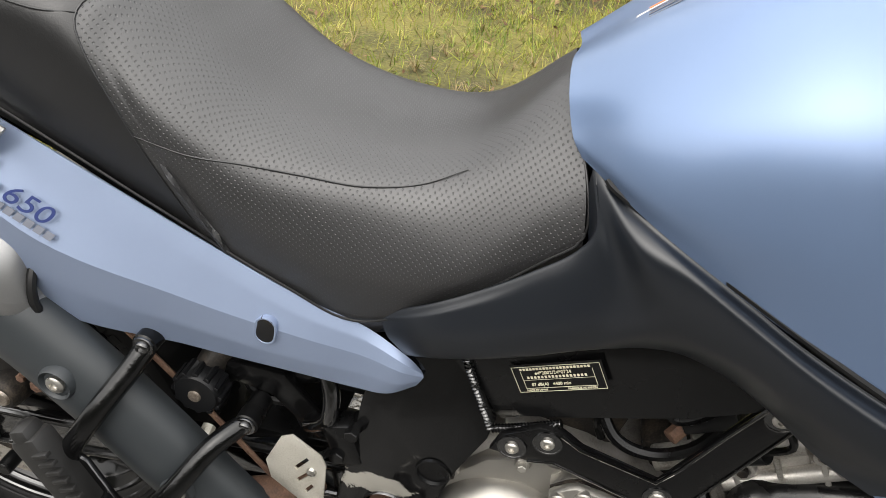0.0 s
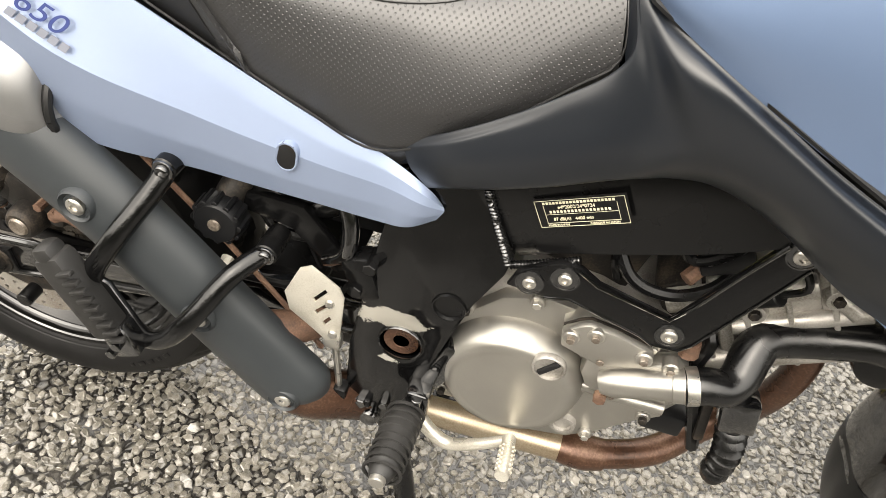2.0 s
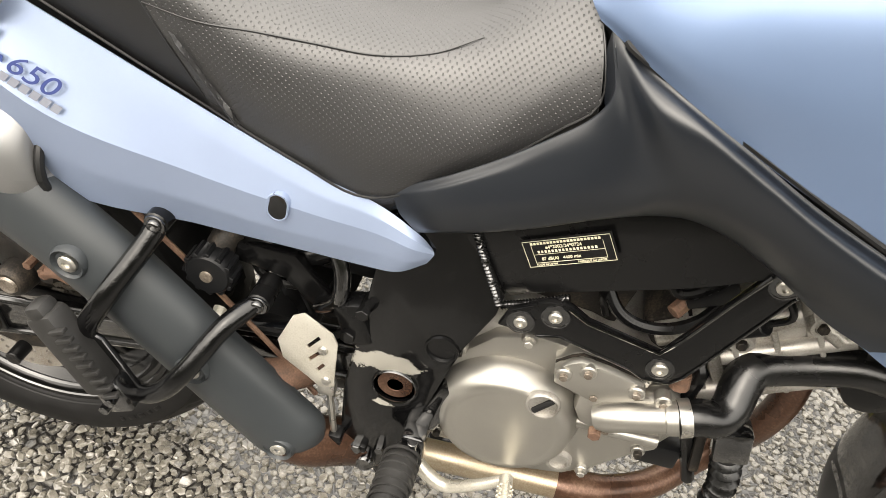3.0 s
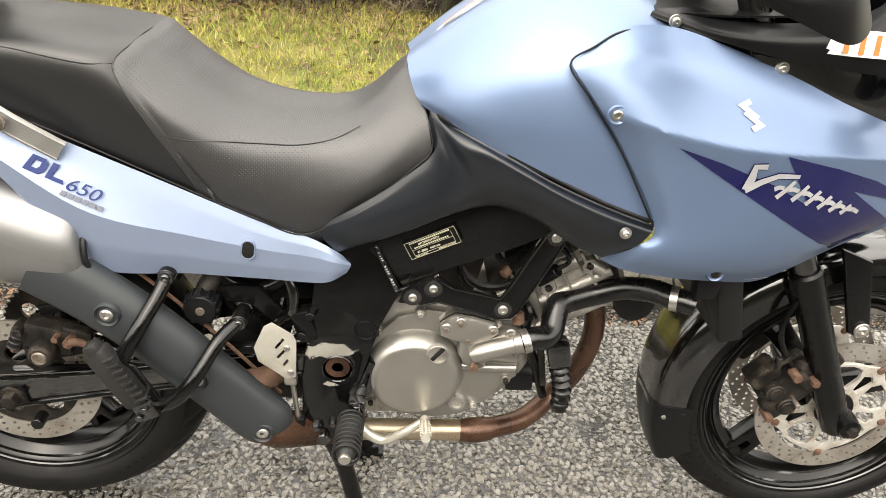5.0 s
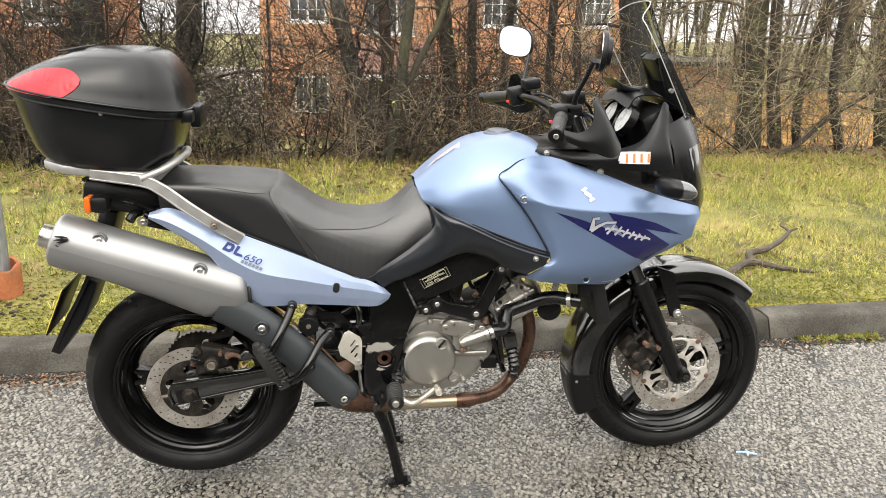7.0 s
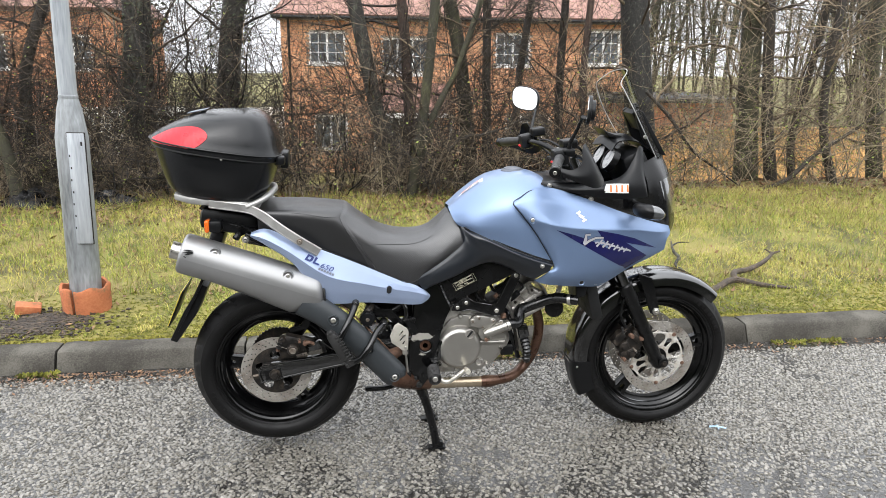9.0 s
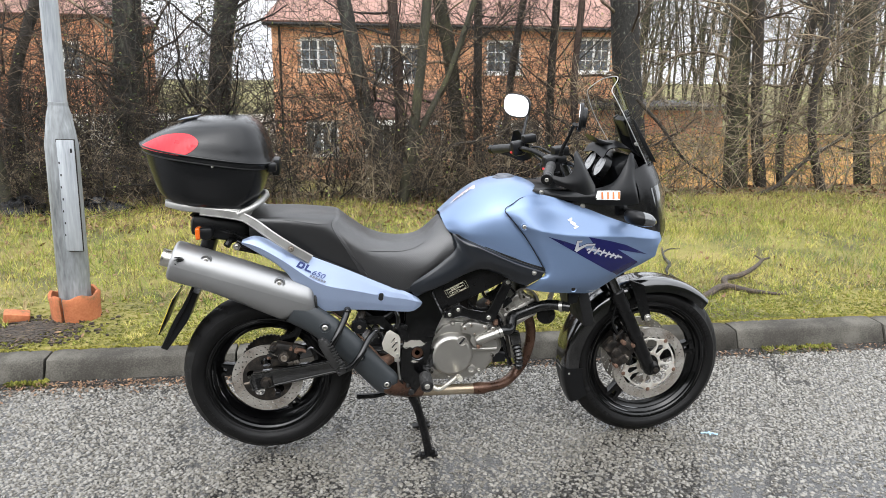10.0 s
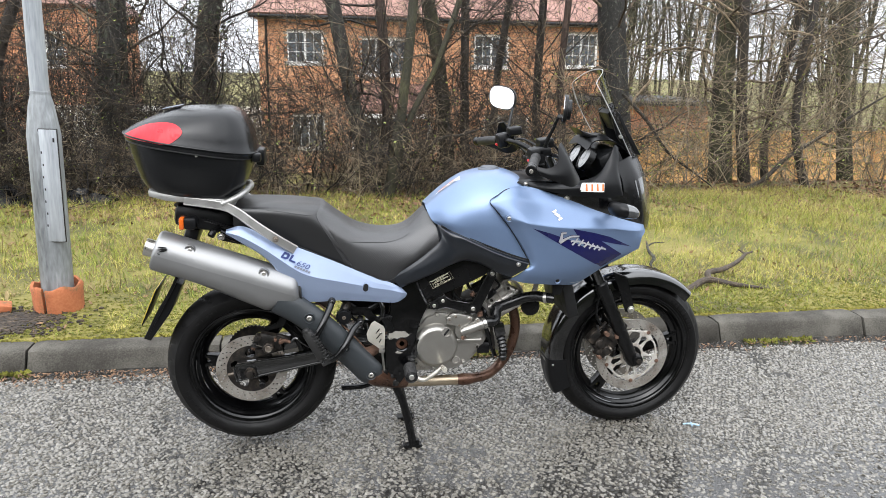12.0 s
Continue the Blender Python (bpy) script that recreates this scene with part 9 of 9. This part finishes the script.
part("throttle_body", rod((0.045, 0.06, 0.70), (0.06, 0.06, 0.775), 0.026, 18), BLACK_SATIN, bike)
for k, line in enumerate(([(-0.01, -0.09, 0.655), (0.02, -0.11, 0.615), (0.06, -0.112, 0.605), (0.10, -0.10, 0.615), (0.125, -0.09, 0.65)], [(0.005, -0.10, 0.665), (0.0, -0.105, 0.63), (0.01, -0.10, 0.60)],
                          [(0.05, -0.09, 0.69), (0.07, -0.10, 0.65), (0.10, -0.10, 0.665), (0.13, -0.09, 0.70)], [(0.11, -0.10, 0.575), (0.125, -0.115, 0.56), (0.122, -0.12, 0.53), (0.13, -0.12, 0.50), (0.155, -0.11, 0.43), (0.175, -0.105, 0.37)])):
    part("wiring", tube(line, (0.007, 0.005, 0.006, 0.0085)[k], 8, 26), BLACK_SATIN, bike)
part("coil_cover", block((0.105, -0.085, 0.655), (0.055, 0.03, 0.03), 0.004, (0, -28, 0)), BLACK_PLASTIC, bike)
part("copper_fitting", rod((0.085, -0.09, 0.63), (0.075, -0.10, 0.622), 0.009, 8), RUST, bike)
part("thermostat", rod((0.103, -0.125, 0.565), (0.106, -0.128, 0.545), 0.011, 10), RUST, bike)
hose = part("coolant_hose", tube([(0.112, -0.150, 0.521), (0.135, -0.147, 0.528), (0.152, -0.142, 0.526), (0.165, -0.130, 0.533), (0.171, -0.112, 0.551), (0.178, -0.098, 0.566), (0.195, -0.091, 0.572), (0.235, -0.088, 0.584), (0.285, -0.096, 0.603), (0.325, -0.125, 0.618), (0.355, -0.155, 0.622), (0.385, -0.17, 0.620)], [0.0205, 0.0205, 0.0215, 0.0225, 0.0225, 0.022, 0.021, 0.0205, 0.0205, 0.0195, 0.0195], 18, 60), HOSE, bike, "black rubber coolant hose with a scuffed shine")
part("hose_clip", tube([(0.112, -0.150, 0.521), (0.124, -0.148, 0.5245)], [0.0215, 0.0215], 18, 2), STEEL, hose)
part("hose_clip", tube([(0.350, -0.152, 0.621), (0.361, -0.158, 0.6225)], [0.0215, 0.0215], 18, 2), STEEL, hose)
part("coolant_pipe", tube([(0.19, -0.07, 0.535), (0.23, -0.06, 0.545), (0.27, -0.05, 0.56), (0.31, -0.04, 0.57)], 0.008, 12, 20), GRIME, bike)
part("horn", turned([(0.0001, -0.012), (0.022, -0.014), (0.036, -0.010), (0.038, 0.0), (0.030, 0.012), (0.0001, 0.014)], (0.325, -0.06, 0.555), n=28), BLACK_SATIN, bike, "round black horn")
part("horn_bracket", plate([(0.315, 0.57), (0.335, 0.57), (0.36, 0.66), (0.34, 0.66)], -0.06, -0.056), STEEL, bike)
BOOT = spline([(0.176, -0.130, 0.515), (0.186, -0.132, 0.470), (0.200, -0.134, 0.415), (0.201, -0.134, 0.372)], 40)
boot = part("rubber_boot", tube(BOOT, [(0.019 if k < 14 else 0.0138 + 0.0055 * (0.5 + 0.5 * math.cos(k * 1.5)) * (1 - 0.3 * (k - 14) / 26)) for k in range(40)], 18, 0, smooth=False), HOSE, bike, "black ribbed rubber boot")
part("boot_cap", tube([BOOT[-1] + (0, 0, 0.004), BOOT[-1] - (0, 0, 0.008), BOOT[-1] - (0.0, 0, 0.012)], [0.014, 0.014, 0.009], 14, 0, smooth=False), GRIME, boot)
part("boot_plate", block((0.182, -0.140, 0.492), (0.040, 0.022, 0.050), 0.005, (0, -13, 0)), BLACK_GLOSS, boot)
part("boot_strap", block((0.160, -0.118, 0.455), (0.012, 0.012, 0.10), 0.003, (0, -10, 0)), GRIME, boot)
part("side_rad_cover", plate([(0.37, 0.70), (0.42, 0.70), (0.41, 0.64), (0.375, 0.635)], -0.185, -0.15, bevel=0.008), BLACK_PLASTIC, bike)

# data label on the frame spar
lx = Vector((0.082, -0.0122, 0.046)).normalized()
lu = Vector((-0.013, 0.001, 0.037))
lu = (lu - lx * lu.dot(lx)).normalized()
lo = lx.cross(lu)
LO = Vector((-0.083, -0.1309, 0.662)) + lo * 0.0008
lab = part("data_label", patch([[tuple(LO + lx * u + lu * v) for u in (0.0, 0.046, 0.092)] for v in (0.0335, 0.0)], 10, 4, 0.0006), BLACK_SATIN, bike, "black frame label with cream print")


def label_pose(u, v):
    m = Matrix((lx, lu, lo)).transposed().to_4x4()
    m.translation = LO + lx * u + lu * v + lo * 0.0013
    return m


def label_bar(u0, v0, u1, v1):
    part("print_bar", plate([(u0, v0), (u1, v0), (u1, v1), (u0, v1)], -0.00015, 0.00015), CREAM_TXT, lab).matrix_basis = label_pose(0, 0) @ pose(0, 0, 0, -90)


for u0, v0, u1, v1 in ((0.002, 0.0012, 0.090, 0.0017), (0.002, 0.0312, 0.090, 0.0317), (0.002, 0.0012, 0.0025, 0.0317), (0.0895, 0.0012, 0.090, 0.0317), (0.010, 0.0055, 0.082, 0.006), (0.010, 0.0155, 0.082, 0.0158), (0.010, 0.0055, 0.0104, 0.026), (0.0816, 0.0055, 0.082, 0.026)):
    label_bar(u0, v0, u1, v1)
for k in range(21):
    label_bar(0.010 + 0.0034 * k, 0.0272, 0.0124 + 0.0034 * k, 0.0298)
for k in range(17):
    label_bar(0.015 + 0.0036 * k, 0.0172, 0.0172 + 0.0036 * k, 0.0200)
words("e4*2002/24*0724", 0.0052, lab, CREAM_TXT, label_pose(0.024, 0.0218), "print")
words("FABRIQUE AU JAPON", 0.0030, lab, CREAM_TXT, label_pose(0.052, 0.0024), "print")
words("87 dB(A)   4400 min", 0.0048, lab, CREAM_TXT, label_pose(0.017, 0.0085), "print")
words("MADE IN JAPAN", 0.0030, lab, CREAM_TXT, label_pose(0.010, 0.0024), "print")

# footrest, brake pedal, heel plate
foot = part("rider_footrest", tube([(-0.17, -0.165, 0.365), (-0.172, -0.172, 0.366), (-0.174, -0.20, 0.367), (-0.177, -0.26, 0.368), (-0.178, -0.275, 0.368), (-0.178, -0.278, 0.368)], [0.012, 0.0215, 0.0225, 0.0205, 0.019, 0.011], 18, 30), RUBBER_PEG, bike, "black ribbed rubber footrest")
for k in range(9):
    part("rib", tube([(-0.1735 - 0.0004 * k + 0.0222 * math.cos(a), -0.181 - 0.0105 * k, 0.3668 + 0.0222 * math.sin(a)) for a in np.linspace(0, 2 * math.pi, 17)], 0.0022, 6, 20), RUBBER_PEG, foot)
part("footrest_mount", merge(block((-0.165, -0.152, 0.375), (0.03, 0.045, 0.045), 0.006), rod((-0.165, -0.175, 0.395), (-0.165, -0.175, 0.345), 0.007, 10), block((-0.145, -0.14, 0.43), (0.028, 0.022, 0.08), 0.005, (0, 18, 0))), BLACK_GLOSS, bike)
part("peg_end", rod((-0.178, -0.276, 0.372), (-0.178, -0.284, 0.372), 0.010, 12), STEEL, foot)
ped = part("brake_pedal", tube([(-0.165, -0.15, 0.330), (-0.14, -0.158, 0.312), (-0.115, -0.163, 0.306), (-0.08, -0.166, 0.328), (-0.044, -0.166, 0.357)], [0.010, 0.0095, 0.0085, 0.0075, 0.007], 10, 30), PALE_STEEL, bike, "pale alloy brake pedal with a knurled tip")
tip = part("pedal_tip", tube([(-0.045, -0.164, 0.357), (-0.044, -0.20, 0.364), (-0.045, -0.226, 0.369)], 0.0085, 12, 10), PALE_STEEL, ped)
for k in range(6):
    for a in np.linspace(0, 2 * math.pi, 8, endpoint=False):
        part("knurl", block((-0.0445 + 0.0085 * math.cos(a), -0.182 - 0.007 * k, 0.3605 + 0.0014 * k + 0.0085 * math.sin(a)), (0.003, 0.003, 0.003), 0.0), PALE_STEEL, tip)
heel = part("heel_plate", plate([(-0.318, 0.548), (-0.305, 0.556), (-0.272, 0.534), (-0.266, 0.520), (-0.268, 0.448), (-0.285, 0.442), (-0.300, 0.455), (-0.330, 0.478), (-0.336, 0.505)], -0.168, -0.165,
                                holes=[[(-0.302, 0.507), (-0.299, 0.503), (-0.285, 0.522), (-0.288, 0.526)], [(-0.300, 0.487), (-0.297, 0.483), (-0.283, 0.500), (-0.286, 0.504)], [(-0.290, 0.472), (-0.287, 0.468), (-0.279, 0.480), (-0.282, 0.484)]], bevel=0.0008), PALE_STEEL, bike, "pale metal heel plate")
for x, z in ((-0.282, 0.506), (-0.277, 0.456)):
    part("rivet", turned([(0.0001, -0.004), (0.005, -0.003), (0.006, 0.0), (0.0001, 0.0)], (x, -0.168, z), n=12), STEEL, heel)
part("heel_clevis", merge(block((-0.278, -0.16, 0.437), (0.022, 0.014, 0.022), 0.004), rod((-0.276, -0.158, 0.43), (-0.268, -0.155, 0.345), 0.0045, 8)), STEEL, heel)
part("clevis_fork", merge(block((-0.266, -0.155, 0.335), (0.02, 0.022, 0.03), 0.004), rod((-0.27, -0.168, 0.325), (-0.27, -0.14, 0.325), 0.006, 8), block((-0.245, -0.15, 0.322), (0.04, 0.012, 0.014), 0.004)), BLACK_SATIN, bike)
for x, z, r in ((-0.238, 0.322, 0.009), (-0.208, 0.332, 0.007), (-0.226, 0.295, 0.014)):
    part("stand_bolt", turned([(0.0001, -0.008), (r * 0.8, -0.008), (r, -0.004), (r, 0.004)], (x, -0.15, z), n=6 if r < 0.01 else 20), BLACK_GLOSS, bike)
# passenger footrest on its loop
loop = part("footrest_loop", tube([(-0.461, -0.165, 0.640), (-0.470, -0.185, 0.618), (-0.497, -0.222, 0.572), (-0.522, -0.235, 0.525), (-0.524, -0.232, 0.488), (-0.508, -0.228, 0.455), (-0.480, -0.232, 0.436), (-0.448, -0.238, 0.452), (-0.418, -0.232, 0.488), (-0.385, -0.195, 0.535), (-0.357, -0.160, 0.554)], 0.0118, 14, 70), LOOP_BLACK, bike, "black tubular passenger footrest loop")
for p in ((-0.461, -0.165, 0.640), (-0.357, -0.158, 0.554)):
    part("loop_eye", rod((p[0], p[1] - 0.012, p[2]), (p[0], p[1] + 0.03, p[2]), 0.0135, 18), BLACK_SATIN, loop)
    bolt(loop, (p[0], p[1] - 0.013, p[2]), 0.008, BLACK_GLOSS)
part("loop_web", plate([(-0.528, 0.525), (-0.505, 0.515), (-0.470, 0.445), (-0.478, 0.43), (-0.50, 0.44), (-0.522, 0.48)], -0.238, -0.230, bevel=0.003), BLACK_GLOSS, loop)
part("peg_hinge", merge(block((-0.492, -0.245, 0.447), (0.035, 0.03, 0.045), 0.005, (0, -25, 0)), rod((-0.488, -0.27, 0.452), (-0.488, -0.235, 0.452), 0.006, 8), rod((-0.497, -0.27, 0.436), (-0.497, -0.235, 0.436), 0.006, 8)), BLACK_GLOSS, loop)
peg = part("passenger_footrest", merge(block((-0.527, -0.25, 0.505), (0.036, 0.032, 0.115), 0.008, (0, -28, 0)), block((-0.553, -0.25, 0.553), (0.025, 0.028, 0.03), 0.008, (0, -28, 0))), RUBBER_PEG, bike, "folded passenger footrest with a ribbed rubber")
for k in range(9):
    part("rib", block((-0.538 + 0.0055 * k + 0.018 - 0.009, -0.266, 0.548 - 0.0105 * k), (0.020, 0.008, 0.0045), 0.001, (0, -28, 0)), RUBBER_PEG, peg)
part("white_clip", tube([(-0.412, -0.15, 0.512), (-0.412, -0.17, 0.505), (-0.418, -0.175, 0.49)], 0.008, 8, 10), PALE_STEEL, bike, "pale plastic clip")
# centre stand
stand = part("centre_stand", merge(tube([(-0.235, -0.10, 0.285), (-0.215, -0.105, 0.25), (-0.19, -0.11, 0.19), (-0.165, -0.118, 0.09), (-0.15, -0.122, 0.012)], 0.0165, 12, 24), tube([(-0.235, 0.10, 0.285), (-0.215, 0.105, 0.25), (-0.19, 0.11, 0.19), (-0.165, 0.118, 0.09), (-0.15, 0.122, 0.012)], 0.0165, 12, 24),
                                   rod((-0.195, -0.11, 0.20), (-0.195, 0.11, 0.20), 0.014, 12), rod((-0.235, -0.14, 0.285), (-0.235, 0.14, 0.285), 0.016, 12)), BLACK_SATIN, bike, "black steel centre stand on the road")
for s in (-1, 1):
    part("stand_foot", merge(block((-0.152, s * 0.122, 0.007), (0.075, 0.035, 0.010), 0.004), block((-0.14, s * 0.12, 0.02), (0.03, 0.03, 0.022), 0.005)), BLACK_SATIN, stand)
part("stand_spring", tube([(-0.20 + 0.009 * math.cos(a), -0.085 + 0.009 * math.sin(a), 0.19 + 0.0022 * a) for a in np.linspace(0, 12 * math.pi, 90)], 0.0022, 6, 200), GRIME, stand)
part("side_stand", tube([(-0.16, 0.12, 0.29), (-0.22, 0.15, 0.20), (-0.32, 0.19, 0.13), (-0.42, 0.21, 0.115)], 0.012, 10, 26), BLACK_SATIN, bike)
part("sump_drain", rod((-0.02, -0.02, 0.32), (-0.02, -0.02, 0.295), 0.012, 6), GRIME, bike)
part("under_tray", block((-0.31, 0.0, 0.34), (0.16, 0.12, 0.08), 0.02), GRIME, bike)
